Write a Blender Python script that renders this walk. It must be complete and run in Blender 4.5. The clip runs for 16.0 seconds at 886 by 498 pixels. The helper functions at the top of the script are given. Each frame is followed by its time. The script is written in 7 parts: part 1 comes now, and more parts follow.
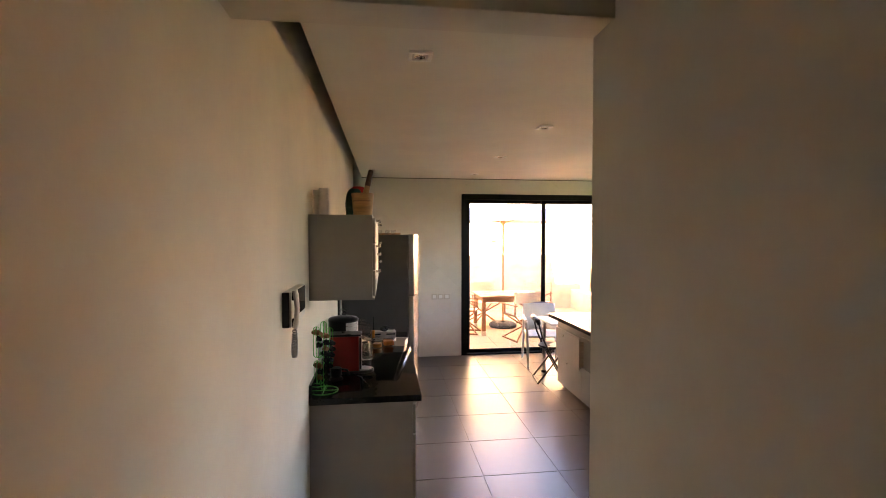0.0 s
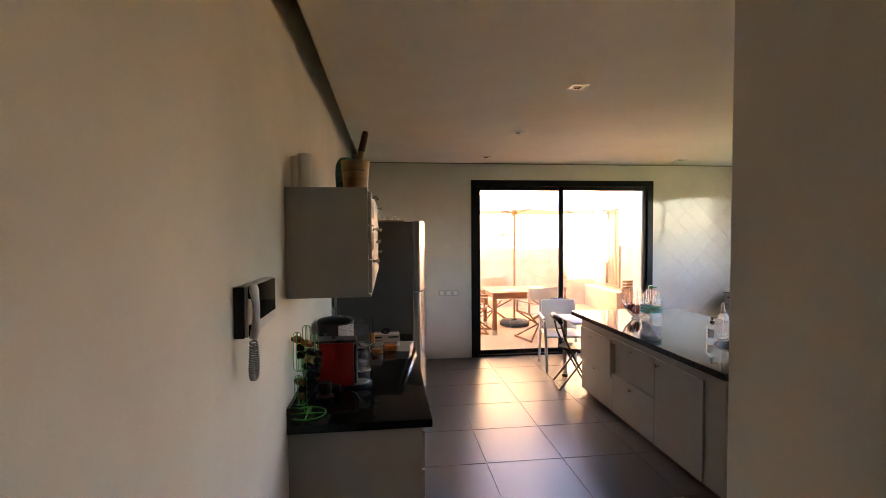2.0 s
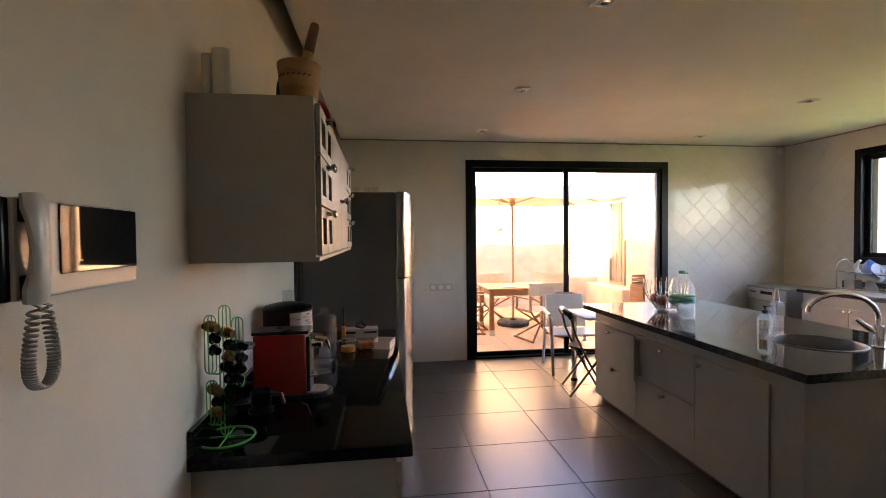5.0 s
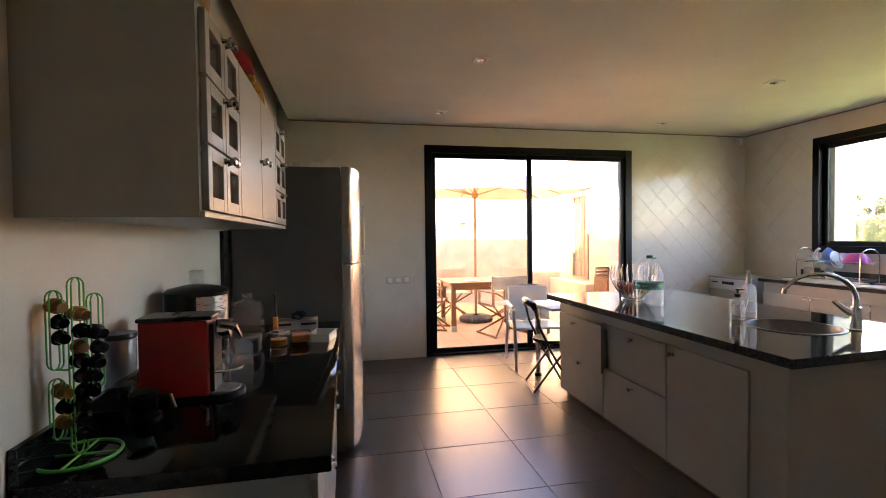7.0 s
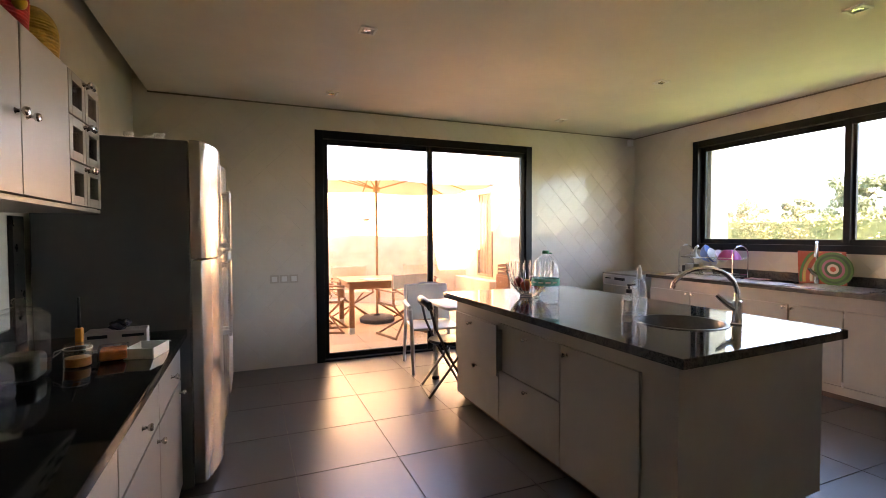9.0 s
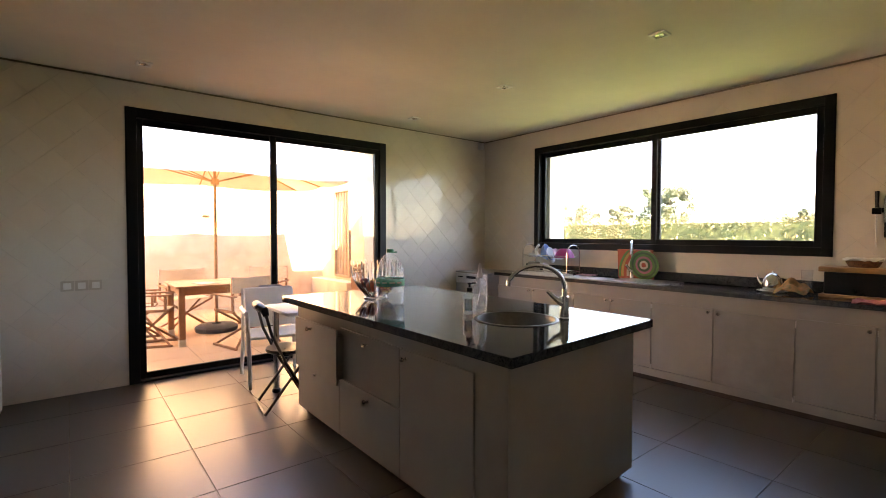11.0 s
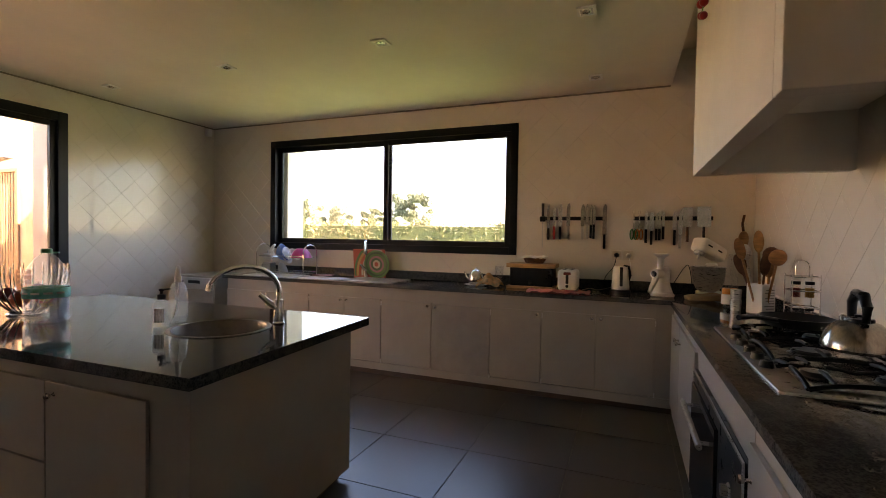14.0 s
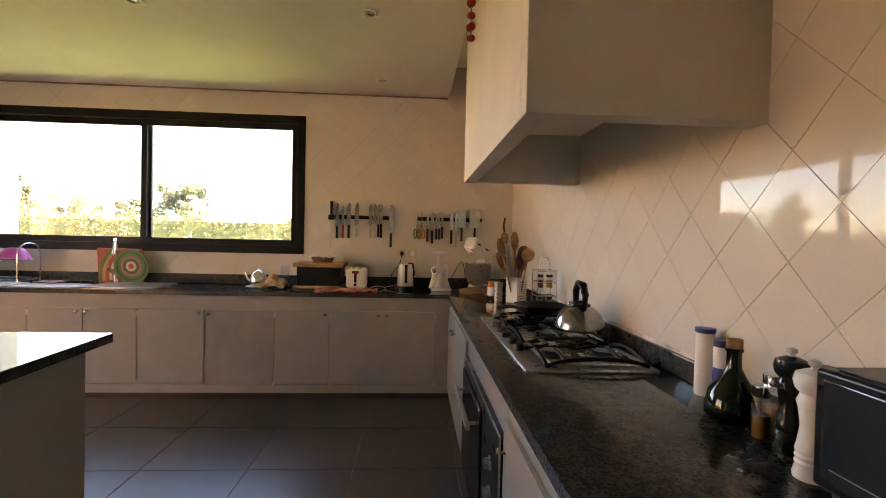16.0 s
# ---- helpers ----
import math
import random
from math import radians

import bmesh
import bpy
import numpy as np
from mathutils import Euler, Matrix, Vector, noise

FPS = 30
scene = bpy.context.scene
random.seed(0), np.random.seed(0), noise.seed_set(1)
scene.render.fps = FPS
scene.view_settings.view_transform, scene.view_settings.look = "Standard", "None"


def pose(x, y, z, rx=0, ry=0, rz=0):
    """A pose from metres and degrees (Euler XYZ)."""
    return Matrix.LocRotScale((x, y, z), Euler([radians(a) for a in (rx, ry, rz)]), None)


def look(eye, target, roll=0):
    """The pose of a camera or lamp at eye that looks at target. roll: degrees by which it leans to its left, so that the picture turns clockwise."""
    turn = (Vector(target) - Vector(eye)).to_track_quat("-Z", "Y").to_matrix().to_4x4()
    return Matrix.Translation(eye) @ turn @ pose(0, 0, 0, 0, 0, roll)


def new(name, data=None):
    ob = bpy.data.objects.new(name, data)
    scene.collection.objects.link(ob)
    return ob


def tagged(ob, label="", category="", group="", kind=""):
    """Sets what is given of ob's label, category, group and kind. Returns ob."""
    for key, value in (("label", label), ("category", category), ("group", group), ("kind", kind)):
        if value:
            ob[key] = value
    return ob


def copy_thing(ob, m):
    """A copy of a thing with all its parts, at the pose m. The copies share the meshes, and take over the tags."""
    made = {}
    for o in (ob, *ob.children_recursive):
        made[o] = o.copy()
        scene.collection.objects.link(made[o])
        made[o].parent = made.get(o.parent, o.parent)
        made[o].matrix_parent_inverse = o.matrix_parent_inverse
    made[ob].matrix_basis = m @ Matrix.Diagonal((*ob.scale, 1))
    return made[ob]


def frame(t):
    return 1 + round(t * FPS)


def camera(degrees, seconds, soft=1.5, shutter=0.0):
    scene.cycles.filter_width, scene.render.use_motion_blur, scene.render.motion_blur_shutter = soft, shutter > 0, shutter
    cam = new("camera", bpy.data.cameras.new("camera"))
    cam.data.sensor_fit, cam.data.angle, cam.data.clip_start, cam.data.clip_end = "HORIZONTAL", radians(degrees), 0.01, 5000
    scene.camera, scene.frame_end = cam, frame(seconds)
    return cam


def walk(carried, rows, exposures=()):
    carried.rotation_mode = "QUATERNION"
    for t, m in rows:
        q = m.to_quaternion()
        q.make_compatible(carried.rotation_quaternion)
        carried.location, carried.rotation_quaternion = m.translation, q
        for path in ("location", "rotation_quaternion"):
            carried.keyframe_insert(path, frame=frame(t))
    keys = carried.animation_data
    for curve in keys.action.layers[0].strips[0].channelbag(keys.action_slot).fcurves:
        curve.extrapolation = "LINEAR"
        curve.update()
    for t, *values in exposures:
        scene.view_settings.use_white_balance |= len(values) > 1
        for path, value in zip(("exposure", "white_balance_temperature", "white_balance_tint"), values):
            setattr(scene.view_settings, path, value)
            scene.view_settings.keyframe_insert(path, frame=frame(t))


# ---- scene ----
cam = camera(87.3, 16.0, 0.9)
PATH = [
    (0, (0.468, 0.137, 1.849), (0.719, 2.12, 1.788), 0.0),
    (0.5, (0.463, 0.274, 1.831), (0.708, 2.258, 1.766), -0.1),
    (1, (0.473, 0.416, 1.82), (0.713, 2.4, 1.748), -0.2),
    (1.5, (0.474, 0.608, 1.796), (0.71, 2.593, 1.72), -0.2),
    (2, (0.49, 0.773, 1.761), (0.725, 2.758, 1.686), -0.4),
    (2.5, (0.51, 0.937, 1.725), (0.744, 2.922, 1.652), -0.4),
    (3, (0.532, 1.088, 1.693), (0.768, 3.072, 1.622), -0.5),
    (3.5, (0.549, 1.212, 1.658), (0.784, 3.197, 1.595), -0.5),
    (4, (0.565, 1.313, 1.622), (0.802, 3.298, 1.562), -0.5),
    (4.2, (0.571, 1.351, 1.606), (0.81, 3.335, 1.548), -0.5),
    (6.3, (0.678, 1.671, 1.423), (1.02, 3.642, 1.375), -0.8),
    (6.5, (0.693, 1.704, 1.416), (1.051, 3.672, 1.367), -0.8),
    (7, (0.733, 1.787, 1.401), (1.141, 3.744, 1.349), -0.7),
    (7.5, (0.789, 1.868, 1.386), (1.274, 3.807, 1.332), -0.6),
    (8, (0.851, 1.949, 1.374), (1.433, 3.861, 1.318), -0.6),
    (8.2, (0.877, 1.979, 1.37), (1.5, 3.879, 1.313), -0.5),
    (10.3, (1.173, 2.153, 1.346), (2.224, 3.854, 1.287), -0.2),
    (10.5, (1.191, 2.158, 1.344), (2.302, 3.82, 1.286), -0.2),
    (11, (1.233, 2.165, 1.341), (2.488, 3.721, 1.282), 0.1),
    (11.5, (1.271, 2.159, 1.335), (2.654, 3.602, 1.277), 0.2),
    (12, (1.308, 2.147, 1.332), (2.799, 3.478, 1.272), 0.4),
    (12.5, (1.357, 2.135, 1.324), (2.95, 3.342, 1.271), 0.5),
    (13, (1.403, 2.116, 1.326), (3.093, 3.184, 1.271), 0.6),
    (13.5, (1.443, 2.093, 1.326), (3.224, 3.002, 1.274), 0.8),
    (14, (1.467, 2.084, 1.333), (3.326, 2.82, 1.285), 0.9),
    (14.5, (1.476, 2.079, 1.339), (3.404, 2.611, 1.296), 1.1),
    (15, (1.483, 2.07, 1.346), (3.461, 2.364, 1.305), 1.2),
    (15.5, (1.496, 2.062, 1.349), (3.495, 2.138, 1.307), 1.2),
    (16, (1.525, 2.05, 1.342), (3.521, 1.928, 1.301), 1.3),
]
EXPOSURES = [(0.0, 5.85, 8000, 30), (2.0, 5.32, 7700, 29), (4.0, 5.05, 7500, 29), (8.0, 5.16, 7700, 28), (11.0, 4.88, 8200, 27), (13.5, 4.42, 8600, 28), (14.5, 4.55, 8600, 29), (16.0, 5.1, 8800, 29)]
walk(cam, [(t, look(eye, target, roll)) for t, eye, target, roll in PATH], EXPOSURES)

# ---- light ----
world = bpy.data.worlds.new("sky")
scene.world = world
world.use_nodes = True
wn = world.node_tree.nodes
sky = wn.new("ShaderNodeTexSky")
sky.sky_type = "NISHITA"
sky.sun_disc = False
sky.sun_elevation = radians(32.9)
sky.sun_rotation = radians(188.1)
sky.dust_density = 0.05
sky.ozone_density = 3.0
wn["Background"].inputs["Strength"].default_value = 0.09
world.node_tree.links.new(sky.outputs[0], wn["Background"].inputs["Color"])
sun_data = bpy.data.lights.new("sun", "SUN")
sun_data.energy, sun_data.angle, sun_data.color = 3.7, radians(0.6), (1.0, 0.88, 0.72)
sun = new("sun", sun_data)
sun.matrix_world = look((0, 0, 30), (3.0, 21.0, 16.3))

# ---- materials ----


def mat(name, color, rough=0.5, metal=0.0, vary=0.12, scale=6.0, bump=0.0, bump_scale=60.0, spec=0.5, second=None, trans=0.0, ior=1.45, coat=0.0, per_piece=0.0, stretch=None):
    m = bpy.data.materials.new(name)
    m.use_nodes = True
    nt = m.node_tree
    b = nt.nodes["Principled BSDF"]
    b.inputs["Roughness"].default_value = rough
    b.inputs["Metallic"].default_value = metal
    b.inputs["Specular IOR Level"].default_value = spec
    b.inputs["IOR"].default_value = ior
    b.inputs["Transmission Weight"].default_value = trans
    b.inputs["Coat Weight"].default_value = coat
    b.inputs["Coat Roughness"].default_value = 0.03
    b.inputs["Base Color"].default_value = (*color, 1)
    if per_piece > 0:
        geo = nt.nodes.new("ShaderNodeNewGeometry")
        src = geo.outputs["Position"]
    else:
        geo = nt.nodes.new("ShaderNodeTexCoord")
        src = geo.outputs["Object"]
    if stretch:
        mp = nt.nodes.new("ShaderNodeMapping")
        mp.inputs["Scale"].default_value = stretch
        nt.links.new(src, mp.inputs["Vector"])
        src = mp.outputs[0]
    if vary > 0:
        big = nt.nodes.new("ShaderNodeTexNoise")
        big.inputs["Scale"].default_value = scale
        big.inputs["Detail"].default_value = 8
        big.inputs["Roughness"].default_value = 0.62
        nt.links.new(src, big.inputs["Vector"])
        ramp = nt.nodes.new("ShaderNodeMix")
        ramp.data_type = "RGBA"
        other = second if second else tuple(c * (1 - 2.2 * vary) for c in color)
        ramp.inputs[6].default_value = (*other, 1)
        ramp.inputs[7].default_value = (*[min(1, c * (1 + vary)) for c in color], 1)
        con = nt.nodes.new("ShaderNodeMapRange")
        con.inputs[1].default_value, con.inputs[2].default_value = (0.1, 0.9) if per_piece > 0 else (0.3, 0.68)
        nt.links.new(big.outputs[0], con.inputs[0])
        nt.links.new(con.outputs[0], ramp.inputs[0])
        out = ramp.outputs[2]
        if per_piece > 0:
            info = nt.nodes.new("ShaderNodeObjectInfo")
            mr = nt.nodes.new("ShaderNodeMapRange")
            mr.inputs[3].default_value, mr.inputs[4].default_value = 1 - per_piece, 1.0
            nt.links.new(info.outputs["Random"], mr.inputs[0])
            mul = nt.nodes.new("ShaderNodeMix")
            mul.data_type, mul.blend_type = "RGBA", "MULTIPLY"
            mul.inputs[0].default_value = 1.0
            nt.links.new(out, mul.inputs[6])
            nt.links.new(mr.outputs[0], mul.inputs[7])
            out = mul.outputs[2]
        nt.links.new(out, b.inputs["Base Color"])
        rr = nt.nodes.new("ShaderNodeMapRange")
        rr.inputs[3].default_value, rr.inputs[4].default_value = rough * 0.8, min(1, rough * 1.25)
        nt.links.new(big.outputs[0], rr.inputs[0])
        nt.links.new(rr.outputs[0], b.inputs["Roughness"])
    if bump > 0:
        fine = nt.nodes.new("ShaderNodeTexNoise")
        fine.inputs["Scale"].default_value = bump_scale
        fine.inputs["Detail"].default_value = 5
        nt.links.new(src, fine.inputs["Vector"])
        bp = nt.nodes.new("ShaderNodeBump")
        bp.inputs["Strength"].default_value = bump
        bp.inputs["Distance"].default_value = 0.002
        nt.links.new(fine.outputs[0], bp.inputs["Height"])
        nt.links.new(bp.outputs[0], b.inputs["Normal"])
    return m


def granite(name, dark, light, rough):
    m = mat(name, dark, rough, vary=0)
    nt = m.node_tree
    b = nt.nodes["Principled BSDF"]
    tc = nt.nodes.new("ShaderNodeTexCoord")
    n1 = nt.nodes.new("ShaderNodeTexNoise")
    n1.inputs["Scale"].default_value, n1.inputs["Detail"].default_value, n1.inputs["Roughness"].default_value = 30, 8, 0.75
    v1 = nt.nodes.new("ShaderNodeTexVoronoi")
    v1.inputs["Scale"].default_value = 130
    cr = nt.nodes.new("ShaderNodeValToRGB")
    cr.color_ramp.elements[0].position, cr.color_ramp.elements[0].color = 0.42, (*dark, 1)
    cr.color_ramp.elements[1].position, cr.color_ramp.elements[1].color = 0.75, (*light, 1)
    mx = nt.nodes.new("ShaderNodeMath")
    mx.operation = "MULTIPLY_ADD"
    mx.inputs[1].default_value = 0.3
    for n in (n1, v1):
        nt.links.new(tc.outputs["Object"], n.inputs["Vector"])
    nt.links.new(v1.outputs["Distance"], mx.inputs[0])
    nt.links.new(n1.outputs[0], mx.inputs[2])
    nt.links.new(mx.outputs[0], cr.inputs[0])
    nt.links.new(cr.outputs[0], b.inputs["Base Color"])
    return m


def glass(name, tint=(1, 1, 1), rough=0.0):
    m = bpy.data.materials.new(name)
    m.use_nodes = True
    nt = m.node_tree
    nt.nodes.remove(nt.nodes["Principled BSDF"])
    mix = nt.nodes.new("ShaderNodeMixShader")
    tr = nt.nodes.new("ShaderNodeBsdfTransparent")
    gl = nt.nodes.new("ShaderNodeBsdfGlossy")
    lw = nt.nodes.new("ShaderNodeLayerWeight")
    lw.inputs["Blend"].default_value = 0.5
    p5 = nt.nodes.new("ShaderNodeMath")
    p5.operation = "POWER"
    p5.inputs[1].default_value = 5.0
    fr = nt.nodes.new("ShaderNodeMath")
    fr.operation = "MULTIPLY_ADD"
    fr.inputs[1].default_value, fr.inputs[2].default_value = 0.9, 0.04
    nt.links.new(lw.outputs["Facing"], p5.inputs[0])
    nt.links.new(p5.outputs[0], fr.inputs[0])
    tr.inputs[0].default_value = (*tint, 1)
    gl.inputs["Roughness"].default_value = rough
    nt.links.new(fr.outputs[0], mix.inputs[0])
    nt.links.new(tr.outputs[0], mix.inputs[1])
    nt.links.new(gl.outputs[0], mix.inputs[2])
    nt.links.new(mix.outputs[0], nt.nodes["Material Output"].inputs["Surface"])
    return m


M_WALL = mat("cream_paint", (0.72, 0.66, 0.57), 0.75, vary=0.05, scale=1.6, bump=0.25, bump_scale=90)
M_CEIL = mat("ceiling_paint", (0.76, 0.71, 0.62), 0.8, vary=0.04, scale=1.2, bump=0.15, bump_scale=70)
M_TILE = mat("glazed_tile", (0.71, 0.655, 0.58), 0.018, vary=0.06, scale=1.2, bump=0.006, bump_scale=9, per_piece=0.03, spec=0.2, second=(0.64, 0.575, 0.495))
M_TILE.node_tree.nodes["Principled BSDF"].inputs["Coat IOR"].default_value = 1.5
M_GROUT = mat("grout", (0.70, 0.63, 0.54), 0.9, vary=0.25, scale=7, bump=0.3)
M_FLOOR = mat("floor_tile", (0.08, 0.06, 0.046), 0.325, vary=0.12, scale=1.1, bump=0.12, bump_scale=45, per_piece=0.06, spec=1.0)
M_FGROUT = mat("floor_grout", (0.22, 0.19, 0.155), 0.85, vary=0.2, scale=8)
M_BLACK = mat("black_aluminium", (0.004, 0.004, 0.0045), 0.45, vary=0.1, scale=9, spec=0.25)
M_CAB = mat("grey_lacquer", (0.35, 0.325, 0.285), 0.34, vary=0.05, scale=2.5, bump=0.1, bump_scale=40)
M_CABD = mat("grey_lacquer_worn", (0.30, 0.28, 0.25), 0.4, vary=0.08, scale=4, bump=0.1, bump_scale=40)
M_GRAN = granite("black_granite", (0.003, 0.003, 0.003), (0.014, 0.013, 0.012), 0.06)
M_GRAN.node_tree.nodes["Principled BSDF"].inputs["Specular IOR Level"].default_value = 0.3
M_GRAN_L = granite("grey_granite", (0.005, 0.0048, 0.0046), (0.075, 0.072, 0.068), 0.06)
M_GRAN_L.node_tree.nodes["Principled BSDF"].inputs["Specular IOR Level"].default_value = 0.3
M_CHROME = mat("chrome", (0.75, 0.74, 0.72), 0.12, 1.0, vary=0.05, scale=20)
M_STEEL = mat("brushed_steel", (0.55, 0.54, 0.52), 0.28, 1.0, vary=0.1, scale=25, stretch=(1, 1, 12))
M_FRIDGE = mat("silver_enamel", (0.48, 0.46, 0.43), 0.2, 0.65, vary=0.03, scale=3)
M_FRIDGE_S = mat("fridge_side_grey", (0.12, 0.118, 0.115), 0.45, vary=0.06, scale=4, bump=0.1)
M_BPLAST = mat("black_plastic", (0.009, 0.009, 0.0095), 0.28, vary=0.1, scale=12, spec=0.4)
M_RUBBER = mat("dark_rubber", (0.03, 0.03, 0.03), 0.7, vary=0.1)
M_WPLAST = mat("white_plastic", (0.78, 0.76, 0.72), 0.35, vary=0.03, scale=6)
M_SILVERP = mat("silver_plastic", (0.5, 0.49, 0.48), 0.3, 0.4, vary=0.04)
M_GLASS = glass("clear_glass")
M_GLASSW = glass("window_glass", (0.97, 0.98, 0.97))
M_RED = mat("red_plastic", (0.36, 0.014, 0.008), 0.3, vary=0.06, scale=5)
M_WOOD = mat("light_wood", (0.42, 0.23, 0.10), 0.5, vary=0.2, scale=5, stretch=(1, 1, 6), bump=0.2)
M_DWOOD = mat("dark_wood", (0.12, 0.045, 0.018), 0.4, vary=0.2, scale=6, stretch=(1, 1, 6))
M_TEAK = mat("oiled_teak", (0.24, 0.095, 0.035), 0.5, vary=0.2, scale=6, stretch=(1, 8, 8), bump=0.2)
M_CANVAS = mat("beige_canvas", (0.62, 0.50, 0.36), 0.85, vary=0.08, scale=8, bump=0.4, bump_scale=300)
M_PATIO = mat("patio_plaster", (0.62, 0.45, 0.29), 0.85, vary=0.12, scale=2, bump=0.4, bump_scale=60)
M_PFLOOR = mat("terracotta_tile", (0.54, 0.34, 0.19), 0.45, vary=0.1, scale=2.5, per_piece=0.1)
M_UMB = mat("cream_umbrella_cloth", (0.72, 0.68, 0.62), 0.85, vary=0.05, scale=4, bump=0.3, bump_scale=250)
M_SHUT = mat("shutter_wood", (0.30, 0.19, 0.11), 0.6, vary=0.15, scale=7, stretch=(6, 6, 1))
M_GRASS = mat("lawn", (0.095, 0.14, 0.02), 0.8, vary=0.25, scale=1.5, bump=0.6, bump_scale=30)
M_GREEN = mat("green_wire", (0.05, 0.42, 0.06), 0.35, vary=0.05)
ut_ = M_UMB.node_tree
tl_ = ut_.nodes.new("ShaderNodeBsdfTranslucent")
tl_.inputs[0].default_value = (0.62, 0.45, 0.16, 1)
mx_ = ut_.nodes.new("ShaderNodeMixShader")
mx_.inputs[0].default_value = 0.07
ut_.links.new(ut_.nodes["Principled BSDF"].outputs[0], mx_.inputs[1])
ut_.links.new(tl_.outputs[0], mx_.inputs[2])
ut_.links.new(mx_.outputs[0], ut_.nodes["Material Output"].inputs["Surface"])
M_EXT = mat("house_render", (0.68, 0.60, 0.48), 0.85, vary=0.08, scale=1.5, bump=0.4)

# ---- mesh tools ----


def link(name, bm, material, parent=None, smooth=False):
    me = bpy.data.meshes.new(name)
    bmesh.ops.recalc_face_normals(bm, faces=bm.faces)
    bm.to_mesh(me)
    bm.free()
    me.materials.append(material)
    if smooth:
        me.set_sharp_from_angle(angle=radians(38))
        at = me.attributes.get("plane")
        for p in me.polygons:
            p.use_smooth = not (at and at.data[p.index].value)
    ob = new(name, me)
    if parent:
        ob.parent = parent
    return ob


def part(name, bm, material, parent, label="", smooth=True):
    return tagged(link(name, bm, material, parent, smooth), label)


def thing(name, m, label, category, group="", kind=""):
    ob = new(name)
    ob.empty_display_size = 0.1
    ob.matrix_basis = m
    return tagged(ob, label, category, group, kind)


def setting(name, bm, material, label="", category="", smooth=False):
    return tagged(link(name, bm, material, None, smooth), label, category, "", "structure")


def B():
    b = bmesh.new()
    b.faces.layers.int.new("plane")
    return b


def box(bm, x0, y0, z0, x1, y1, z1, bev=0.0, seg=2):
    r = bmesh.ops.create_cube(bm, size=1.0, matrix=Matrix.Translation(((x0 + x1) / 2, (y0 + y1) / 2, (z0 + z1) / 2)) @ Matrix.Diagonal((abs(x1 - x0), abs(y1 - y0), abs(z1 - z0), 1)))
    if bev > 0:
        es = list({e for v in r["verts"] for e in v.link_edges})
        r2 = bmesh.ops.bevel(bm, geom=es, offset=bev, segments=seg, affect="EDGES", profile=0.5)
        lay = bm.faces.layers.int.get("plane")
        if lay:
            for f in {f for v in r2["verts"] for f in v.link_faces}:
                f.normal_update()
                f[lay] = int(max(abs(c) for c in f.normal) > 0.9999)
    return bm


def rod(bm, p0, p1, r0, r1=None, seg=14, caps=True):
    p0, p1 = Vector(p0), Vector(p1)
    d = p1 - p0
    m = Matrix.Translation((p0 + p1) / 2) @ d.to_track_quat("Z", "Y").to_matrix().to_4x4()
    bmesh.ops.create_cone(bm, cap_ends=caps, segments=seg, radius1=r0, radius2=r0 if r1 is None else r1, depth=d.length, matrix=m)
    return bm


def lathe(bm, prof, seg=28, at=(0, 0, 0), m=None):
    rings = []
    for r, z in prof:
        if r < 1e-5:
            rings.append([bm.verts.new((0, 0, z))])
        else:
            rings.append([bm.verts.new((r * math.cos(2 * math.pi * i / seg), r * math.sin(2 * math.pi * i / seg), z)) for i in range(seg)])
    for a, b in zip(rings, rings[1:]):
        for i in range(seg):
            j = (i + 1) % seg
            if len(a) == 1 and len(b) == 1:
                continue
            if len(a) == 1:
                bm.faces.new((a[0], b[i], b[j]))
            elif len(b) == 1:
                bm.faces.new((a[i], a[j], b[0]))
            else:
                bm.faces.new((a[i], a[j], b[j], b[i]))
    mm = Matrix.Translation(at) @ (m if m else Matrix.Identity(4))
    bmesh.ops.transform(bm, matrix=mm, verts=[v for ring in rings for v in ring])
    return bm


def tube(bm, pts, r, seg=8, closed=False):
    pts = [Vector(p) for p in pts]
    n = len(pts)
    rings = []
    ref = Vector((0.13, 0.21, 0.97))
    for i, p in enumerate(pts):
        a = pts[(i - 1) % n] if (closed or i > 0) else p
        b = pts[(i + 1) % n] if (closed or i < n - 1) else p
        d = (b - a).normalized()
        u = d.cross(ref)
        if u.length < 0.05:
            u = d.cross(Vector((1, 0, 0)))
        u.normalize()
        v = d.cross(u)
        rr = r[i] if isinstance(r, (list, tuple)) else r
        rings.append([bm.verts.new(p + rr * (math.cos(2 * math.pi * k / seg) * u + math.sin(2 * math.pi * k / seg) * v)) for k in range(seg)])
    pairs = list(zip(rings, rings[1:])) + ([(rings[-1], rings[0])] if closed else [])
    for a, b in pairs:
        for k in range(seg):
            j = (k + 1) % seg
            bm.faces.new((a[k], a[j], b[j], b[k]))
    if not closed:
        bm.faces.new(rings[0][::-1])
        bm.faces.new(rings[-1])
    return bm


def slab(bm, outline, z0, z1, bev=0.0):
    lo = [bm.verts.new((x, y, z0)) for x, y in outline]
    hi = [bm.verts.new((x, y, z1)) for x, y in outline]
    n = len(outline)
    fs = [bm.faces.new(lo[::-1]), bm.faces.new(hi)]
    for i in range(n):
        fs.append(bm.faces.new((lo[i], lo[(i + 1) % n], hi[(i + 1) % n], hi[i])))
    if bev > 0:
        es = list({e for v in hi + lo for e in v.link_edges})
        bmesh.ops.bevel(bm, geom=es, offset=bev, segments=2, affect="EDGES", profile=0.5)
    return bm


def arc(cx, cy, r, a0, a1, n):
    return [(cx + r * math.cos(radians(a0 + (a1 - a0) * i / n)), cy + r * math.sin(radians(a0 + (a1 - a0) * i / n))) for i in range(n + 1)]


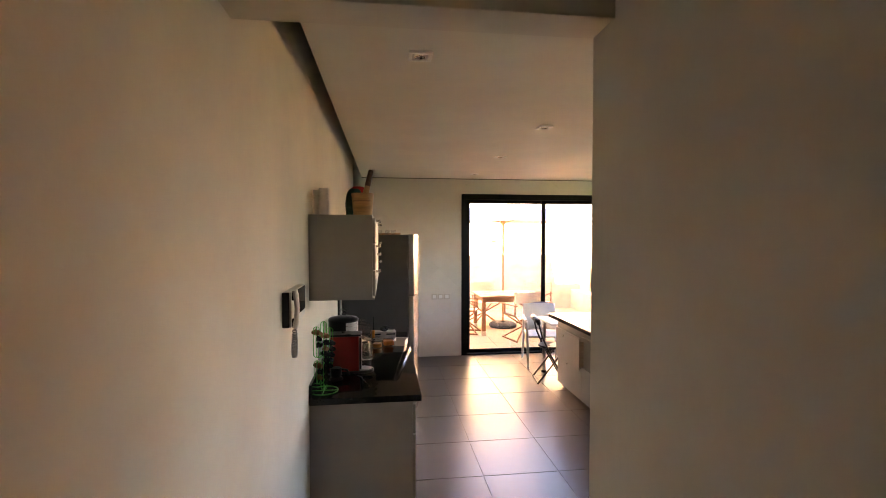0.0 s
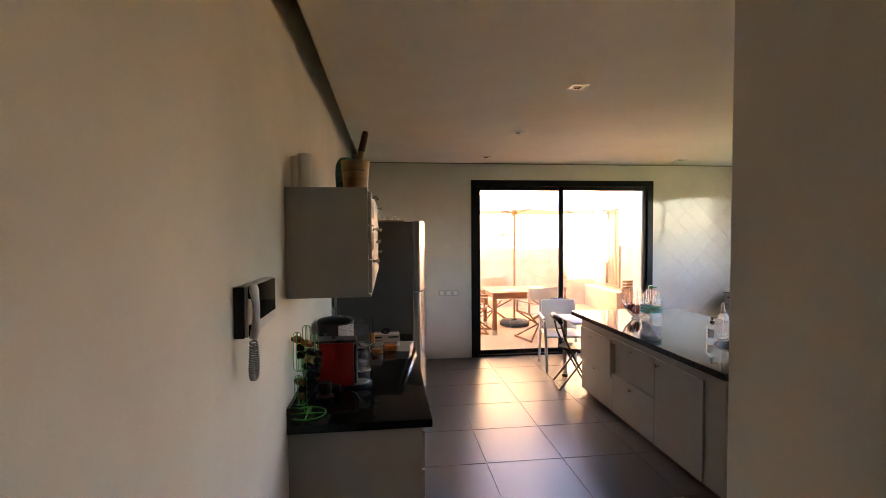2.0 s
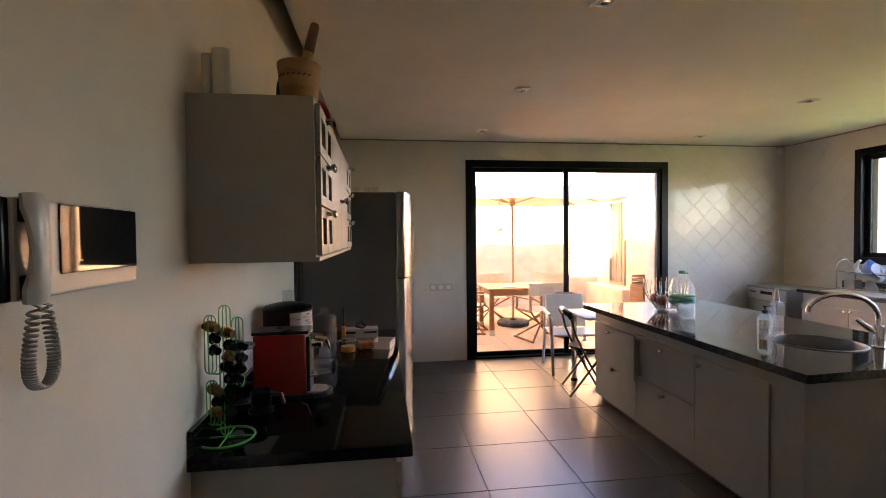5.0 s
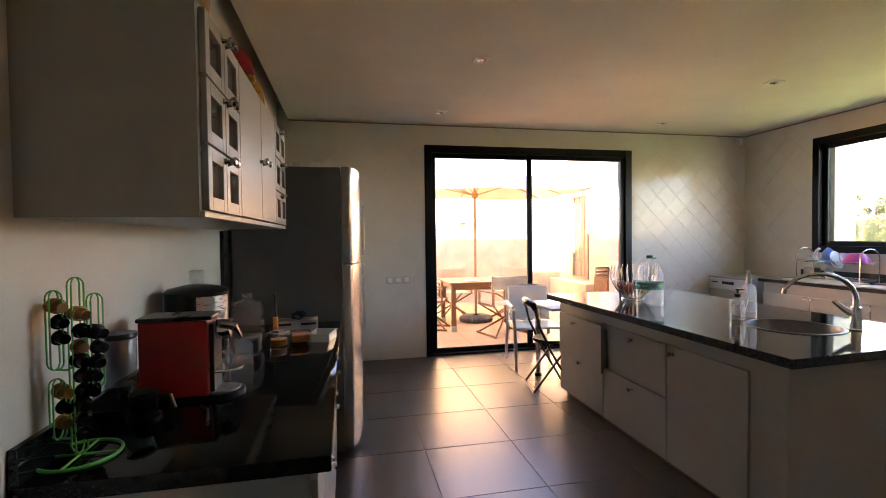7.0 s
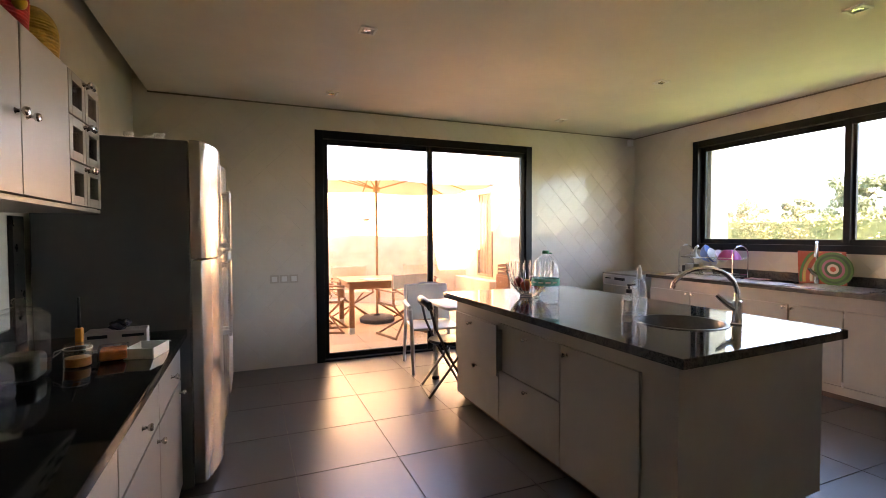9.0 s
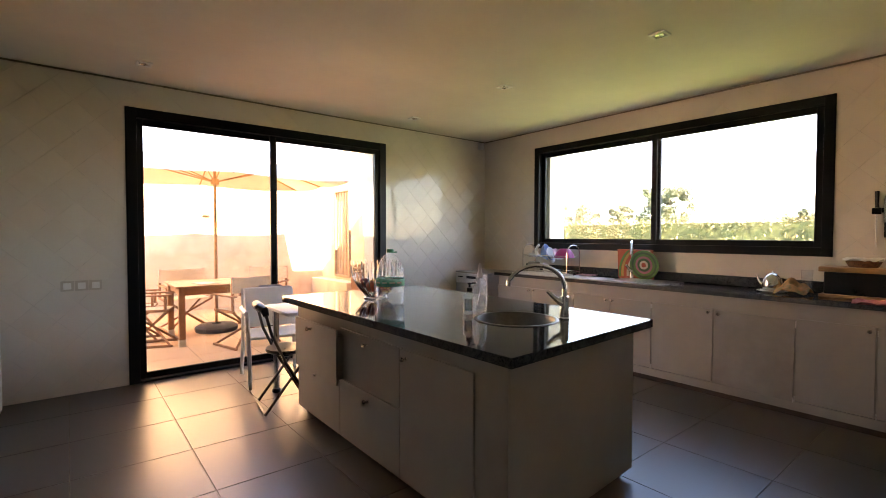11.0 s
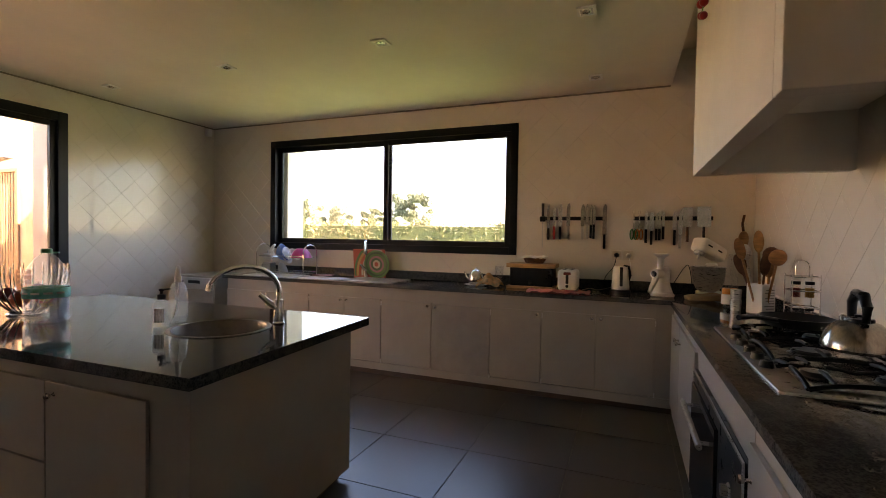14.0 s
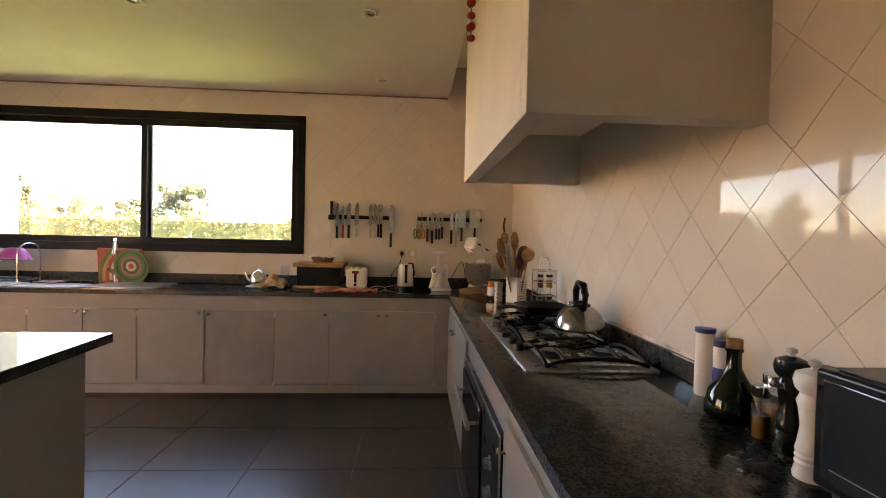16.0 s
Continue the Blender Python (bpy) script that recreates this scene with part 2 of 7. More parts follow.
def ball(bm, c, r, sx=1, sy=1, sz=1, u=14, v=10):
    bmesh.ops.create_uvsphere(bm, u_segments=u, v_segments=v, radius=r, matrix=Matrix.Translation(c) @ Matrix.Diagonal((sx, sy, sz, 1)))
    return bm


# ---- the shell of the house ----
LX, FY, WX, HY = 0.02, 7.12, 6.02, 1.10   # left wall, door wall, window wall, cooker wall
CZ, TOP = 2.70, 3.0
DOOR = (1.635, 4.312, 2.470)
WIN = (3.102, 6.178, 1.172, 2.478)

b = B()
box(b, -0.23, -3.0, -0.3, LX, FY, TOP)
setting("wall_west", b, M_WALL, "plain cream painted kitchen wall", "wall")
b = B()
box(b, -0.23, FY, -0.3, DOOR[0], FY + 0.25, TOP)
box(b, DOOR[1], FY, -0.3, WX + 0.25, FY + 0.25, TOP)
box(b, DOOR[0], FY, DOOR[2], DOOR[1], FY + 0.25, TOP)
wall_north = setting("wall_north", b, M_GROUT, "kitchen wall in glazed diagonal cream tiles", "wall")
b = B()
box(b, WX, 0.9, -0.3, WX + 0.25, WIN[0], TOP)
box(b, WX, WIN[1], -0.3, WX + 0.25, FY, TOP)
box(b, WX, WIN[0], -0.3, WX + 0.25, WIN[1], WIN[2])
box(b, WX, WIN[0], WIN[3], WX + 0.25, WIN[1], TOP)
wall_east = setting("wall_east", b, M_GROUT, "kitchen window wall in glazed diagonal cream tiles", "wall")
b = B()
box(b, 1.42, HY - 0.22, -0.3, WX, HY, TOP)
wall_south = setting("wall_south", b, M_GROUT, "cooker wall in glazed diagonal cream tiles", "wall")
b = B()
box(b, 1.147, -3.0, 0, 1.42, 1.60, TOP, 0.004)
setting("wall_corridor", b, M_WALL, "plain cream painted corridor wall", "wall")
b = B()
box(b, LX, 1.45, 2.487, 1.147, 1.60, TOP, 0.004)
setting("beam", b, M_WALL, "cream painted beam over the kitchen entrance", "beam")
b = B()
box(b, -0.23, -3.2, -0.3, 1.42, -3.0, TOP)
setting("wall_corridor_end", b, M_WALL, "plain cream corridor end wall", "wall")

# false ceiling with an open slot along two walls
b = B()
slab(b, [(0.14, 1.75), (6.0, 1.75), (6.0, 7.1), (0.14, 7.1)], CZ, CZ + 0.05)
box(b, 0.14, 1.75, CZ + 0.05, 6.0, 1.77, TOP - 0.1)
box(b, 0.14, 1.77, CZ + 0.05, 0.16, 7.1, TOP - 0.1)
setting("ceiling", b, M_CEIL, "smooth cream false ceiling with shadow gap", "ceiling")
b = B()
box(b, -0.4, -3.2, TOP, 6.45, 7.5, TOP + 0.22)
setting("roof", b, M_EXT, "flat concrete roof slab", "roof")
b = B()
box(b, LX, -3.0, 2.72, 1.147, 1.45, TOP)
setting("ceiling_corridor", b, M_CEIL, "smooth cream corridor ceiling", "ceiling")

# floor bed; its tiles are laid at the end
b = B()
box(b, -0.2, -3.0, -0.3, 6.2, 7.3, -0.004)
floor = setting("floor", b, M_FGROUT, "brown-grey porcelain tile kitchen floor with pale joints", "floor")
b = B()
box(b, LX, -3.0, -0.004, 1.147, 0.6, 0.0)
setting("floor_corridor", b, M_FLOOR, "brown-grey corridor floor", "floor")

# thin strips under the ceiling edge, coloured dark to stand in for gap shade
M_GAP_SHADE = mat("gap_shade", (0.24, 0.2, 0.15), 0.7, vary=0.1)
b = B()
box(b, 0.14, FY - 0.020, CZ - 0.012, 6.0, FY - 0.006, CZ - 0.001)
setting("gap_shade_north", b, M_GAP_SHADE, "thin dark strip standing in for gap shade below the ceiling", "trim")
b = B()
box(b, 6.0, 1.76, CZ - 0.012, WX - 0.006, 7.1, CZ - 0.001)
setting("gap_shade_east", b, M_GAP_SHADE, "thin dark strip standing in for gap shade below the ceiling", "trim")

# ---- openings ----


def sliding(name, m, w, h, fr, lo, label, cat, split, reveal=0.0):
    """Two sliding leaves in a dark frame; local x across, z up, y outwards."""
    d = thing(name, m, label, cat, kind="structure")
    b = B()
    box(b, 0, -0.012, 0, fr, 0.11, h, 0.003)
    box(b, w - fr, -0.012, 0, w, 0.11, h, 0.003)
    box(b, fr, -0.010, h - fr, w - fr, 0.11, h, 0.003)
    box(b, fr, -0.010, 0, w - fr, 0.11, lo, 0.003)
    part("frame", b, M_BLACK, d, "", False)
    for k, (a, e, y) in enumerate(((fr, split + 0.04, 0.07), (split - 0.04, w - fr, 0.035))):
        b = B()
        s = 0.055
        box(b, a, y - 0.016, lo, a + s, y + 0.016, h - fr, 0.003)
        box(b, e - s, y - 0.016, lo, e, y + 0.016, h - fr, 0.003)
        box(b, a + s, y - 0.016, h - fr - s, e - s, y + 0.016, h - fr, 0.003)
        box(b, a + s, y - 0.016, lo, e - s, y + 0.016, lo + s, 0.003)
        sash = part("sash", b, M_BLACK, d, "", False)
        b = B()
        box(b, a + s, y - 0.003, lo + s, e - s, y + 0.003, h - fr - s)
        g = part("pane", b, M_GLASSW, sash, "clear glass pane", False)
        g.visible_shadow = False
    return d


sliding("door_1", pose(DOOR[0], FY, 0), DOOR[1] - DOOR[0], DOOR[2], 0.085, 0.022, "black aluminium sliding glass door to the patio", "door", 1.31)
sliding("window_1", pose(WX, WIN[1], WIN[2], 0, 0, -90), WIN[1] - WIN[0], WIN[3] - WIN[2], 0.075, 0.075, "black aluminium sliding window over the sink", "window", 1.60)
b = B()
box(b, WX + 0.11, WIN[0] - 0.02, WIN[2] - 0.05, WX + 0.30, WIN[1] + 0.02, WIN[2] + 0.012, 0.004)
setting("window_sill", b, M_EXT, "pale stone outer window sill", "sill")

b = B()
box(b, WX + 0.115, 6.02, WIN[2] + 0.012, WX + 0.42, WIN[1] + 0.05, WIN[3], 0.004)
setting("window_reveal", b, M_EXT, "cream rendered outer window reveal", "reveal")
b = B()
box(b, 4.20, FY + 0.115, 0.0, 4.34, FY + 0.34, DOOR[2], 0.004)
setting("door_reveal", b, M_EXT, "cream rendered outer door reveal", "reveal")

# ---- patio ----
PZ = -0.02
b = B()
box(b, -2.2, FY + 0.25, -0.3, 5.45, 11.5, PZ - 0.004)
patio_floor = setting("pavement", b, M_FGROUT, "warm terracotta tiled patio floor", "pavement")
b = B()
box(b, -2.2, 11.5, PZ - 0.2, 8.2, 11.75, 2.75, 0.01)
setting("wall_patio", b, M_PATIO, "warm ochre rendered patio wall", "wall")
b = B()
box(b, -2.4, FY + 0.25, PZ - 0.2, -2.2, 11.75, 2.75)
setting("wall_patio_side", b, M_PATIO, "warm ochre rendered patio side wall", "wall")
SY0, SY1, SZ0, SZ1 = 10.22, 10.87, 0.51, 2.24
b = B()
box(b, 5.45, FY + 0.25, PZ - 0.2, 5.70, SY0, 3.0)
box(b, 5.45, SY1, PZ - 0.2, 5.70, 11.5, 3.0)
box(b, 5.45, SY0, PZ - 0.2, 5.70, SY1, SZ0)
box(b, 5.45, SY0, SZ1, 5.70, SY1, 3.0)
setting("wall_wing", b, M_PATIO, "warm ochre rendered house wing", "wall")
sh = thing("shutter", pose(5.47, SY0, SZ0), "brown vertical slatted wooden shutter in the patio wall", "shutter")
SW, SH = SY1 - SY0, SZ1 - SZ0
b = B()
for y0, y1, z0, z1 in ((0, 0.05, 0, SH), (SW - 0.05, SW, 0, SH), (0.05, SW - 0.05, 0, 0.05), (0.05, SW - 0.05, SH - 0.05, SH)):
    box(b, -0.05, y0, z0, 0.02, y1, z1, 0.003)
part("frame", b, M_SHUT, sh, "", False)
for i in range(8):
    b = B()
    box(b, -0.012, 0.058 + i * 0.068, 0.05, 0.012, 0.058 + i * 0.068 + 0.046, SH - 0.05, 0.003)
    part("slat", b, M_SHUT, sh, "", False)
b = B()
box(b, 5.20, 9.9, PZ, 5.448, 11.498, 0.46, 0.01)
setting("bench_wall", b, M_PATIO, "low rendered ledge along the patio wall", "ledge")
wl = thing("wall_lamp", pose(3.19, 11.5, 1.74), "small square wall lamp on the patio wall", "lamp")
b = B()
box(b, -0.07, -0.09, -0.04, 0.07, 0, 0.04, 0.006)
part("body", b, M_EXT, wl)


def director_chair(name, m, label, folded=0.0):
    """Folding canvas armchair; local front is -y. folded 0 open, towards 1 closed."""
    c = thing(name, m, label, "chair", "folding chairs on the patio")
    w = 0.29 * (1 - 0.75 * folded)
    for sx in (-1, 1):
        b = B()
        rod(b, (sx * w, -0.24, 0.01), (-sx * w, 0.2, 0.44), 0.014, seg=8)
        part("leg", b, M_TEAK, c)
        b = B()
        rod(b, (sx * w, 0.24, 0.01), (-sx * w, -0.2, 0.44), 0.014, seg=8)
        part("leg", b, M_TEAK, c)
        b = B()
        box(b, sx * w - 0.014, -0.26, 0.0, sx * w + 0.014, 0.26, 0.03, 0.004)
        part("foot_rail", b, M_TEAK, c)
        b = B()
        box(b, sx * w - 0.014, -0.22, 0.43, sx * w + 0.014, 0.22, 0.46, 0.004)
        part("seat_rail", b, M_TEAK, c)
        b = B()
        box(b, sx * w - 0.014, 0.17, 0.46, sx * w + 0.014, 0.20, 0.86, 0.004)
        part("back_post", b, M_TEAK, c)
        b = B()
        box(b, sx * w - 0.012, -0.2, 0.46, sx * w + 0.012, -0.17, 0.62, 0.004)
        part("arm_post", b, M_TEAK, c)
        b = B()
        box(b, sx * w - 0.03, -0.25, 0.62, sx * w + 0.03, 0.24, 0.64, 0.005)
        part("armrest", b, M_TEAK, c)
    b = B()
    box(b, -w, -0.2, 0.445, w, 0.2, 0.452, 0.002)
    part("seat", b, M_CANVAS, c)
    b = B()
    box(b, -w - 0.016, 0.165, 0.67, w + 0.016, 0.172, 0.85, 0.002)
    box(b, -w - 0.016, 0.2, 0.67, w + 0.016, 0.207, 0.85, 0.002)
    part("backrest", b, M_CANVAS, c)
    return c


L_DC = "folding director chair with wooden frame and beige canvas"
director_chair("director_chair", pose(2.96, 8.22, PZ, 0, 0, -165), L_DC)
director_chair("director_chair", pose(2.55, 9.75, PZ, 0, 0, 5), L_DC)
director_chair("director_chair", pose(3.62, 9.62, PZ, 0, 0, -40), L_DC)
director_chair("director_chair", pose(2.02, 8.85, PZ, 0, 0, 70), "half-folded director chair leaning on the patio table", 0.45)
director_chair("director_chair", pose(1.90, 9.22, PZ, 0, 0, 78), "half-folded director chair leaning on the patio table", 0.5)

pt = thing("patio_table", pose(2.84, 8.92, PZ), "rectangular oiled teak patio table with slatted top", "table")
for i in range(9):
    b = B()
    box(b, -0.62, -0.44 + i * 0.098, 0.71, 0.62, -0.44 + i * 0.098 + 0.09, 0.735, 0.004)
    part("top_slat", b, M_TEAK, pt)
for y in (-0.40, 0.38):
    b = B()
    box(b, -0.54, y, 0.62, 0.54, y + 0.022, 0.71, 0.003)
    part("apron", b, M_TEAK, pt)
for x in (-0.56, 0.54):
    b = B()
    box(b, x, -0.38, 0.62, x + 0.022, 0.38, 0.71, 0.003)
    part("apron", b, M_TEAK, pt)
for sx in (-1, 1):
    for sy in (-1, 1):
        b = B()
        box(b, sx * 0.55 - 0.035, sy * 0.39 - 0.035, 0, sx * 0.55 + 0.035, sy * 0.39 + 0.035, 0.71, 0.005)
        leg = part("leg", b, M_TEAK, pt)
        b = B()
        box(b, sx * 0.55 - 0.038, sy * 0.39 - 0.038, 0.0, sx * 0.55 + 0.038, sy * 0.39 + 0.038, 0.09, 0.004)
        part("foot_cap", b, M_STEEL, leg, "brass foot cap")
for k, (x, y, a) in enumerate(((-0.25, -0.2, 12), (0.35, 0.1, -20))):
    p_ = thing("magazine", pose(2.84 + x, 8.92 + y, PZ + 0.736, 0, 0, a), "magazine lying on the patio table", "magazine")
    b = B()
    box(b, -0.11, -0.14, 0, 0.11, 0.14, 0.008, 0.002)
    part("cover", b, mat("magazine_cover", ((0.45, 0.1, 0.12), (0.6, 0.45, 0.3))[k], 0.4), p_)

um = thing("parasol", pose(2.86, 9.33, PZ), "large rectangular cream parasol with wooden pole on a round base", "parasol")
b = B()
lathe(b, [(0, 0), (0.27, 0), (0.28, 0.02), (0.28, 0.06), (0.24, 0.09), (0.06, 0.10), (0.05, 0.12), (0, 0.12)], 32)
part("base", b, M_RUBBER, um, "dark round base")
b = B()
rod(b, (0, 0, 0.1), (0, 0, 2.60), 0.021, seg=16)
part("pole", b, M_WOOD, um)
PX, PY, RIM, APEX = 1.62, 1.0, 2.15, 2.62
corners = [(PX, -PY), (PX, 0), (PX, PY), (0, PY), (-PX, PY), (-PX, 0), (-PX, -PY), (0, -PY)]
b = B()
n = 6
for i in range(8):
    (ax, ay), (cx, cy) = corners[i], corners[(i + 1) % 8]
    grid = []
    for u in range(n + 1):
        t = u / n
        row = []
        for v in range(n + 1):
            w = v / n
            sag = 0.035 * t * math.sin(math.pi * w)
            row.append(b.verts.new((t * (ax + (cx - ax) * w), t * (ay + (cy - ay) * w), APEX - (APEX - RIM) * t - sag)))
        grid.append(row)
    for u in range(n):
        for v in range(n):
            if u == 0:
                b.faces.new((grid[0][0], grid[1][v], grid[1][v + 1]))
            else:
                b.faces.new((grid[u][v], grid[u + 1][v], grid[u + 1][v + 1], grid[u][v + 1]))
bmesh.ops.delete(b, geom=[v for v in b.verts if not v.link_faces], context="VERTS")
bmesh.ops.remove_doubles(b, verts=b.verts, dist=0.001)
part("canopy", b, M_UMB, um, "cream canvas canopy")
for cx, cy in corners:
    b = B()
    rod(b, (0.02 * cx, 0.02 * cy, APEX - 0.03), (0.97 * cx, 0.97 * cy, RIM - 0.005), 0.010, seg=6)
    rib = part("rib", b, M_WOOD, um)
    b = B()
    rod(b, (0.03 * cx, 0.03 * cy, 2.12), (0.5 * cx, 0.5 * cy, (RIM + APEX) / 2 - 0.03), 0.008, seg=6)
    part("strut", b, M_WOOD, rib)
b = B()
lathe(b, [(0.02, 2.07), (0.055, 2.07), (0.055, 2.15), (0.02, 2.15)], 14)
part("hub", b, M_WOOD, um)

# ---- garden ----
b = B()
slab(b, [(-900, -900), (900, -900), (900, 900), (-900, 900)], -0.62, -0.32)
setting("ground", b, M_GRASS, "green garden lawn reaching the horizon", "lawn")

# ---- built-in furniture ----


def knob(parent, x, y, z, ax="-x", r=0.011):
    d = {"-x": Vector((-1, 0, 0)), "+x": Vector((1, 0, 0)), "+y": Vector((0, 1, 0)), "-y": Vector((0, -1, 0))}[ax]
    b = B()
    m = Matrix.Translation((x, y, z)) @ d.to_track_quat("Z", "Y").to_matrix().to_4x4()
    lathe(b, [(0, 0), (0.009, 0), (0.0055, 0.004), (0.005, 0.014), (0.011, 0.019), (0.0135, 0.025), (0.011, 0.031), (0.0, 0.033)], 14, m=None)
    bmesh.ops.transform(b, matrix=m, verts=b.verts)
    return part("knob", b, M_CHROME, parent, "round chrome knob")


# base cabinets under the window, each a unit of its own
SEGS = [(6.25, 5.70, "r"), (5.70, 5.13, "l"), (5.13, 4.70, "r"), (4.70, 4.28, "l"), (4.28, 3.75, "r"), (3.75, 3.19, "l"), (3.19, 2.74, "r"), (2.74, 2.30, "r"), (2.30, 1.86, "l")]
for i, (ya, yb, side) in enumerate(SEGS):
    worn = i == 5
    c = thing("base_cabinet", pose(5.43, yb, 0), "grey lacquered base cabinet with a warped darker door" if worn else "grey lacquered base cabinet under the granite worktop", "cabinet", "base cabinets")
    w = ya - yb
    b = B()
    box(b, 0.0, 0.0, 0.0, 0.57, w, 0.842, 0.0)
    part("body", b, M_CAB, c, "", False)
    b = B()
    box(b, -0.018, 0.006, 0.118, -0.002, w - 0.006, 0.728, 0.0025)
    d = part("door", b, M_CABD if worn else M_CAB, c, "darker warped door" if worn else "")
    if worn:
        d.matrix_basis = Matrix.Translation((-0.012, 0, -0.012)) @ pose(0, 0, 0, 0.5, 1.3, 0)
    knob(d, -0.018, 0.035 if side == "r" else w - 0.035, 0.70)
    for z in (0.13, 0.69):
        b = B()
        yy = w - 0.004 if side == "r" else 0.004
        rod(b, (-0.014, yy, z - 0.02), (-0.014, yy, z + 0.02), 0.005, seg=8)
        part("hinge", b, M_STEEL, d)
b = B()
box(b, 5.43, 1.72, 0, 6.0, 1.86, 0.842)
setting("filler_panel", b, M_CAB, "grey lacquered corner filler panel", "panel")
b = B()
box(b, 5.414, 1.72, 0.042, 5.43, 6.25, 0.112, 0.002)
setting("trim_cabinet_rail", b, M_CAB, "grey lacquered rail below the cabinet doors", "rail")
b = B()
box(b, 5.420, 1.74, 0.0, 5.43, 6.25, 0.042, 0.001)
setting("baseboard", b, mat("brown_skirting", (0.07, 0.042, 0.028), 0.5), "brown tiled skirting below the cabinets", "skirting")

# cooker side units (front at y 1.72)
for x0, x1, kx in ((4.84, 5.405, 4.88), (4.105, 4.84, 4.76), (2.42, 2.99, 2.95), (1.93, 2.42, 1.97), (1.43, 1.93, 1.89)):
    c = thing("base_cabinet", pose(x0, 1.735, 0), "grey lacquered base cabinet beside the built-in oven", "cabinet", "base cabinets")
    w = x1 - x0
    b = B()
    box(b, 0.0, -0.57, 0.0, w, 0.0, 0.842)
    part("body", b, M_CAB, c, "", False)
    b = B()
    box(b, 0.004, 0.002, 0.085, w - 0.004, 0.018, 0.775, 0.0025)
    d = part("door", b, M_CAB, c)
    knob(d, kx - x0, 0.018, 0.68, "+y")

ov = thing("oven", pose(3.0, 1.735, 0), "wide built-in oven with dark glass door below the hob", "oven")
b = B()
box(b, 0, -0.57, 0, 1.095, 0, 0.842)
part("housing", b, M_CAB, ov, "", False)
b = B()
box(b, 0.012, 0.002, 0.09, 1.083, 0.020, 0.70, 0.004)
part("front", b, M_BPLAST, ov, "black glass front")
b = B()
for x0, z0, x1, z1 in ((0.012, 0.69, 1.083, 0.702), (0.012, 0.088, 0.022, 0.69), (1.073, 0.088, 1.083, 0.69)):
    box(b, x0, 0.020, z0, x1, 0.026, z1, 0.001)
part("edge_trim", b, M_STEEL, ov, "thin steel edge trim")
b = B()
box(b, 0.42, 0.020, 0.12, 1.06, 0.034, 0.64, 0.004)
od = part("door", b, mat("oven_door_glass", (0.012, 0.013, 0.015), 0.06, vary=0), ov, "dark glass oven door")
b = B()
rod(b, (0.47, 0.075, 0.545), (1.03, 0.075, 0.545), 0.012)
part("handle", b, M_STEEL, od, "steel bar handle")
for x in (0.52, 0.98):
    b = B()
    rod(b, (x, 0.034, 0.545), (x, 0.075, 0.545), 0.008)
    part("bracket", b, M_STEEL, od)
for z in (0.52, 0.41, 0.30):
    b = B()
    lathe(b, [(0, 0), (0.026, 0), (0.026, 0.004), (0.02, 0.006), (0.019, 0.026), (0.0, 0.028)], 20, m=Matrix.Rotation(radians(-90), 4, "X"), at=(0.21, 0.020, z))
    part("dial", b, M_STEEL, ov, "steel control dial")

# granite worktops with upstands
TZ = 0.88
wt = thing("worktop", pose(0, 0, 0), "polished dark grey granite L-shaped worktop", "worktop")
b = B()
slab(b, [(1.425, HY + 0.002), (WX - 0.002, HY + 0.002), (WX - 0.002, 6.30), (5.395, 6.30), (5.395, 1.76), (1.425, 1.76)], TZ - 0.035, TZ, 0.004)
part("top", b, M_GRAN_L, wt)
b = B()
box(b, 1.425, HY + 0.002, TZ, WX - 0.024, HY + 0.022, TZ + 0.075, 0.003)
part("upstand", b, M_GRAN_L, wt)
b = B()
box(b, WX - 0.022, HY + 0.002, TZ, WX - 0.002, 6.30, TZ + 0.09, 0.003)
part("upstand", b, M_GRAN_L, wt)

# island
isl = thing("kitchen_island", pose(0, 0, 0), "grey lacquered kitchen island with polished dark granite top", "island")
b = B()
outer = [b.verts.new((x, y, TZ)) for x, y in ((2.518, 3.348), (3.73, 3.42), (3.73, 5.655), (2.485, 5.655))]
inner = [b.verts.new((x, y, TZ)) for x, y in arc(3.15, 3.90, 0.215, 0, 360, 40)[:-1]]
rim = [b.edges.new((q[i], q[(i + 1) % len(q)])) for q in (outer, inner) for i in range(len(q))]
fill = bmesh.ops.triangle_fill(b, use_beauty=True, edges=rim)
ext = bmesh.ops.extrude_face_region(b, geom=[f for f in fill["geom"] if isinstance(f, bmesh.types.BMFace)])
bmesh.ops.translate(b, vec=(0, 0, -0.042), verts=[v for v in ext["geom"] if isinstance(v, bmesh.types.BMVert)])
part("top", b, M_GRAN_L, isl, "", False)
b = B()
slab(b, [(2.585, 3.425), (3.655, 3.49), (3.655, 5.60), (2.585, 5.60)], 0.05, TZ - 0.20, 0.0)
part("body", b, M_CAB, isl, "", False)
for q in ([(2.585, 3.425), (3.655, 3.49), (3.655, 3.51), (2.605, 3.446)], [(2.585, 5.58), (3.655, 5.58), (3.655, 5.60), (2.585, 5.60)], [(2.585, 3.425), (2.605, 3.446), (2.605, 5.58), (2.585, 5.58)], [(3.635, 3.51), (3.655, 3.51), (3.655, 5.58), (3.635, 5.58)]):
    b = B()
    slab(b, q, TZ - 0.20, TZ - 0.042)
    part("top_rail", b, M_CAB, isl, "", False)
b = B()
slab(b, [(2.63, 3.47), (3.61, 3.53), (3.61, 5.56), (2.63, 5.56)], 0.0, 0.05)
part("plinth", b, mat("brown_plinth", (0.16, 0.11, 0.07), 0.6), isl, "", False)
FX = 2.585
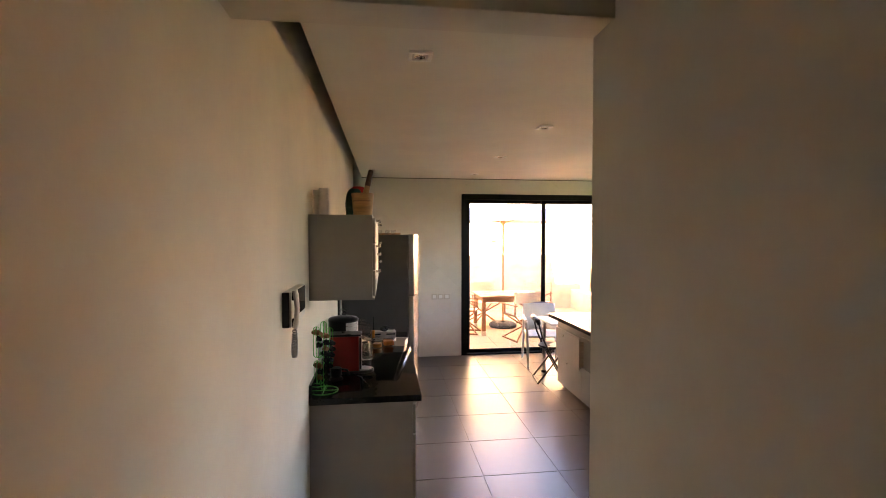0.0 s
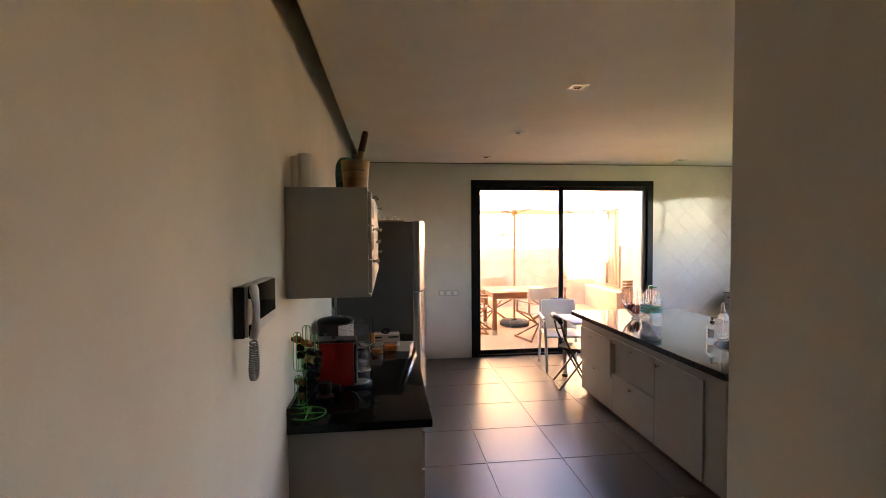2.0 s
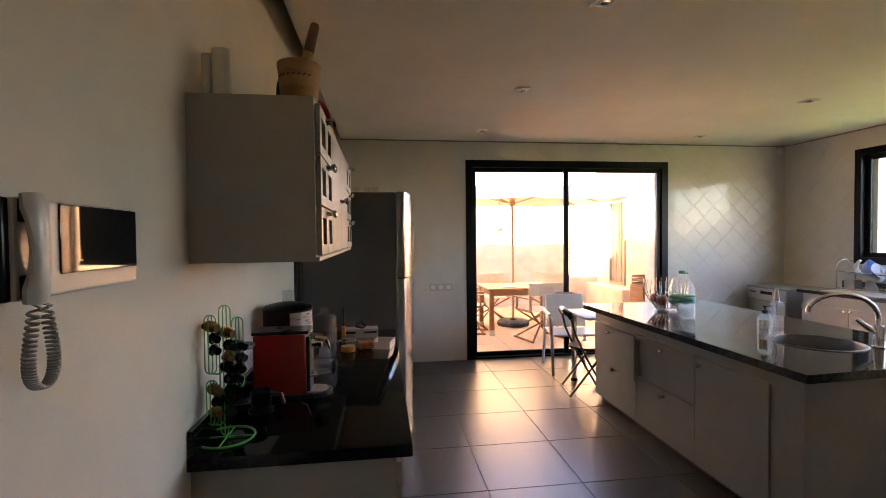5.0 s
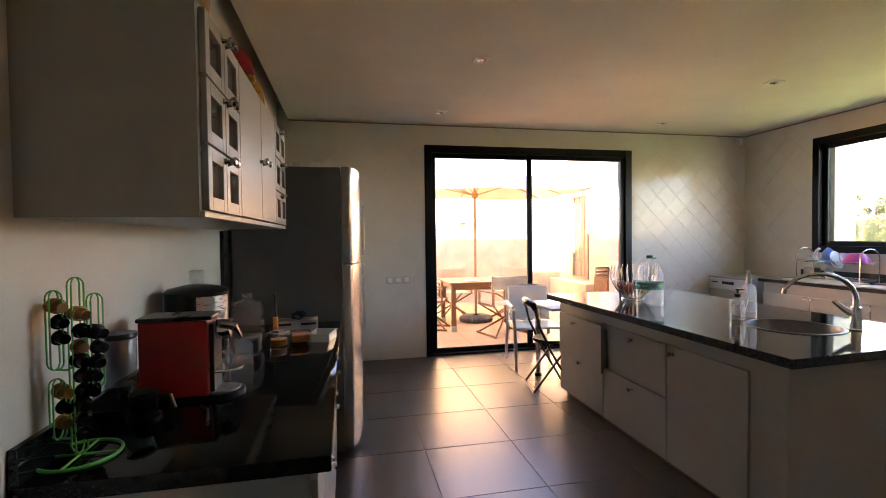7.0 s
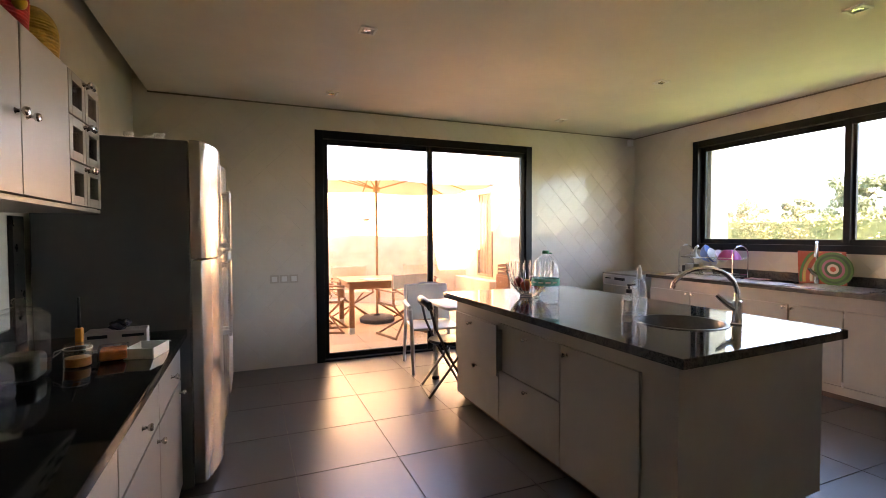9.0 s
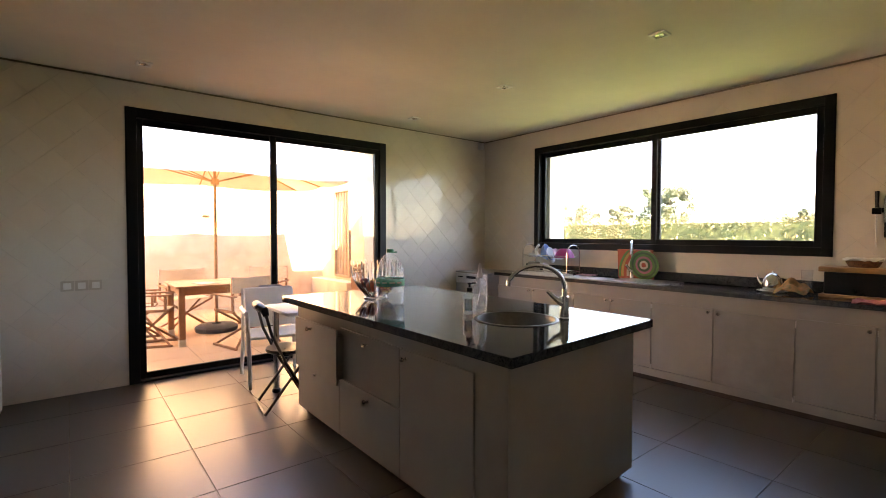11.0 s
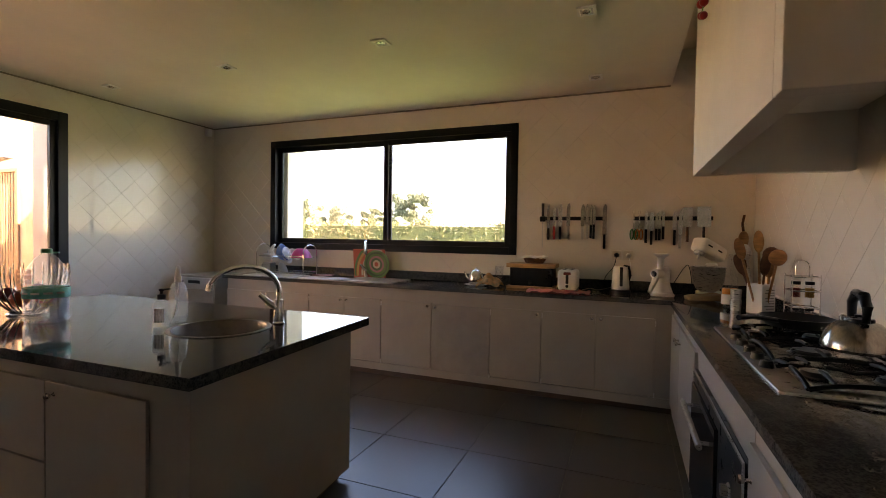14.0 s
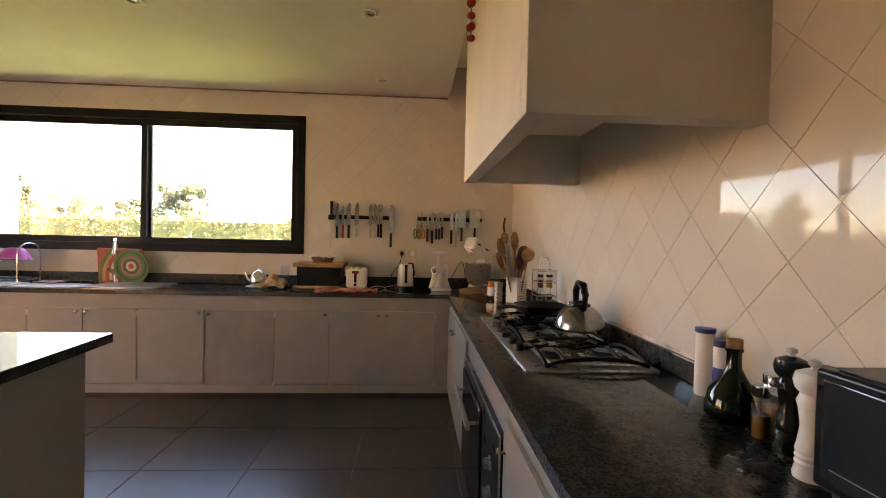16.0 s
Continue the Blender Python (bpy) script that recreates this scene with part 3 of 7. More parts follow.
for nm, y0, y1, z0, z1, out, kx, kz in (("door", 3.615, 4.18, 0.06, 0.752, 0.0, 4.125, 0.706), ("drawer", 4.187, 4.87, 0.432, 0.752, 0.0, 4.525, 0.703), ("drawer", 4.187, 4.87, 0.06, 0.425, 0.0, 4.52, 0.376),
                                        ("drawer", 4.80, 5.46, 0.405, 0.752, 0.06, 5.19, 0.70), ("door", 4.877, 5.55, 0.06, 0.40, 0.0, 5.206, 0.374)):
    b = B()
    box(b, FX - 0.016 - out, y0, z0, FX - 0.002 - out, y1, z1, 0.0025)
    if out:
        box(b, FX - out, y0 + 0.02, z0 + 0.03, FX, y0 + 0.035, z1 - 0.04)
        box(b, FX - out, y1 - 0.035, z0 + 0.03, FX, y1 - 0.02, z1 - 0.04)
    d = part(nm, b, M_CAB, isl, "drawer front standing slightly open" if out else "")
    knob(d, FX - 0.016 - out, kx, kz)

# left worktop run
lw = thing("side_worktop", pose(0, 0, 0), "polished black granite worktop against the plain wall", "worktop")
b = B()
slab(b, [(LX + 0.002, 2.92), (0.69, 2.92), (0.69, 4.775), (LX + 0.002, 4.775)], TZ - 0.04, TZ, 0.004)
part("top", b, M_GRAN, lw)
b = B()
box(b, LX + 0.002, 2.925, TZ, LX + 0.022, 4.775, TZ + 0.08, 0.003)
part("upstand", b, M_GRAN, lw)
for k, (y0, y1) in enumerate(((2.95, 3.56), (3.56, 4.17), (4.17, 4.775))):
    c = thing("base_cabinet", pose(LX + 0.002, y0, 0), "grey lacquered base cabinet below the black worktop", "cabinet", "base cabinets")
    w = y1 - y0
    b = B()
    box(b, 0, 0, 0.0, 0.615, w, TZ - 0.04)
    part("body", b, M_CAB, c, "", False)
    for z0, z1 in ((0.63, 0.81), (0.08, 0.62)):
        b = B()
        box(b, 0.617, 0.005, z0, 0.634, w - 0.005, z1, 0.0025)
        d = part("drawer" if z0 > 0.3 else "door", b, M_CAB, c)
        knob(d, 0.634, w / 2 if z0 > 0.3 else w - 0.05, 0.72 if z0 > 0.3 else 0.57, "+x")

# wall cabinet with little glazed doors
wc = thing("wall_cabinet", pose(LX + 0.002, 2.975, 1.455), "grey wall cabinet with six small glazed doors each end", "cabinet")
CW, CH, CD = 1.49, 0.515, 0.375
t = 0.018
PANELS = [("side_panel", 0, 0, 0, CD, t, CH), ("side_panel", 0, CW - t, 0, CD, CW, CH), ("bottom_panel", 0, t, 0, CD, CW - t, t), ("top_panel", 0, t, CH - t, CD, CW - t, CH), ("back_panel", 0, t, t, 0.008, CW - t, CH - t)]
PANELS += [("divider", 0.008, y - t / 2, t, CD, y + t / 2, CH - t) for y in (0.37, 1.13)]
for z in (0.17, 0.34):
    PANELS += [("shelf", 0.008, t, z - 0.006, CD - 0.01, 0.36, z + 0.006), ("shelf", 0.008, 1.14, z - 0.006, CD - 0.01, CW - t, z + 0.006)]
for nm, *c in PANELS:
    b = B()
    box(b, *c)
    part(nm, b, M_CAB, wc, "", False)
for y0, y1, ks in ((0.016, 0.190, 1), (0.194, 0.368, 0), (1.124, 1.298, 1), (1.302, 1.476, 0)):
    for k in range(3):
        z0, z1 = 0.018 + k * 0.162, 0.018 + k * 0.162 + 0.156
        f = 0.034
        b = B()
        box(b, CD + 0.002, y0, z0, CD + 0.018, y0 + f, z1, 0.002)
        box(b, CD + 0.002, y1 - f, z0, CD + 0.018, y1, z1, 0.002)
        box(b, CD + 0.002, y0 + f, z0, CD + 0.018, y1 - f, z0 + f, 0.002)
        box(b, CD + 0.002, y0 + f, z1 - f, CD + 0.018, y1 - f, z1, 0.002)
        d = part("glazed_door", b, M_CAB, wc)
        b = B()
        box(b, CD + 0.007, y0 + f, z0 + f, CD + 0.011, y1 - f, z1 - f)
        part("pane", b, M_GLASS, d)
        knob(d, CD + 0.018, y1 - 0.017 if ks else y0 + 0.017, z1 - 0.016, "+x")
for y0, y1, ky in ((0.374, 0.744, 0.71), (0.748, 1.118, 0.782)):
    b = B()
    box(b, CD + 0.002, y0, 0.02, CD + 0.018, y1, 0.497, 0.0025)
    d = part("door", b, M_CAB, wc)
    knob(d, CD + 0.018, ky, 0.245, "+x")
b = B()
box(b, CD + 0.0, 0.0, 0.0, CD + 0.012, CW, 0.014, 0.002)
part("bottom_rail", b, M_CAB, wc)

# ---- refrigerators ----


def fridge(name, m, w, d, h, split, label, hinge_near):
    f = thing(name, m, label, "refrigerator", "refrigerators")
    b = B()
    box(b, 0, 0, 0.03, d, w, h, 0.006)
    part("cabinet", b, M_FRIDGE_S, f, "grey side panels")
    for z0, z1 in ((0.05, split - 0.006), (split + 0.006, h + 0.004)):
        b = B()
        out = []
        for i in range(13):
            s = i / 12
            out.append((d + 0.055 + 0.075 * math.sin(math.pi * s), w * s))
        slab(b, [(d + 0.004, 0), *out, (d + 0.004, w)], z0, z1, 0.004)
        door = part("door", b, M_FRIDGE, f, "silver bowed door")
        hy = w - 0.05 if hinge_near else 0.05
        hx = d + 0.075
        b = B()
        a0, a1 = (split + 0.03, split + 0.42) if z0 > 0.3 else (split - 0.55, split - 0.04)
        box(b, hx + 0.075, hy - 0.012, a0, hx + 0.095, hy + 0.012, a1, 0.005)
        for z in (a0 + 0.015, a1 - 0.045):
            box(b, hx - 0.02, hy - 0.012, z, hx + 0.08, hy + 0.012, z + 0.03, 0.003)
        part("handle", b, M_STEEL, door, "steel bar handle")
        if z0 > 0.3:
            b = B()
            box(b, d + 0.125, w * 0.62, h - 0.26, d + 0.131, w * 0.74, h - 0.235, 0.002)
            part("badge", b, M_CHROME, door)
    for y in (0.06, w - 0.06):
        b = B()
        rod(b, (d - 0.08, y, 0), (d - 0.08, y, 0.03), 0.02)
        part("foot", b, M_BPLAST, f)
    b = B()
    box(b, 0.02, 0.02, 0.03, d - 0.01, w - 0.02, 0.05)
    part("base_grille", b, M_BPLAST, f)
    return f


fridge("refrigerator", pose(LX + 0.03, 4.80, 0), 0.74, 0.655, 1.85, 1.235, "tall silver bowed two-door refrigerator with grey side", True)
fridge("refrigerator", pose(LX + 0.03, 5.56, 0), 0.72, 0.655, 1.85, 1.235, "tall silver bowed two-door refrigerator beside its twin", False)
fz = thing("small_refrigerator", pose(LX + 0.145, 6.32, 0), "smaller white two-door refrigerator beside the tall ones", "refrigerator", "refrigerators")
b = B()
box(b, 0, 0, 0.02, 0.60, 0.56, 1.22, 0.006)
part("cabinet", b, M_WPLAST, fz)
for z0, z1 in ((0.04, 0.80), (0.812, 1.225)):
    b = B()
    box(b, 0.604, 0, z0, 0.665, 0.56, z1, 0.012, 3)
    d = part("door", b, M_WPLAST, fz)
    b = B()
    box(b, 0.665, 0.03, (z0 if z0 > 0.3 else z1 - 0.16) + 0.01, 0.69, 0.055, (z0 if z0 > 0.3 else z1 - 0.16) + 0.14, 0.004)
    part("handle", b, M_SILVERP, d)

# ---- cooker hood ----
hd = thing("cooker_hood", pose(2.73, HY, 1.678), "large cream plastered cooker hood, hollow underneath", "hood")
b = B()
HW, HD, HH, T = 1.52, 0.668, TOP - 1.678 - 0.002, 0.07
box(b, 0, 0.002, 0, T, HD, HH, 0.003)
box(b, HW - T, 0.002, 0, HW, HD, HH, 0.003)
box(b, T, HD - T, 0, HW - T, HD, HH, 0.0)
part("canopy", b, M_WALL, hd, "", False)
b = B()
box(b, T, 0.002, 0.28, HW - T, HD - T, 0.34)
part("baffle", b, M_CEIL, hd, "", False)

# ---- ceiling spots ----


def downlight(x, y):
    d = thing("downlight", pose(x, y, CZ), "square recessed ceiling spotlight with white rim, unlit", "ceiling light", "ceiling spotlights")
    b = B()
    for x0, y0, x1, y1 in ((-0.055, -0.055, 0.055, -0.038), (-0.055, 0.038, 0.055, 0.055), (-0.055, -0.038, -0.038, 0.038), (0.038, -0.038, 0.055, 0.038)):
        box(b, x0, y0, -0.012, x1, y1, 0.0, 0.002)
    part("rim", b, M_WPLAST, d)
    b = B()
    box(b, -0.038, -0.038, -0.003, 0.038, 0.038, 0.0)
    part("recess", b, M_SILVERP, d, "", False)
    b = B()
    lathe(b, [(0, -0.006), (0.02, -0.007), (0.027, -0.012), (0.03, -0.003)], 18)
    part("bulb", b, M_CHROME, d)
    return d


first = downlight(1.725, 3.70)
for x, y in ((1.725, 5.10), (1.725, 6.55), (4.36, 3.72), (4.36, 5.15), (4.38, 6.60), (4.37, 2.34), (5.57, 2.36), (0.64, 2.36)):
    copy_thing(first, pose(x, y, CZ))
se = thing("motion_sensor", pose(5.9, 7.08, 2.62), "small white motion sensor in the ceiling corner", "sensor")
b = B()
box(b, -0.03, -0.035, -0.04, 0.03, 0.035, 0.05, 0.012, 3)
part("housing", b, M_WPLAST, se)

# ---- things on and round the island ----
M_PET = glass("clear_plastic", (0.95, 0.97, 0.98))
for m_, k_ in ((M_PET, 0.10), (M_GLASS, 0.05)):
    n_ = m_.node_tree
    haze = n_.nodes.new("ShaderNodeBsdfTranslucent")
    haze.inputs[0].default_value = (0.9, 0.92, 0.93, 1)
    mixh = n_.nodes.new("ShaderNodeMixShader")
    mixh.inputs[0].default_value = k_
    out_ = n_.nodes["Material Output"]
    n_.links.new(out_.inputs["Surface"].links[0].from_socket, mixh.inputs[1])
    n_.links.new(haze.outputs[0], mixh.inputs[2])
    n_.links.new(mixh.outputs[0], out_.inputs["Surface"])
M_WATER = glass("water", (0.95, 0.97, 0.98))
M_GCAP = mat("green_cap", (0.01, 0.16, 0.06), 0.4)
M_LABEL = mat("bottle_label", (0.16, 0.5, 0.48), 0.5, vary=0.3, scale=30, second=(0.04, 0.30, 0.14))
M_PAPER = mat("white_paper", (0.80, 0.78, 0.74), 0.7, vary=0.03)

wb = thing("water_bottle", pose(2.905, 4.80, TZ), "large clear plastic water bottle with green cap and label", "bottle")
b = B()
prof = [(0.0, 0.004), (0.075, 0.0), (0.092, 0.012), (0.095, 0.03)]
for k in range(5):
    prof += [(0.095, 0.04 + k * 0.014), (0.091, 0.047 + k * 0.014)]
prof += [(0.095, 0.112), (0.094, 0.17), (0.096, 0.18), (0.092, 0.19), (0.095, 0.20), (0.09, 0.235), (0.072, 0.28), (0.045, 0.32), (0.021, 0.34), (0.020, 0.352)]
lathe(b, prof, 32)
part("body", b, M_PET, wb)
b = B()
lathe(b, [(0, 0.006), (0.088, 0.006), (0.09, 0.05), (0.088, 0.085), (0, 0.085)], 32)
part("water", b, M_WATER, wb)
b = B()
lathe(b, [(0.0955, 0.125), (0.0965, 0.127), (0.0965, 0.172), (0.0955, 0.174)], 32)
lab = part("label", b, M_LABEL, wb)
b = B()
for a in range(-60, 61, 30):
    m_ = Matrix.Rotation(radians(a + 215), 4, "Z")
    c0 = m_ @ Vector((0.0968, 0, 0.15))
    bmesh.ops.create_cube(b, size=1, matrix=Matrix.Translation(c0) @ m_ @ Matrix.Diagonal((0.002, 0.035, 0.010, 1)))
part("print", b, M_PAPER, lab)
b = B()
lathe(b, [(0.0, 0.368), (0.021, 0.368), (0.024, 0.362), (0.024, 0.346), (0.019, 0.345)], 20)
tube(b, [(0.02, 0, 0.345), (0.05, 0, 0.347), (0.062, 0.01, 0.347), (0.05, 0.02, 0.347), (0.02, 0.01, 0.345)], 0.004, 6)
part("cap", b, M_GCAP, wb, "green screw cap with carry loop")

fb = thing("fruit_bowl", pose(2.99, 5.13, TZ), "chrome wire fruit bowl of curved upright rods", "bowl")
b = B()
tube(b, [(0.085 * math.cos(i * math.pi / 12), 0.085 * math.sin(i * math.pi / 12), 0.006) for i in range(24)], 0.006, 8, True)
part("ring", b, M_CHROME, fb)
for i in range(26):
    a = 2 * math.pi * i / 26
    b = B()
    pts = []
    for k in range(8):
        s = k / 7
        r = 0.05 + 0.13 * math.sin(s * 1.75)
        pts.append((r * math.cos(a), r * math.sin(a), 0.008 + 0.262 * s ** 1.25))
    tube(b, pts, 0.0035, 6)
    part("rod", b, M_CHROME, fb)
FR = [("apple", (0.42, 0.03, 0.02), 0.042, (0.06, -0.05)), ("apple", (0.40, 0.06, 0.02), 0.042, (-0.06, -0.03)), ("orange", (0.75, 0.32, 0.03), 0.043, (0.0, 0.06)), ("lemon", (0.80, 0.58, 0.08), 0.036, (0.035, -0.11)), ("apple", (0.22, 0.03, 0.03), 0.04, (-0.08, 0.05)), ("aubergine", (0.06, 0.015, 0.03), 0.045, (0.08, 0.05))]
for k, (nm, col, r, (x, y)) in enumerate(FR):
    f = thing(nm, pose(2.99 + x * 0.9, 5.13 + y * 0.9, TZ + 0.015 + (0.03 if k < 3 else 0.055)), {"apple": "red apple in the wire bowl", "orange": "ripe orange in the wire bowl", "lemon": "yellow lemon in the wire bowl", "aubergine": "dark purple aubergine in the wire bowl"}[nm], "fruit")
    b = B()
    lathe(b, [(0, 0.012 * r / 0.04)] + [(r * math.sin(math.pi * s / 12) * (1.02 - 0.06 * math.cos(math.pi * s / 12)), r - r * math.cos(math.pi * s / 12)) for s in range(1, 12)] + [(0, 2 * r - 0.007)], 18)
    part("flesh", b, mat(nm + "_skin", col, 0.35, vary=0.15, scale=30), f)
    b = B()
    rod(b, (0, 0, 2 * r - 0.008), (0.004, 0, 2 * r + 0.008), 0.0015, seg=6)
    part("stalk", b, M_DWOOD, f)

so = thing("soap_dispenser", pose(3.045, 4.165, TZ), "clear hand soap bottle with black pump and label", "bottle")
b = B()
lathe(b, [(0, 0.003), (0.036, 0), (0.04, 0.008), (0.04, 0.10), (0.036, 0.118), (0.016, 0.13), (0.015, 0.14)], 24)
part("body", b, M_PET, so)
b = B()
lathe(b, [(0, 0.005), (0.036, 0.005), (0.037, 0.06), (0, 0.06)], 24)
part("soap", b, M_WATER, so)
b = B()
m_ = Matrix.Rotation(radians(215), 4, "Z")
for s in range(7):
    a = radians(190 + s * 9)
    rod(b, (0.0405 * math.cos(a), 0.0405 * math.sin(a), 0.03), (0.0405 * math.cos(a), 0.0405 * math.sin(a), 0.095), 0.003, seg=6)
part("label", b, M_PAPER, so, "white printed label")
b = B()
lathe(b, [(0.017, 0.135), (0.018, 0.137), (0.018, 0.158), (0.007, 0.16), (0.006, 0.175), (0.012, 0.176), (0.012, 0.186), (0, 0.188)], 18)
box(b, 0.0, -0.007, 0.177, 0.045, 0.007, 0.186, 0.003)
part("pump", b, M_BPLAST, so, "black pump head")
sb = thing("spray_bottle", pose(3.175, 4.215, TZ), "clear tall spray bottle with white nozzle", "bottle")
b = B()
lathe(b, [(0, 0.003), (0.038, 0), (0.042, 0.006), (0.042, 0.155), (0.036, 0.185), (0.018, 0.205), (0.014, 0.215)], 24)
part("body", b, M_PET, sb)
b = B()
lathe(b, [(0, 0.005), (0.038, 0.005), (0.038, 0.035), (0, 0.035)], 24)
part("liquid", b, M_WATER, sb)
b = B()
lathe(b, [(0.016, 0.205), (0.017, 0.23), (0.013, 0.236), (0.012, 0.265), (0.009, 0.28), (0.006, 0.29), (0, 0.291)], 18)
part("nozzle", b, M_WPLAST, sb)
b = B()
tube(b, [(0, 0, 0.21), (0.006, 0.004, 0.12), (-0.02, 0.01, 0.02)], 0.0025, 6)
part("dip_tube", b, M_WPLAST, sb)

sk = thing("round_sink", pose(3.15, 3.90, TZ), "round stainless steel sink set in the island top", "sink")
b = B()
lathe(b, [(0.233, 0.0008), (0.232, 0.004), (0.222, 0.006), (0.212, 0.004), (0.208, -0.004), (0.205, -0.10), (0.19, -0.135), (0.05, -0.142), (0.03, -0.146), (0.0, -0.146)], 48)
part("bowl", b, mat("satin_sink_steel", (0.13, 0.12, 0.11), 0.32, 1.0, vary=0.1, scale=25), sk)
b = B()
lathe(b, [(0.036, -0.143), (0.034, -0.139), (0.0, -0.14)], 24)
part("drain", b, M_CHROME, sk)


def swan_tap(name, m, label, h, reach, r):
    t_ = thing(name, m, label, "tap")
    b = B()
    lathe(b, [(0, 0), (0.03, 0), (0.031, 0.006), (0.026, 0.012), (0.025, 0.10), (0.024, 0.125), (0.0, 0.128)], 22)
    part("base", b, M_CHROME, t_)
    b = B()
    pts = [(0, 0, 0.11), (0, 0, h * 0.55)]
    for k in range(11):
        a = math.pi * k / 10 * 0.86
        pts.append((-(reach / 2) * (1 - math.cos(a)), 0, h * 0.55 + (h * 0.45) * math.sin(a)))
    tube(b, pts, [0.014] * 2 + [0.0132 - 0.0003 * k for k in range(11)], 14)
    sp = part("spout", b, M_CHROME, t_)
    e = pts[-1]
    b = B()
    rod(b, e, (e[0] - 0.006, 0, e[2] - 0.03), 0.013, 0.012)
    part("aerator", b, M_CHROME, sp)
    b = B()
    tube(b, [(-0.01, 0.0, 0.085), (-0.04, 0.03, 0.11), (-0.075, 0.055, 0.15)], [0.02, 0.015, 0.011], 12)
    part("lever", b, M_CHROME, t_, "chrome mixer lever")
    return t_


swan_tap("tap", pose(3.365, 3.735, TZ, 0, 0, -20), "chrome swan-neck mixer tap on the island", 0.30, 0.36, 0.015)

# small breakfast table at the end of the island
bt = thing("breakfast_table", pose(0, 0, 0), "small white breakfast table on chrome legs", "table")
b = B()
slab(b, [(2.53, 5.67), (3.50, 5.67), (3.50, 6.19), (3.46, 6.23), (2.57, 6.23), (2.53, 6.19)], 0.715, 0.74, 0.004)
part("top", b, M_WPLAST, bt, "white laminate top")
for x in (2.60, 3.43):
    b = B()
    rod(b, (x, 6.13, 0), (x, 6.13, 0.715), 0.027, seg=18)
    lg = part("leg", b, M_CHROME, bt)
    b = B()
    lathe(b, [(0, 0), (0.036, 0), (0.036, 0.02), (0.028, 0.03), (0, 0.03)], 18, at=(x, 6.13, 0))
    part("foot", b, M_BPLAST, lg)

ch = thing("armchair", pose(2.72, 6.52, 0, 0, 0, 172), "white moulded plastic armchair facing the breakfast table", "chair")
# local: back at -y, front +y
b = B()
box(b, -0.24, -0.22, 0.425, 0.24, 0.24, 0.45, 0.012, 3)
part("seat", b, M_WPLAST, ch)
b = B()
box(b, -0.215, -0.262, 0.46, 0.215, -0.238, 0.83, 0.01, 3)
for v in b.verts:
    v.co.y -= 0.10 * max(0, v.co.z - 0.46) / 0.37 - 0.05 * (v.co.x / 0.215) ** 2
part("backrest", b, M_WPLAST, ch)
for sx in (-1, 1):
    b = B()
    tube(b, [(sx * 0.25, 0.25, 0.0), (sx * 0.255, 0.23, 0.3), (sx * 0.265, 0.2, 0.62), (sx * 0.265, 0.15, 0.655)], [0.016, 0.02, 0.018, 0.018], 8)
    part("front_leg", b, M_WPLAST, ch)
    b = B()
    tube(b, [(sx * 0.25, -0.29, 0.0), (sx * 0.235, -0.25, 0.42), (sx * 0.225, -0.33, 0.82)], [0.016, 0.022, 0.016], 8)
    part("back_leg", b, M_WPLAST, ch)
    b = B()
    tube(b, [(sx * 0.235, -0.28, 0.655), (sx * 0.27, -0.1, 0.665), (sx * 0.27, 0.19, 0.655)], [0.016, 0.02, 0.018], 8)
    part("armrest", b, M_WPLAST, ch)
ct = thing("cloth", pose(2.72, 6.52, 0, 0, 0, 172), "grey folded cloth hanging over the chair back", "cloth")
b = B()
n = 12
g0 = []
for i in range(n + 1):
    row = []
    for k, (yo, z) in enumerate(((-0.328, 0.70), (-0.348, 0.78), (-0.362, 0.832), (-0.347, 0.845), (-0.333, 0.835), (-0.318, 0.76))):
        x = -0.13 + 0.2 * i / n
        row.append(b.verts.new((x + 0.01 * math.sin(i * 2.1 + k), yo + 0.05 * (x / 0.215) ** 2 - 0.004 * math.sin(i * 1.7), z - (0.05 * abs(math.sin(i * 0.9)) if k == 0 else 0))))
    g0.append(row)
for i in range(n):
    for k in range(5):
        b.faces.new((g0[i][k], g0[i + 1][k], g0[i + 1][k + 1], g0[i][k + 1]))
bmesh.ops.solidify(b, geom=b.faces[:], thickness=0.003)
part("fabric", b, mat("grey_cloth", (0.33, 0.32, 0.34), 0.9, vary=0.1, bump=0.3, bump_scale=200), ct)

M_DMETAL = mat("dark_metal_tube", (0.10, 0.095, 0.09), 0.35, 0.8, vary=0.05)
fc = thing("folding_chair", pose(2.53, 5.76, 0, 0, 0, 82), "folding chair with black padded back and dark tube frame", "chair")
# local: back at +y, front -y
for sx in (-1, 1):
    b = B()
    tube(b, [(sx * 0.19, -0.19, 0.01), (sx * 0.19, 0.02, 0.38), (sx * 0.185, 0.12, 0.60), (sx * 0.17, 0.16, 0.76)], 0.011, 8)
    part("frame_tube", b, M_DMETAL, fc)
    b = B()
    tube(b, [(sx * 0.165, 0.17, 0.01), (sx * 0.165, -0.16, 0.44)], 0.011, 8)
    part("leg", b, M_DMETAL, fc)
for y, x in ((-0.19, 0.19), (0.17, 0.165)):
    b = B()
    rod(b, (-x, y, 0.02), (x, y, 0.02), 0.009, seg=8)
    part("foot_bar", b, M_DMETAL, fc)
b = B()
lathe(b, [(0, 0), (0.15, 0), (0.165, 0.012), (0.16, 0.03), (0, 0.035)], 28, at=(0, -0.03, 0.435))
part("seat", b, M_BPLAST, fc, "round black padded seat")
b = B()
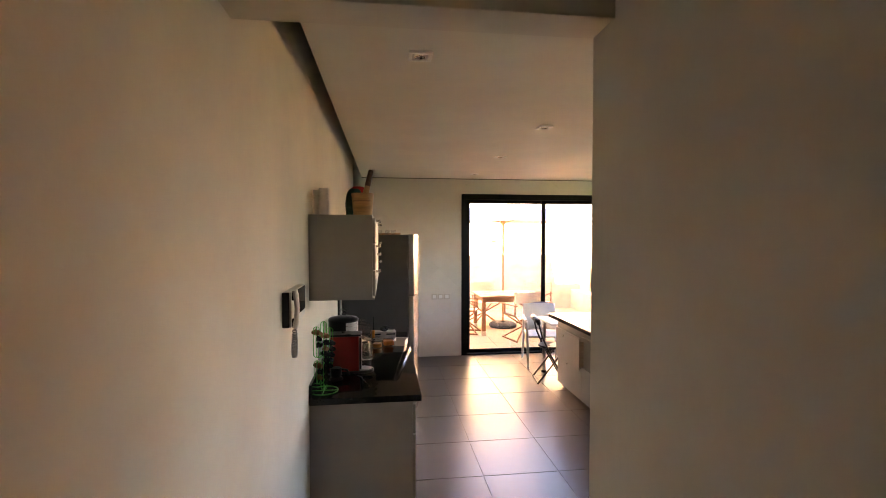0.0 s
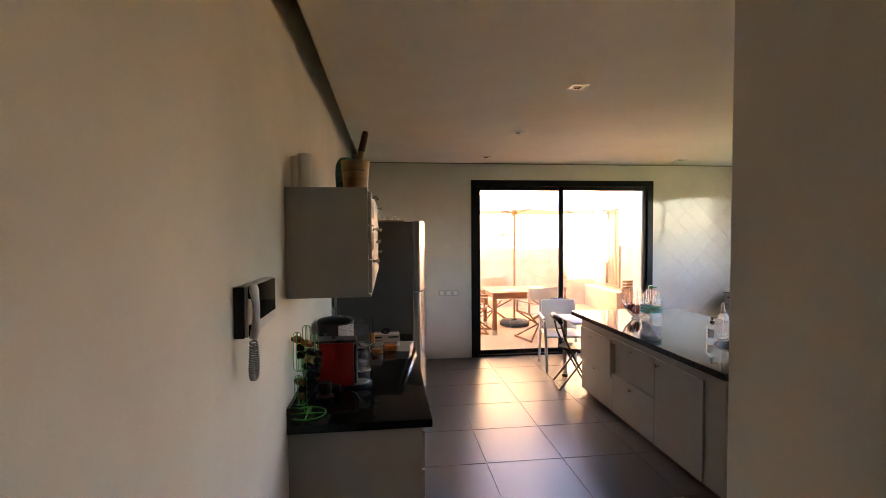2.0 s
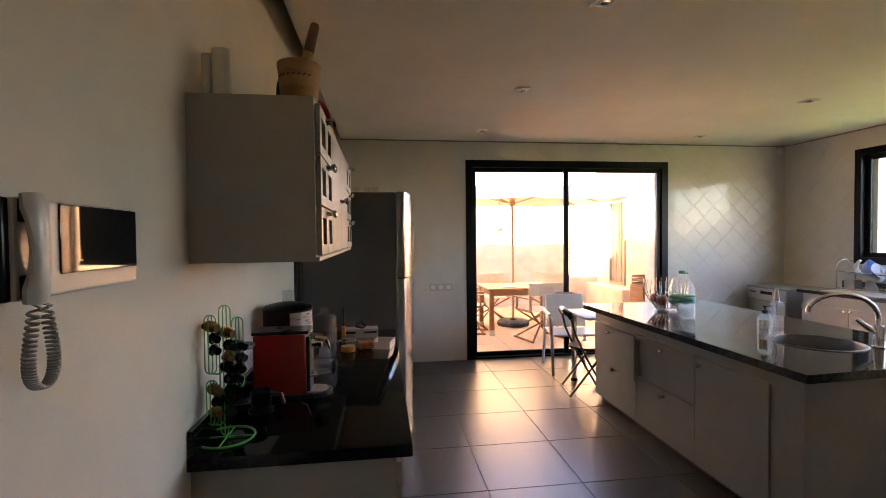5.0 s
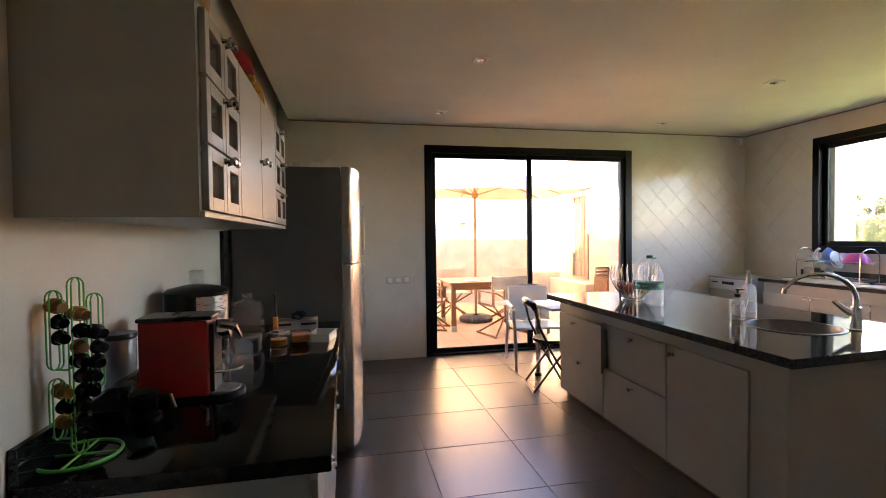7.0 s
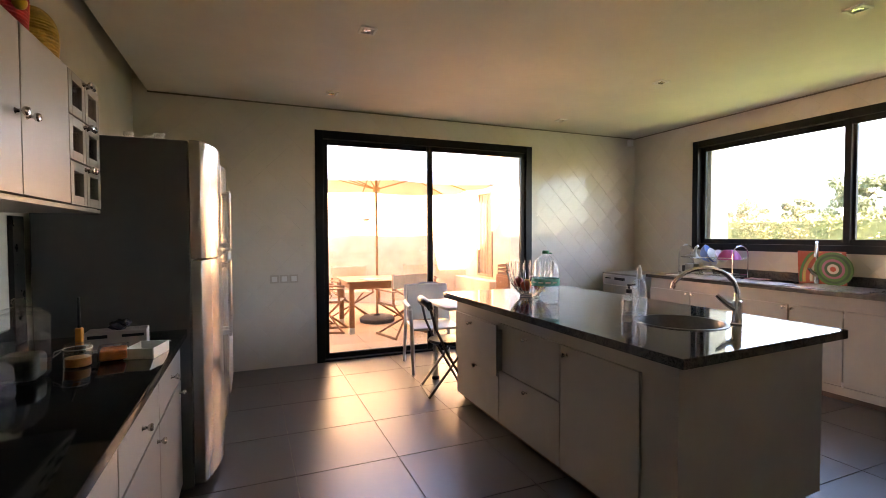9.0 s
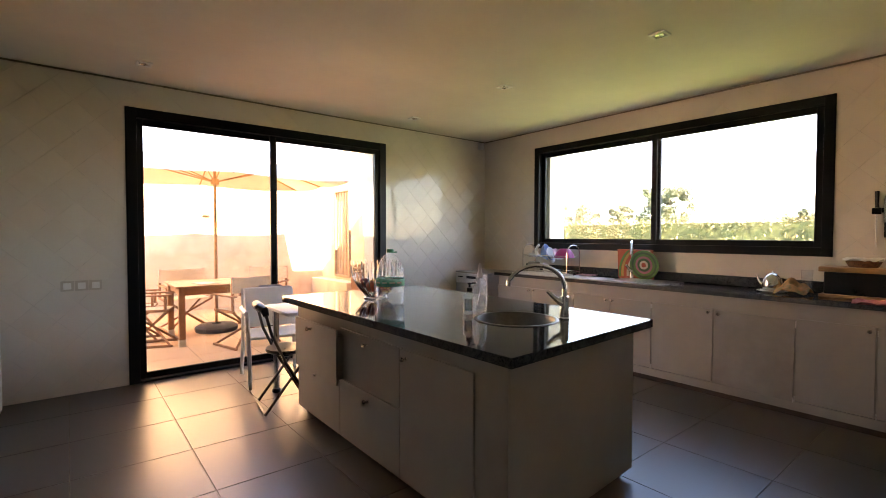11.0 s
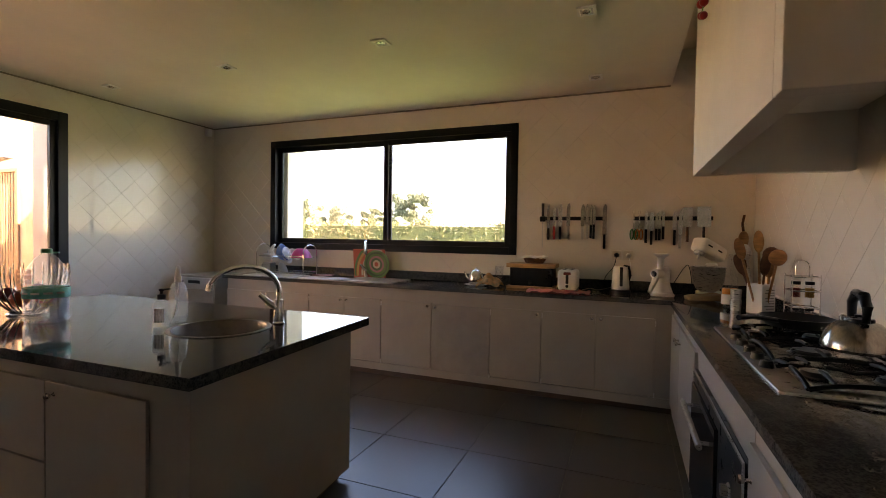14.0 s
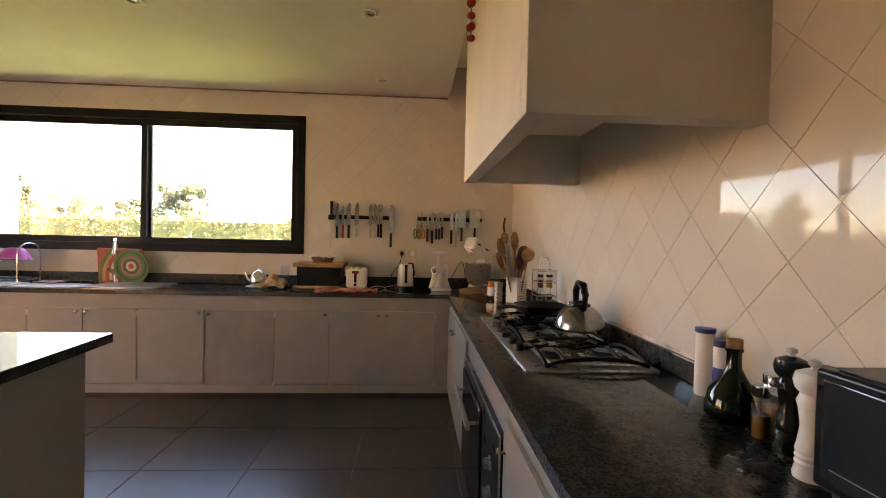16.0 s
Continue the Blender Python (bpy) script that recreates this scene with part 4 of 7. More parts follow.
tube(b, [(-0.17, 0.155, 0.745), (-0.15, 0.165, 0.785), (-0.08, 0.185, 0.80), (0.08, 0.185, 0.80), (0.15, 0.165, 0.785), (0.17, 0.155, 0.745)], [0.02, 0.03, 0.035, 0.035, 0.03, 0.02], 10)
part("backrest", b, M_BPLAST, fc, "black padded back rail")

# ---- wall fittings ----
for k, x in enumerate((1.175, 1.27, 1.365)):
    so_ = thing("light_switch", pose(x, FY - 0.008, 0.87), "beige square switch plate on the tiled wall", "switch", "switches by the door")
    b = B()
    box(b, 0, -0.008, 0, 0.088, 0, 0.085, 0.003)
    pl = part("plate", b, mat("beige_switch", (0.55, 0.49, 0.41), 0.4, vary=0.03), so_)
    b = B()
    box(b, 0.018, -0.013, 0.016, 0.07, -0.008, 0.069, 0.003)
    part("rocker", b, M_WPLAST, pl)

# video intercom with its handset
M_PALEP = mat("pale_grey_plastic", (0.56, 0.55, 0.53), 0.3, 0.1, vary=0.03)
ic = thing("intercom", pose(LX, 2.25, 1.437), "silver and black video intercom with corded handset", "intercom")
b = B()
box(b, 0.001, 0.0, 0.0, 0.04, 0.345, 0.158, 0.005)
part("body", b, M_PALEP, ic)
b = B()
box(b, 0.04, 0.095, 0.035, 0.0435, 0.34, 0.154, 0.002)
part("screen", b, mat("black_screen", (0.006, 0.006, 0.007), 0.04), ic, "glossy black screen panel")
b = B()
box(b, 0.001, -0.012, 0.0, 0.032, 0.005, 0.158, 0.004)
part("cradle", b, M_BPLAST, ic)
b = B()
pts = []
for k in range(9):
    s = k / 8
    pts.append((0.05 + 0.010 * math.sin(math.pi * s), 0.022, -0.004 + 0.168 * s))
tube(b, pts, [0.012, 0.0145, 0.012, 0.011, 0.0105, 0.011, 0.012, 0.0145, 0.012], 12)
for v in b.verts:
    v.co.y = 0.022 + (v.co.y - 0.022) * 1.7
hs = part("handset", b, M_PALEP, ic, "silver curved handset")
b = B()
box(b, 0.04, 0.004, 0.002, 0.05, 0.04, 0.04, 0.004)
box(b, 0.04, 0.004, 0.12, 0.05, 0.04, 0.158, 0.004)
part("earpiece", b, M_BPLAST, hs)
b = B()
pts = []
N = 420
for k in range(N):
    s = k / (N - 1)
    a = math.pi * s
    cx, cz = 0.04 - 0.05 * math.cos(a) * (0.25 + 0.75 * math.sin(a)), -0.012 - 0.128 * math.sin(a) ** 0.8
    pts.append((0.045 + 0.008 * math.cos(k * 0.75), cx + 0.007 * math.sin(k * 0.75), cz))
tube(b, [(0.045, 0.012, 0.0)] + pts + [(0.05, 0.03, -0.003)], 0.0026, 5)
part("cord", b, mat("grey_cord", (0.33, 0.32, 0.31), 0.5, vary=0.03), ic, "coiled grey cord")

# ---- the black worktop by the plain wall ----
cs = thing("capsule_holder", pose(0.095, 3.055, TZ), "green wire capsule stand shaped like a cactus", "capsule stand")
b = B()
tube(b, [(0.085 * math.cos(2 * math.pi * k / 28), 0.085 * math.sin(2 * math.pi * k / 28), 0.006) for k in range(28)], 0.004, 7, True)
part("base_ring", b, M_GREEN, cs)
b = B()
tube(b, [(-0.085, 0, 0.006), (0.085, 0, 0.006)], 0.003, 6)
tube(b, [(0, -0.085, 0.006), (0, 0.085, 0.006)], 0.003, 6)
part("base_cross", b, M_GREEN, cs)


def wire_loop(cx, cy, z0, z1, w, ang):
    pts = []
    for k in range(9):
        a = math.pi * k / 8
        pts.append((w * math.cos(a), z1 - w + w * math.sin(a)))
    for k in range(9):
        a = math.pi + math.pi * k / 8
        pts.append((w * math.cos(a), z0 + w + w * math.sin(a)))
    c, s_ = math.cos(radians(ang)), math.sin(radians(ang))
    return [(cx + x * c, cy + x * s_, z) for x, z in pts]


for cx, cy, z0, z1 in ((0, 0, 0.01, 0.435), (-0.043, -0.006, 0.215, 0.405), (0.037, 0.006, 0.165, 0.395), (-0.04, -0.008, 0.05, 0.195)):
    for ang in (0, 90):
        b = B()
        tube(b, wire_loop(cx, cy, z0, z1, 0.0175, ang), 0.002, 6, True)
        part("wire_loop", b, M_GREEN, cs)
for p0, p1 in (((0, 0, 0.225), (-0.043, -0.006, 0.217)), ((0, 0, 0.175), (0.037, 0.006, 0.167)), ((0, 0, 0.06), (-0.04, -0.008, 0.052))):
    b = B()
    tube(b, [p0, ((p0[0] + p1[0]) / 2, (p0[1] + p1[1]) / 2, p0[2] - 0.012), p1], 0.003, 6)
    part("arm", b, M_GREEN, cs)
cap_cols = [(0.50, 0.30, 0.12), (0.012, 0.012, 0.012), (0.03, 0.02, 0.015)]
cap_m = [mat("capsule_" + n, c, 0.25, 0.6, vary=0.03) for n, c in zip(("gold", "black", "brown"), cap_cols)]
proto = []
for k in range(3):
    b = B()
    lathe(b, [(0, 0), (0.012, 0), (0.0145, 0.022), (0.0185, 0.0235), (0.0185, 0.0255), (0.0, 0.026)], 14)
    me_ob = link("coffee_capsule", b, cap_m[k], None, True)
    proto.append(me_ob)
rc = random.Random(5)
spots = [(-0.054, 0.365, 0), (-0.054, 0.328, 1), (-0.054, 0.29, 1), (0.006, 0.345, 0), (0.008, 0.305, 1), (0.0, 0.268, 0), (0.05, 0.30, 1), (0.05, 0.265, 2), (0.05, 0.23, 1), (0.006, 0.232, 1), (0.006, 0.197, 2), (0.008, 0.162, 1), (0.008, 0.128, 1), (0.008, 0.094, 2), (0.006, 0.06, 1), (-0.046, 0.16, 0), (-0.046, 0.125, 1), (-0.046, 0.09, 0), (0.035, 0.197, 1), (0.035, 0.162, 1)]
for i, (x, z, k) in enumerate(spots):
    for sd in ((0, 180) if i % 3 == 0 else (0,)):
        m_ = pose(0.095 + x * 0.78, 3.055, TZ + z) @ pose(0, 0, 0, 0, 0, sd - 42 + rc.uniform(-9, 9)) @ pose(0.034, 0, 0, 0, -84, 0)
        if proto[k].parent is None and proto[k].matrix_basis == Matrix():
            ob = proto[k]
        else:
            ob = new("coffee_capsule", proto[k].data)
        ob.matrix_basis = m_
        tagged(ob, ("gold", "black", "dark brown")[k] + " coffee capsule in the green stand", "capsule", "coffee capsules")

cm = thing("coffee_machine", pose(0.055, 3.395, TZ), "red capsule coffee machine with chrome spout and drip tray", "coffee machine")
b = B()
box(b, 0.034, 0.0, 0.018, 0.235, 0.125, 0.262, 0.006)
part("body", b, M_RED, cm, "glossy red side panels")
b = B()
box(b, 0.028, -0.003, 0.262, 0.25, 0.128, 0.276, 0.005)
part("lid", b, M_BPLAST, cm, "black top lid")
b = B()
slab(b, [(0.024, -0.004), (0.27, -0.004), *[(x + 0.27, y + 0.0625) for x, y in arc(0, 0, 0.066, -90, 90, 12)], (0.27, 0.129), (0.024, 0.129)], 0.0, 0.02, 0.003)
part("base", b, M_BPLAST, cm, "black base")
b = B()
slab(b, [(0.24, 0.01), *[(x + 0.27, y + 0.0625) for x, y in arc(0, 0, 0.05, -90, 90, 10)], (0.24, 0.115)], 0.02, 0.026, 0.002)
part("drip_tray", b, M_STEEL, cm)
b = B()
box(b, 0.237, 0.012, 0.026, 0.252, 0.112, 0.25, 0.004)
part("front_plate", b, M_BPLAST, cm)
b = B()
slab(b, [(0.25, 0.015), *[(x + 0.285, y + 0.0625) for x, y in arc(0, 0, 0.045, -90, 90, 10)], (0.25, 0.11)], 0.085, 0.095, 0.002)
part("cup_rest", b, M_CHROME, cm, "chrome cup rest")
b = B()
lathe(b, [(0, 0), (0.032, 0), (0.034, 0.02), (0.03, 0.045), (0.0, 0.05)], 20, at=(0.25, 0.0625, 0.222), m=Matrix.Rotation(radians(90), 4, "Y"))
rod(b, (0.275, 0.0625, 0.2), (0.275, 0.0625, 0.165), 0.012, 0.009)
part("spout", b, M_CHROME, cm)
b = B()
tube(b, [(0.27, 0.02, 0.245), (0.31, 0.03, 0.235), (0.322, 0.0625, 0.19)], [0.012, 0.014, 0.008], 8)
part("lever", b, M_CHROME, cm)
M_TANK = glass("smoked_tank", (0.72, 0.76, 0.82))
tk = thing("water_tank", pose(0.012, 3.30, TZ), "clear water tank with dark lid beside the coffee machine", "tank")
b = B()
lathe(b, [(0, 0.0), (0.04, 0.0), (0.043, 0.20), (0.041, 0.205)], 24, at=(0.05, 0.045, 0.022))
part("body", b, M_TANK, tk)
b = B()
lathe(b, [(0, 0.024), (0.038, 0.024), (0.039, 0.09), (0, 0.09)], 24, at=(0.05, 0.045, 0))
part("water", b, M_WATER, tk)
b = B()
lathe(b, [(0, 0.248), (0.046, 0.245), (0.048, 0.235), (0.043, 0.228)], 24, at=(0.05, 0.045, 0))
part("lid", b, M_BPLAST, tk)
b = B()
lathe(b, [(0, 0), (0.044, 0), (0.044, 0.022), (0, 0.022)], 20, at=(0.05, 0.045, 0))
part("foot", b, M_BPLAST, tk)
mf = thing("milk_frother", pose(0.145, 3.285, TZ), "small black milk frother on the worktop", "frother")
b = B()
lathe(b, [(0, 0), (0.045, 0), (0.047, 0.01), (0.03, 0.02), (0.036, 0.03), (0.038, 0.075), (0.034, 0.08), (0.0, 0.082)], 20)
part("body", b, M_BPLAST, mf)
b = B()
tube(b, [(0.03, 0, 0.07), (0.075, -0.01, 0.065), (0.085, -0.012, 0.03)], 0.008, 8)
part("handle", b, M_BPLAST, mf)

fp = thing("juicer", pose(0.152, 3.78, TZ), "black and steel centrifugal juicer with clear feed tube", "juicer")
b = B()
lathe(b, [(0, 0), (0.09, 0), (0.095, 0.012), (0.08, 0.05), (0.075, 0.16), (0.0, 0.165)], 30)
part("motor_base", b, M_BPLAST, fp)
b = B()
lathe(b, [(0.06, 0.165), (0.10, 0.185), (0.112, 0.2), (0.112, 0.305), (0.105, 0.31)], 36)
part("bowl", b, M_STEEL, fp, "brushed steel bowl")
b = B()
slab(b, [(x, y) for x, y in arc(0, 0, 0.1135, 140, 285, 24)], 0.2, 0.306, 0.002)
part("pulp_cover", b, M_BPLAST, fp)
b = B()
lathe(b, [(0.114, 0.305), (0.116, 0.318), (0.105, 0.33), (0.04, 0.345), (0.0, 0.346)], 36)
part("lid", b, M_BPLAST, fp)
b = B()
lathe(b, [(0.026, 0.342), (0.027, 0.398), (0.022, 0.40), (0.021, 0.342)], 20)
part("feed_tube", b, M_PET, fp)
b = B()
box(b, 0.085, -0.02, 0.06, 0.10, 0.02, 0.075, 0.004)
part("switch", b, M_CHROME, fp)
b = B()
lathe(b, [(0, 0.0), (0.045, 0.0), (0.05, 0.01), (0.048, 0.09), (0.03, 0.11)], 20, at=(0.15, 0.02, 0.0))
cg = part("jug", b, M_PET, fp, "small clear juice jug")

gj = thing("glass_jar", pose(0.29, 4.02, TZ), "large square glass storage jar with knobbed lid", "jar")
b = B()
box(b, -0.065, -0.065, 0.0, 0.065, 0.065, 0.225, 0.02, 3)
part("body", b, M_GLASS, gj)
b = B()
box(b, -0.055, -0.055, 0.006, 0.055, 0.055, 0.09, 0.018, 3)
part("contents", b, mat("dried_herbs", (0.03, 0.035, 0.02), 0.9, vary=0.4, scale=60), gj)
b = B()
lathe(b, [(0.055, 0.225), (0.058, 0.235), (0.03, 0.245), (0.014, 0.25), (0.022, 0.262), (0.018, 0.275), (0, 0.278)], 20)
part("lid", b, M_GLASS, gj)
kn = thing("handheld_tool", pose(0.37, 4.30, TZ), "upright black and orange handled tool", "tool")
b = B()
box(b, -0.012, -0.015, 0.0, 0.012, 0.015, 0.12, 0.006)
part("handle", b, mat("orange_grip", (0.7, 0.26, 0.03), 0.45), kn, "orange grip")
b = B()
box(b, -0.016, -0.02, 0.0, 0.016, 0.02, 0.05, 0.006)
rod(b, (0, 0, 0.12), (0, 0, 0.24), 0.006, 0.004)
part("shaft", b, M_BPLAST, kn)
pj = thing("preserve_jar", pose(0.405, 4.155, TZ), "small clip-top glass jar with orange preserve", "jar")
b = B()
lathe(b, [(0, 0.0), (0.04, 0.0), (0.043, 0.006), (0.043, 0.055), (0.036, 0.066), (0.037, 0.074)], 22)
part("body", b, M_GLASS, pj)
b = B()
lathe(b, [(0, 0.005), (0.039, 0.005), (0.039, 0.035), (0, 0.035)], 22)
part("preserve", b, mat("orange_preserve", (0.55, 0.20, 0.04), 0.3, vary=0.2, scale=40), pj)
b = B()
lathe(b, [(0.038, 0.075), (0.041, 0.078), (0.039, 0.088), (0.0, 0.09)], 22)
part("lid", b, M_GLASS, pj)
b = B()
tube(b, [(0.044 * math.cos(a * math.pi / 9), 0.044 * math.sin(a * math.pi / 9), 0.068) for a in range(18)], 0.0018, 5, True)
tube(b, [(-0.044, 0, 0.068), (-0.07, 0, 0.06), (-0.075, 0, 0.04), (-0.05, 0, 0.06)], 0.002, 5)
part("wire_clip", b, M_STEEL, pj)
oc = thing("food_container", pose(0.50, 4.22, TZ, 0, 0, 10), "clear plastic box of orange food", "container")
b = B()
box(b, -0.05, -0.05, 0.0, 0.05, 0.05, 0.055, 0.008)
part("box", b, M_PET, oc)
b = B()
box(b, -0.044, -0.044, 0.005, 0.044, 0.044, 0.045, 0.008)
part("food", b, mat("orange_food", (0.72, 0.20, 0.04), 0.6, vary=0.2, scale=40), oc)
wt_ = thing("food_tray", pose(0.605, 4.25, TZ, 0, 0, -14), "open white translucent plastic food box", "container")
b = B()
for x0, y0, x1, y1 in ((-0.055, -0.07, -0.051, 0.07), (0.051, -0.07, 0.055, 0.07), (-0.051, -0.07, 0.051, -0.066), (-0.051, 0.066, 0.051, 0.07)):
    box(b, x0, y0, 0.003, x1, y1, 0.042, 0.001)
box(b, -0.055, -0.07, 0.0, 0.055, 0.07, 0.004, 0.001)
part("box", b, M_WPLAST, wt_)
b = B()
box(b, -0.06, 0.07, 0.036, 0.06, 0.078, 0.042, 0.002)
part("rim", b, M_WPLAST, wt_)
bx = thing("cardboard_box", pose(0.46, 4.47, TZ, 0, 0, 4), "flat white cardboard box with dark print", "box")
b = B()
box(b, -0.11, -0.05, 0.0, 0.11, 0.05, 0.075, 0.002)
part("carton", b, mat("printed_card", (0.5, 0.45, 0.42), 0.6, vary=0.1), bx)
b = B()
box(b, -0.10, -0.053, 0.048, -0.03, -0.05, 0.062)
part("print", b, M_BPLAST, bx, "dark printed bar", False)
b = B()
box(b, 0.02, -0.053, 0.048, 0.10, -0.05, 0.06)
part("print", b, M_BPLAST, bx, "dark printed bar", False)
bg = thing("crumpled_bag", pose(0.47, 4.47, TZ + 0.075), "crumpled dark plastic bag on the box", "bag")
b = B()
bmesh.ops.create_icosphere(b, subdivisions=3, radius=0.05)
for v in b.verts:
    v.co *= 0.75 + 0.5 * noise.noise(v.co * 38)
    v.co.z = max(0.0, v.co.z * 0.6 + 0.02)
part("film", b, mat("dark_film", (0.03, 0.03, 0.04), 0.25), bg)
hp = thing("charging_cable", pose(0.28, 3.36, TZ), "short black lead with chrome plug on the worktop", "cable")
b = B()
tube(b, [(0.0, -0.01, 0.004), (0.03, -0.05, 0.004), (0.05, -0.12, 0.004), (0.06, -0.16, 0.005)], 0.004, 6)
part("lead", b, M_BPLAST, hp)
b = B()
rod(b, (0.06, -0.16, 0.006), (0.065, -0.18, 0.006), 0.005)
part("plug", b, M_CHROME, hp)

# ---- on top of the wall cabinet ----
KZ = 1.97
pr = thing("paper_roll", pose(0.10, 3.07, KZ), "two upright rolls of white paper", "paper roll")
b = B()
lathe(b, [(0.012, 0), (0.03, 0), (0.03, 0.165), (0.012, 0.165), (0.012, 0.0)], 22)
part("roll", b, M_PAPER, pr)
b = B()
lathe(b, [(0.008, 0), (0.024, 0), (0.024, 0.155), (0.008, 0.155), (0.008, 0.0)], 22, at=(-0.045, 0.02, 0))
part("roll", b, M_PAPER, pr)
bb = thing("blue_bottle", pose(0.30, 3.36, KZ), "small dark blue ribbed bottle", "bottle")
b = B()
prof = [(0, 0), (0.028, 0)]
for k in range(8):
    prof += [(0.03, 0.01 + k * 0.014), (0.027, 0.017 + k * 0.014)]
lathe(b, prof + [(0.02, 0.13), (0.014, 0.135), (0.014, 0.155), (0, 0.156)], 20)
part("body", b, mat("blue_glass", (0.01, 0.02, 0.12), 0.2), bb)
mo = thing("mortar", pose(0.335, 3.10, KZ), "turned wooden mortar with carved rings", "mortar")
b = B()
lathe(b, [(0, 0), (0.056, 0), (0.059, 0.004), (0.060, 0.03), (0.062, 0.034), (0.0615, 0.04), (0.063, 0.05), (0.0625, 0.055), (0.068, 0.115), (0.069, 0.12), (0.0705, 0.135), (0.069, 0.138), (0.06, 0.138), (0.055, 0.05), (0, 0.045)], 36)
part("bowl", b, M_WOOD, mo)
b = B()
for k in range(7):
    a = radians(215 + k * 15)
    rod(b, (0.0665 * math.cos(a), 0.0665 * math.sin(a), 0.086), (0.0665 * math.cos(a + 0.13), 0.0665 * math.sin(a + 0.13), 0.092), 0.0022, seg=6)
part("carving", b, M_DWOOD, mo, "dark carved marks")
pe = thing("pestle", pose(0.335, 3.10, KZ + 0.05, 0, 14, 30), "wooden pestle with dark handle leaning in the mortar", "pestle")
b = B()
lathe(b, [(0, 0), (0.022, 0.004), (0.024, 0.03), (0.019, 0.11), (0.017, 0.14), (0.0, 0.14)], 18)
part("shaft", b, M_WOOD, pe)
b = B()
lathe(b, [(0.0175, 0.14), (0.018, 0.15), (0.016, 0.235), (0.013, 0.245), (0, 0.247)], 18)
part("grip", b, M_DWOOD, pe, "dark wooden grip")


def woven_pot(name, m, col, label, r, h):
    w_ = thing(name, m, label, "basket")
    b = B()
    prof = [(0, 0), (r * 0.9, 0)]
    n = int(h / 0.011)
    for k in range(n):
        s = k / n
        rr = r * (0.92 + 0.1 * math.sin(math.pi * s)) if s < 0.62 else r * math.sqrt(max(0.03, 1 - ((s - 0.62) / 0.39) ** 2))
        prof += [(rr + 0.0022, 0.004 + k * h / n), (rr - 0.0012, 0.004 + (k + 0.5) * h / n)]
    lathe(b, prof + [(0, h)], 32)
    part("weave", b, mat(name + "_straw", col, 0.8, vary=0.2, scale=40, bump=0.4, bump_scale=150), w_)
    return w_


woven_pot("domed_basket", pose(0.27, 3.33, KZ), (0.02, 0.10, 0.085), "teal domed woven basket on the cabinet", 0.055, 0.19)
rb = woven_pot("domed_basket", pose(0.26, 3.98, KZ), (0.42, 0.02, 0.02), "red domed woven basket with gold trim", 0.085, 0.27)
b = B()
ball(b, (0.08, -0.04, 0.12), 0.022)
part("tassel", b, mat("gold_trim", (0.6, 0.38, 0.05), 0.35, 0.5), rb)
woven_pot("domed_basket", pose(0.27, 4.24, KZ), (0.55, 0.33, 0.07), "yellow domed woven basket on the cabinet", 0.075, 0.22)
woven_pot("domed_basket", pose(0.25, 3.72, KZ), (0.05, 0.015, 0.02), "dark red domed woven basket on the cabinet", 0.07, 0.2)

# glasses on the refrigerator
for x, y in ((0.42, 4.95), (0.50, 5.02), (0.56, 4.93)):
    gl_ = thing("drinking_glass", pose(x, y, 1.85), "clear glass tumbler on the refrigerator", "glass", "glasses on the refrigerator")
    b = B()
    lathe(b, [(0, 0.002), (0.022, 0), (0.026, 0.05), (0.0245, 0.05), (0.021, 0.006), (0, 0.006)], 18)
    part("tumbler", b, M_GLASS, gl_)
pl_ = thing("cutting_board", pose(0.52, 5.25, 1.85), "brown wooden tray lying on the refrigerator", "tray")
b = B()
box(b, -0.14, -0.18, 0, 0.12, 0.18, 0.02, 0.006)
part("board", b, M_WOOD, pl_)
bc = thing("black_panel", pose(LX + 0.002, 4.66, TZ), "tall narrow black panel between worktop and refrigerator", "panel")
b = B()
box(b, 0, 0.0, 0, 0.02, 0.11, 0.57, 0.002)
part("board", b, M_BPLAST, bc)

# ---- things on the worktop below the window ----
dw = thing("dishwasher", pose(5.40, 6.42, 0), "light grey dishwasher standing in the corner", "dishwasher")
b = B()
box(b, 0, 0, 0.02, 0.6, 0.60, 0.835, 0.006)
part("cabinet", b, M_CAB, dw)
b = B()
box(b, -0.022, 0.004, 0.10, -0.002, 0.596, 0.70, 0.005)
part("door", b, M_CAB, dw)
b = B()
box(b, -0.022, 0.004, 0.705, -0.002, 0.596, 0.83, 0.005)
cp = part("control_panel", b, M_SILVERP, dw)
b = B()
box(b, -0.027, 0.2, 0.765, -0.021, 0.38, 0.80, 0.002)
box(b, -0.027, 0.45, 0.775, -0.021, 0.55, 0.79, 0.002)
part("buttons", b, M_BPLAST, cp)
b = B()
box(b, -0.02, -0.005, 0.835, 0.6, 0.605, 0.855, 0.005)
part("top", b, M_CABD, dw, "grey top plate")

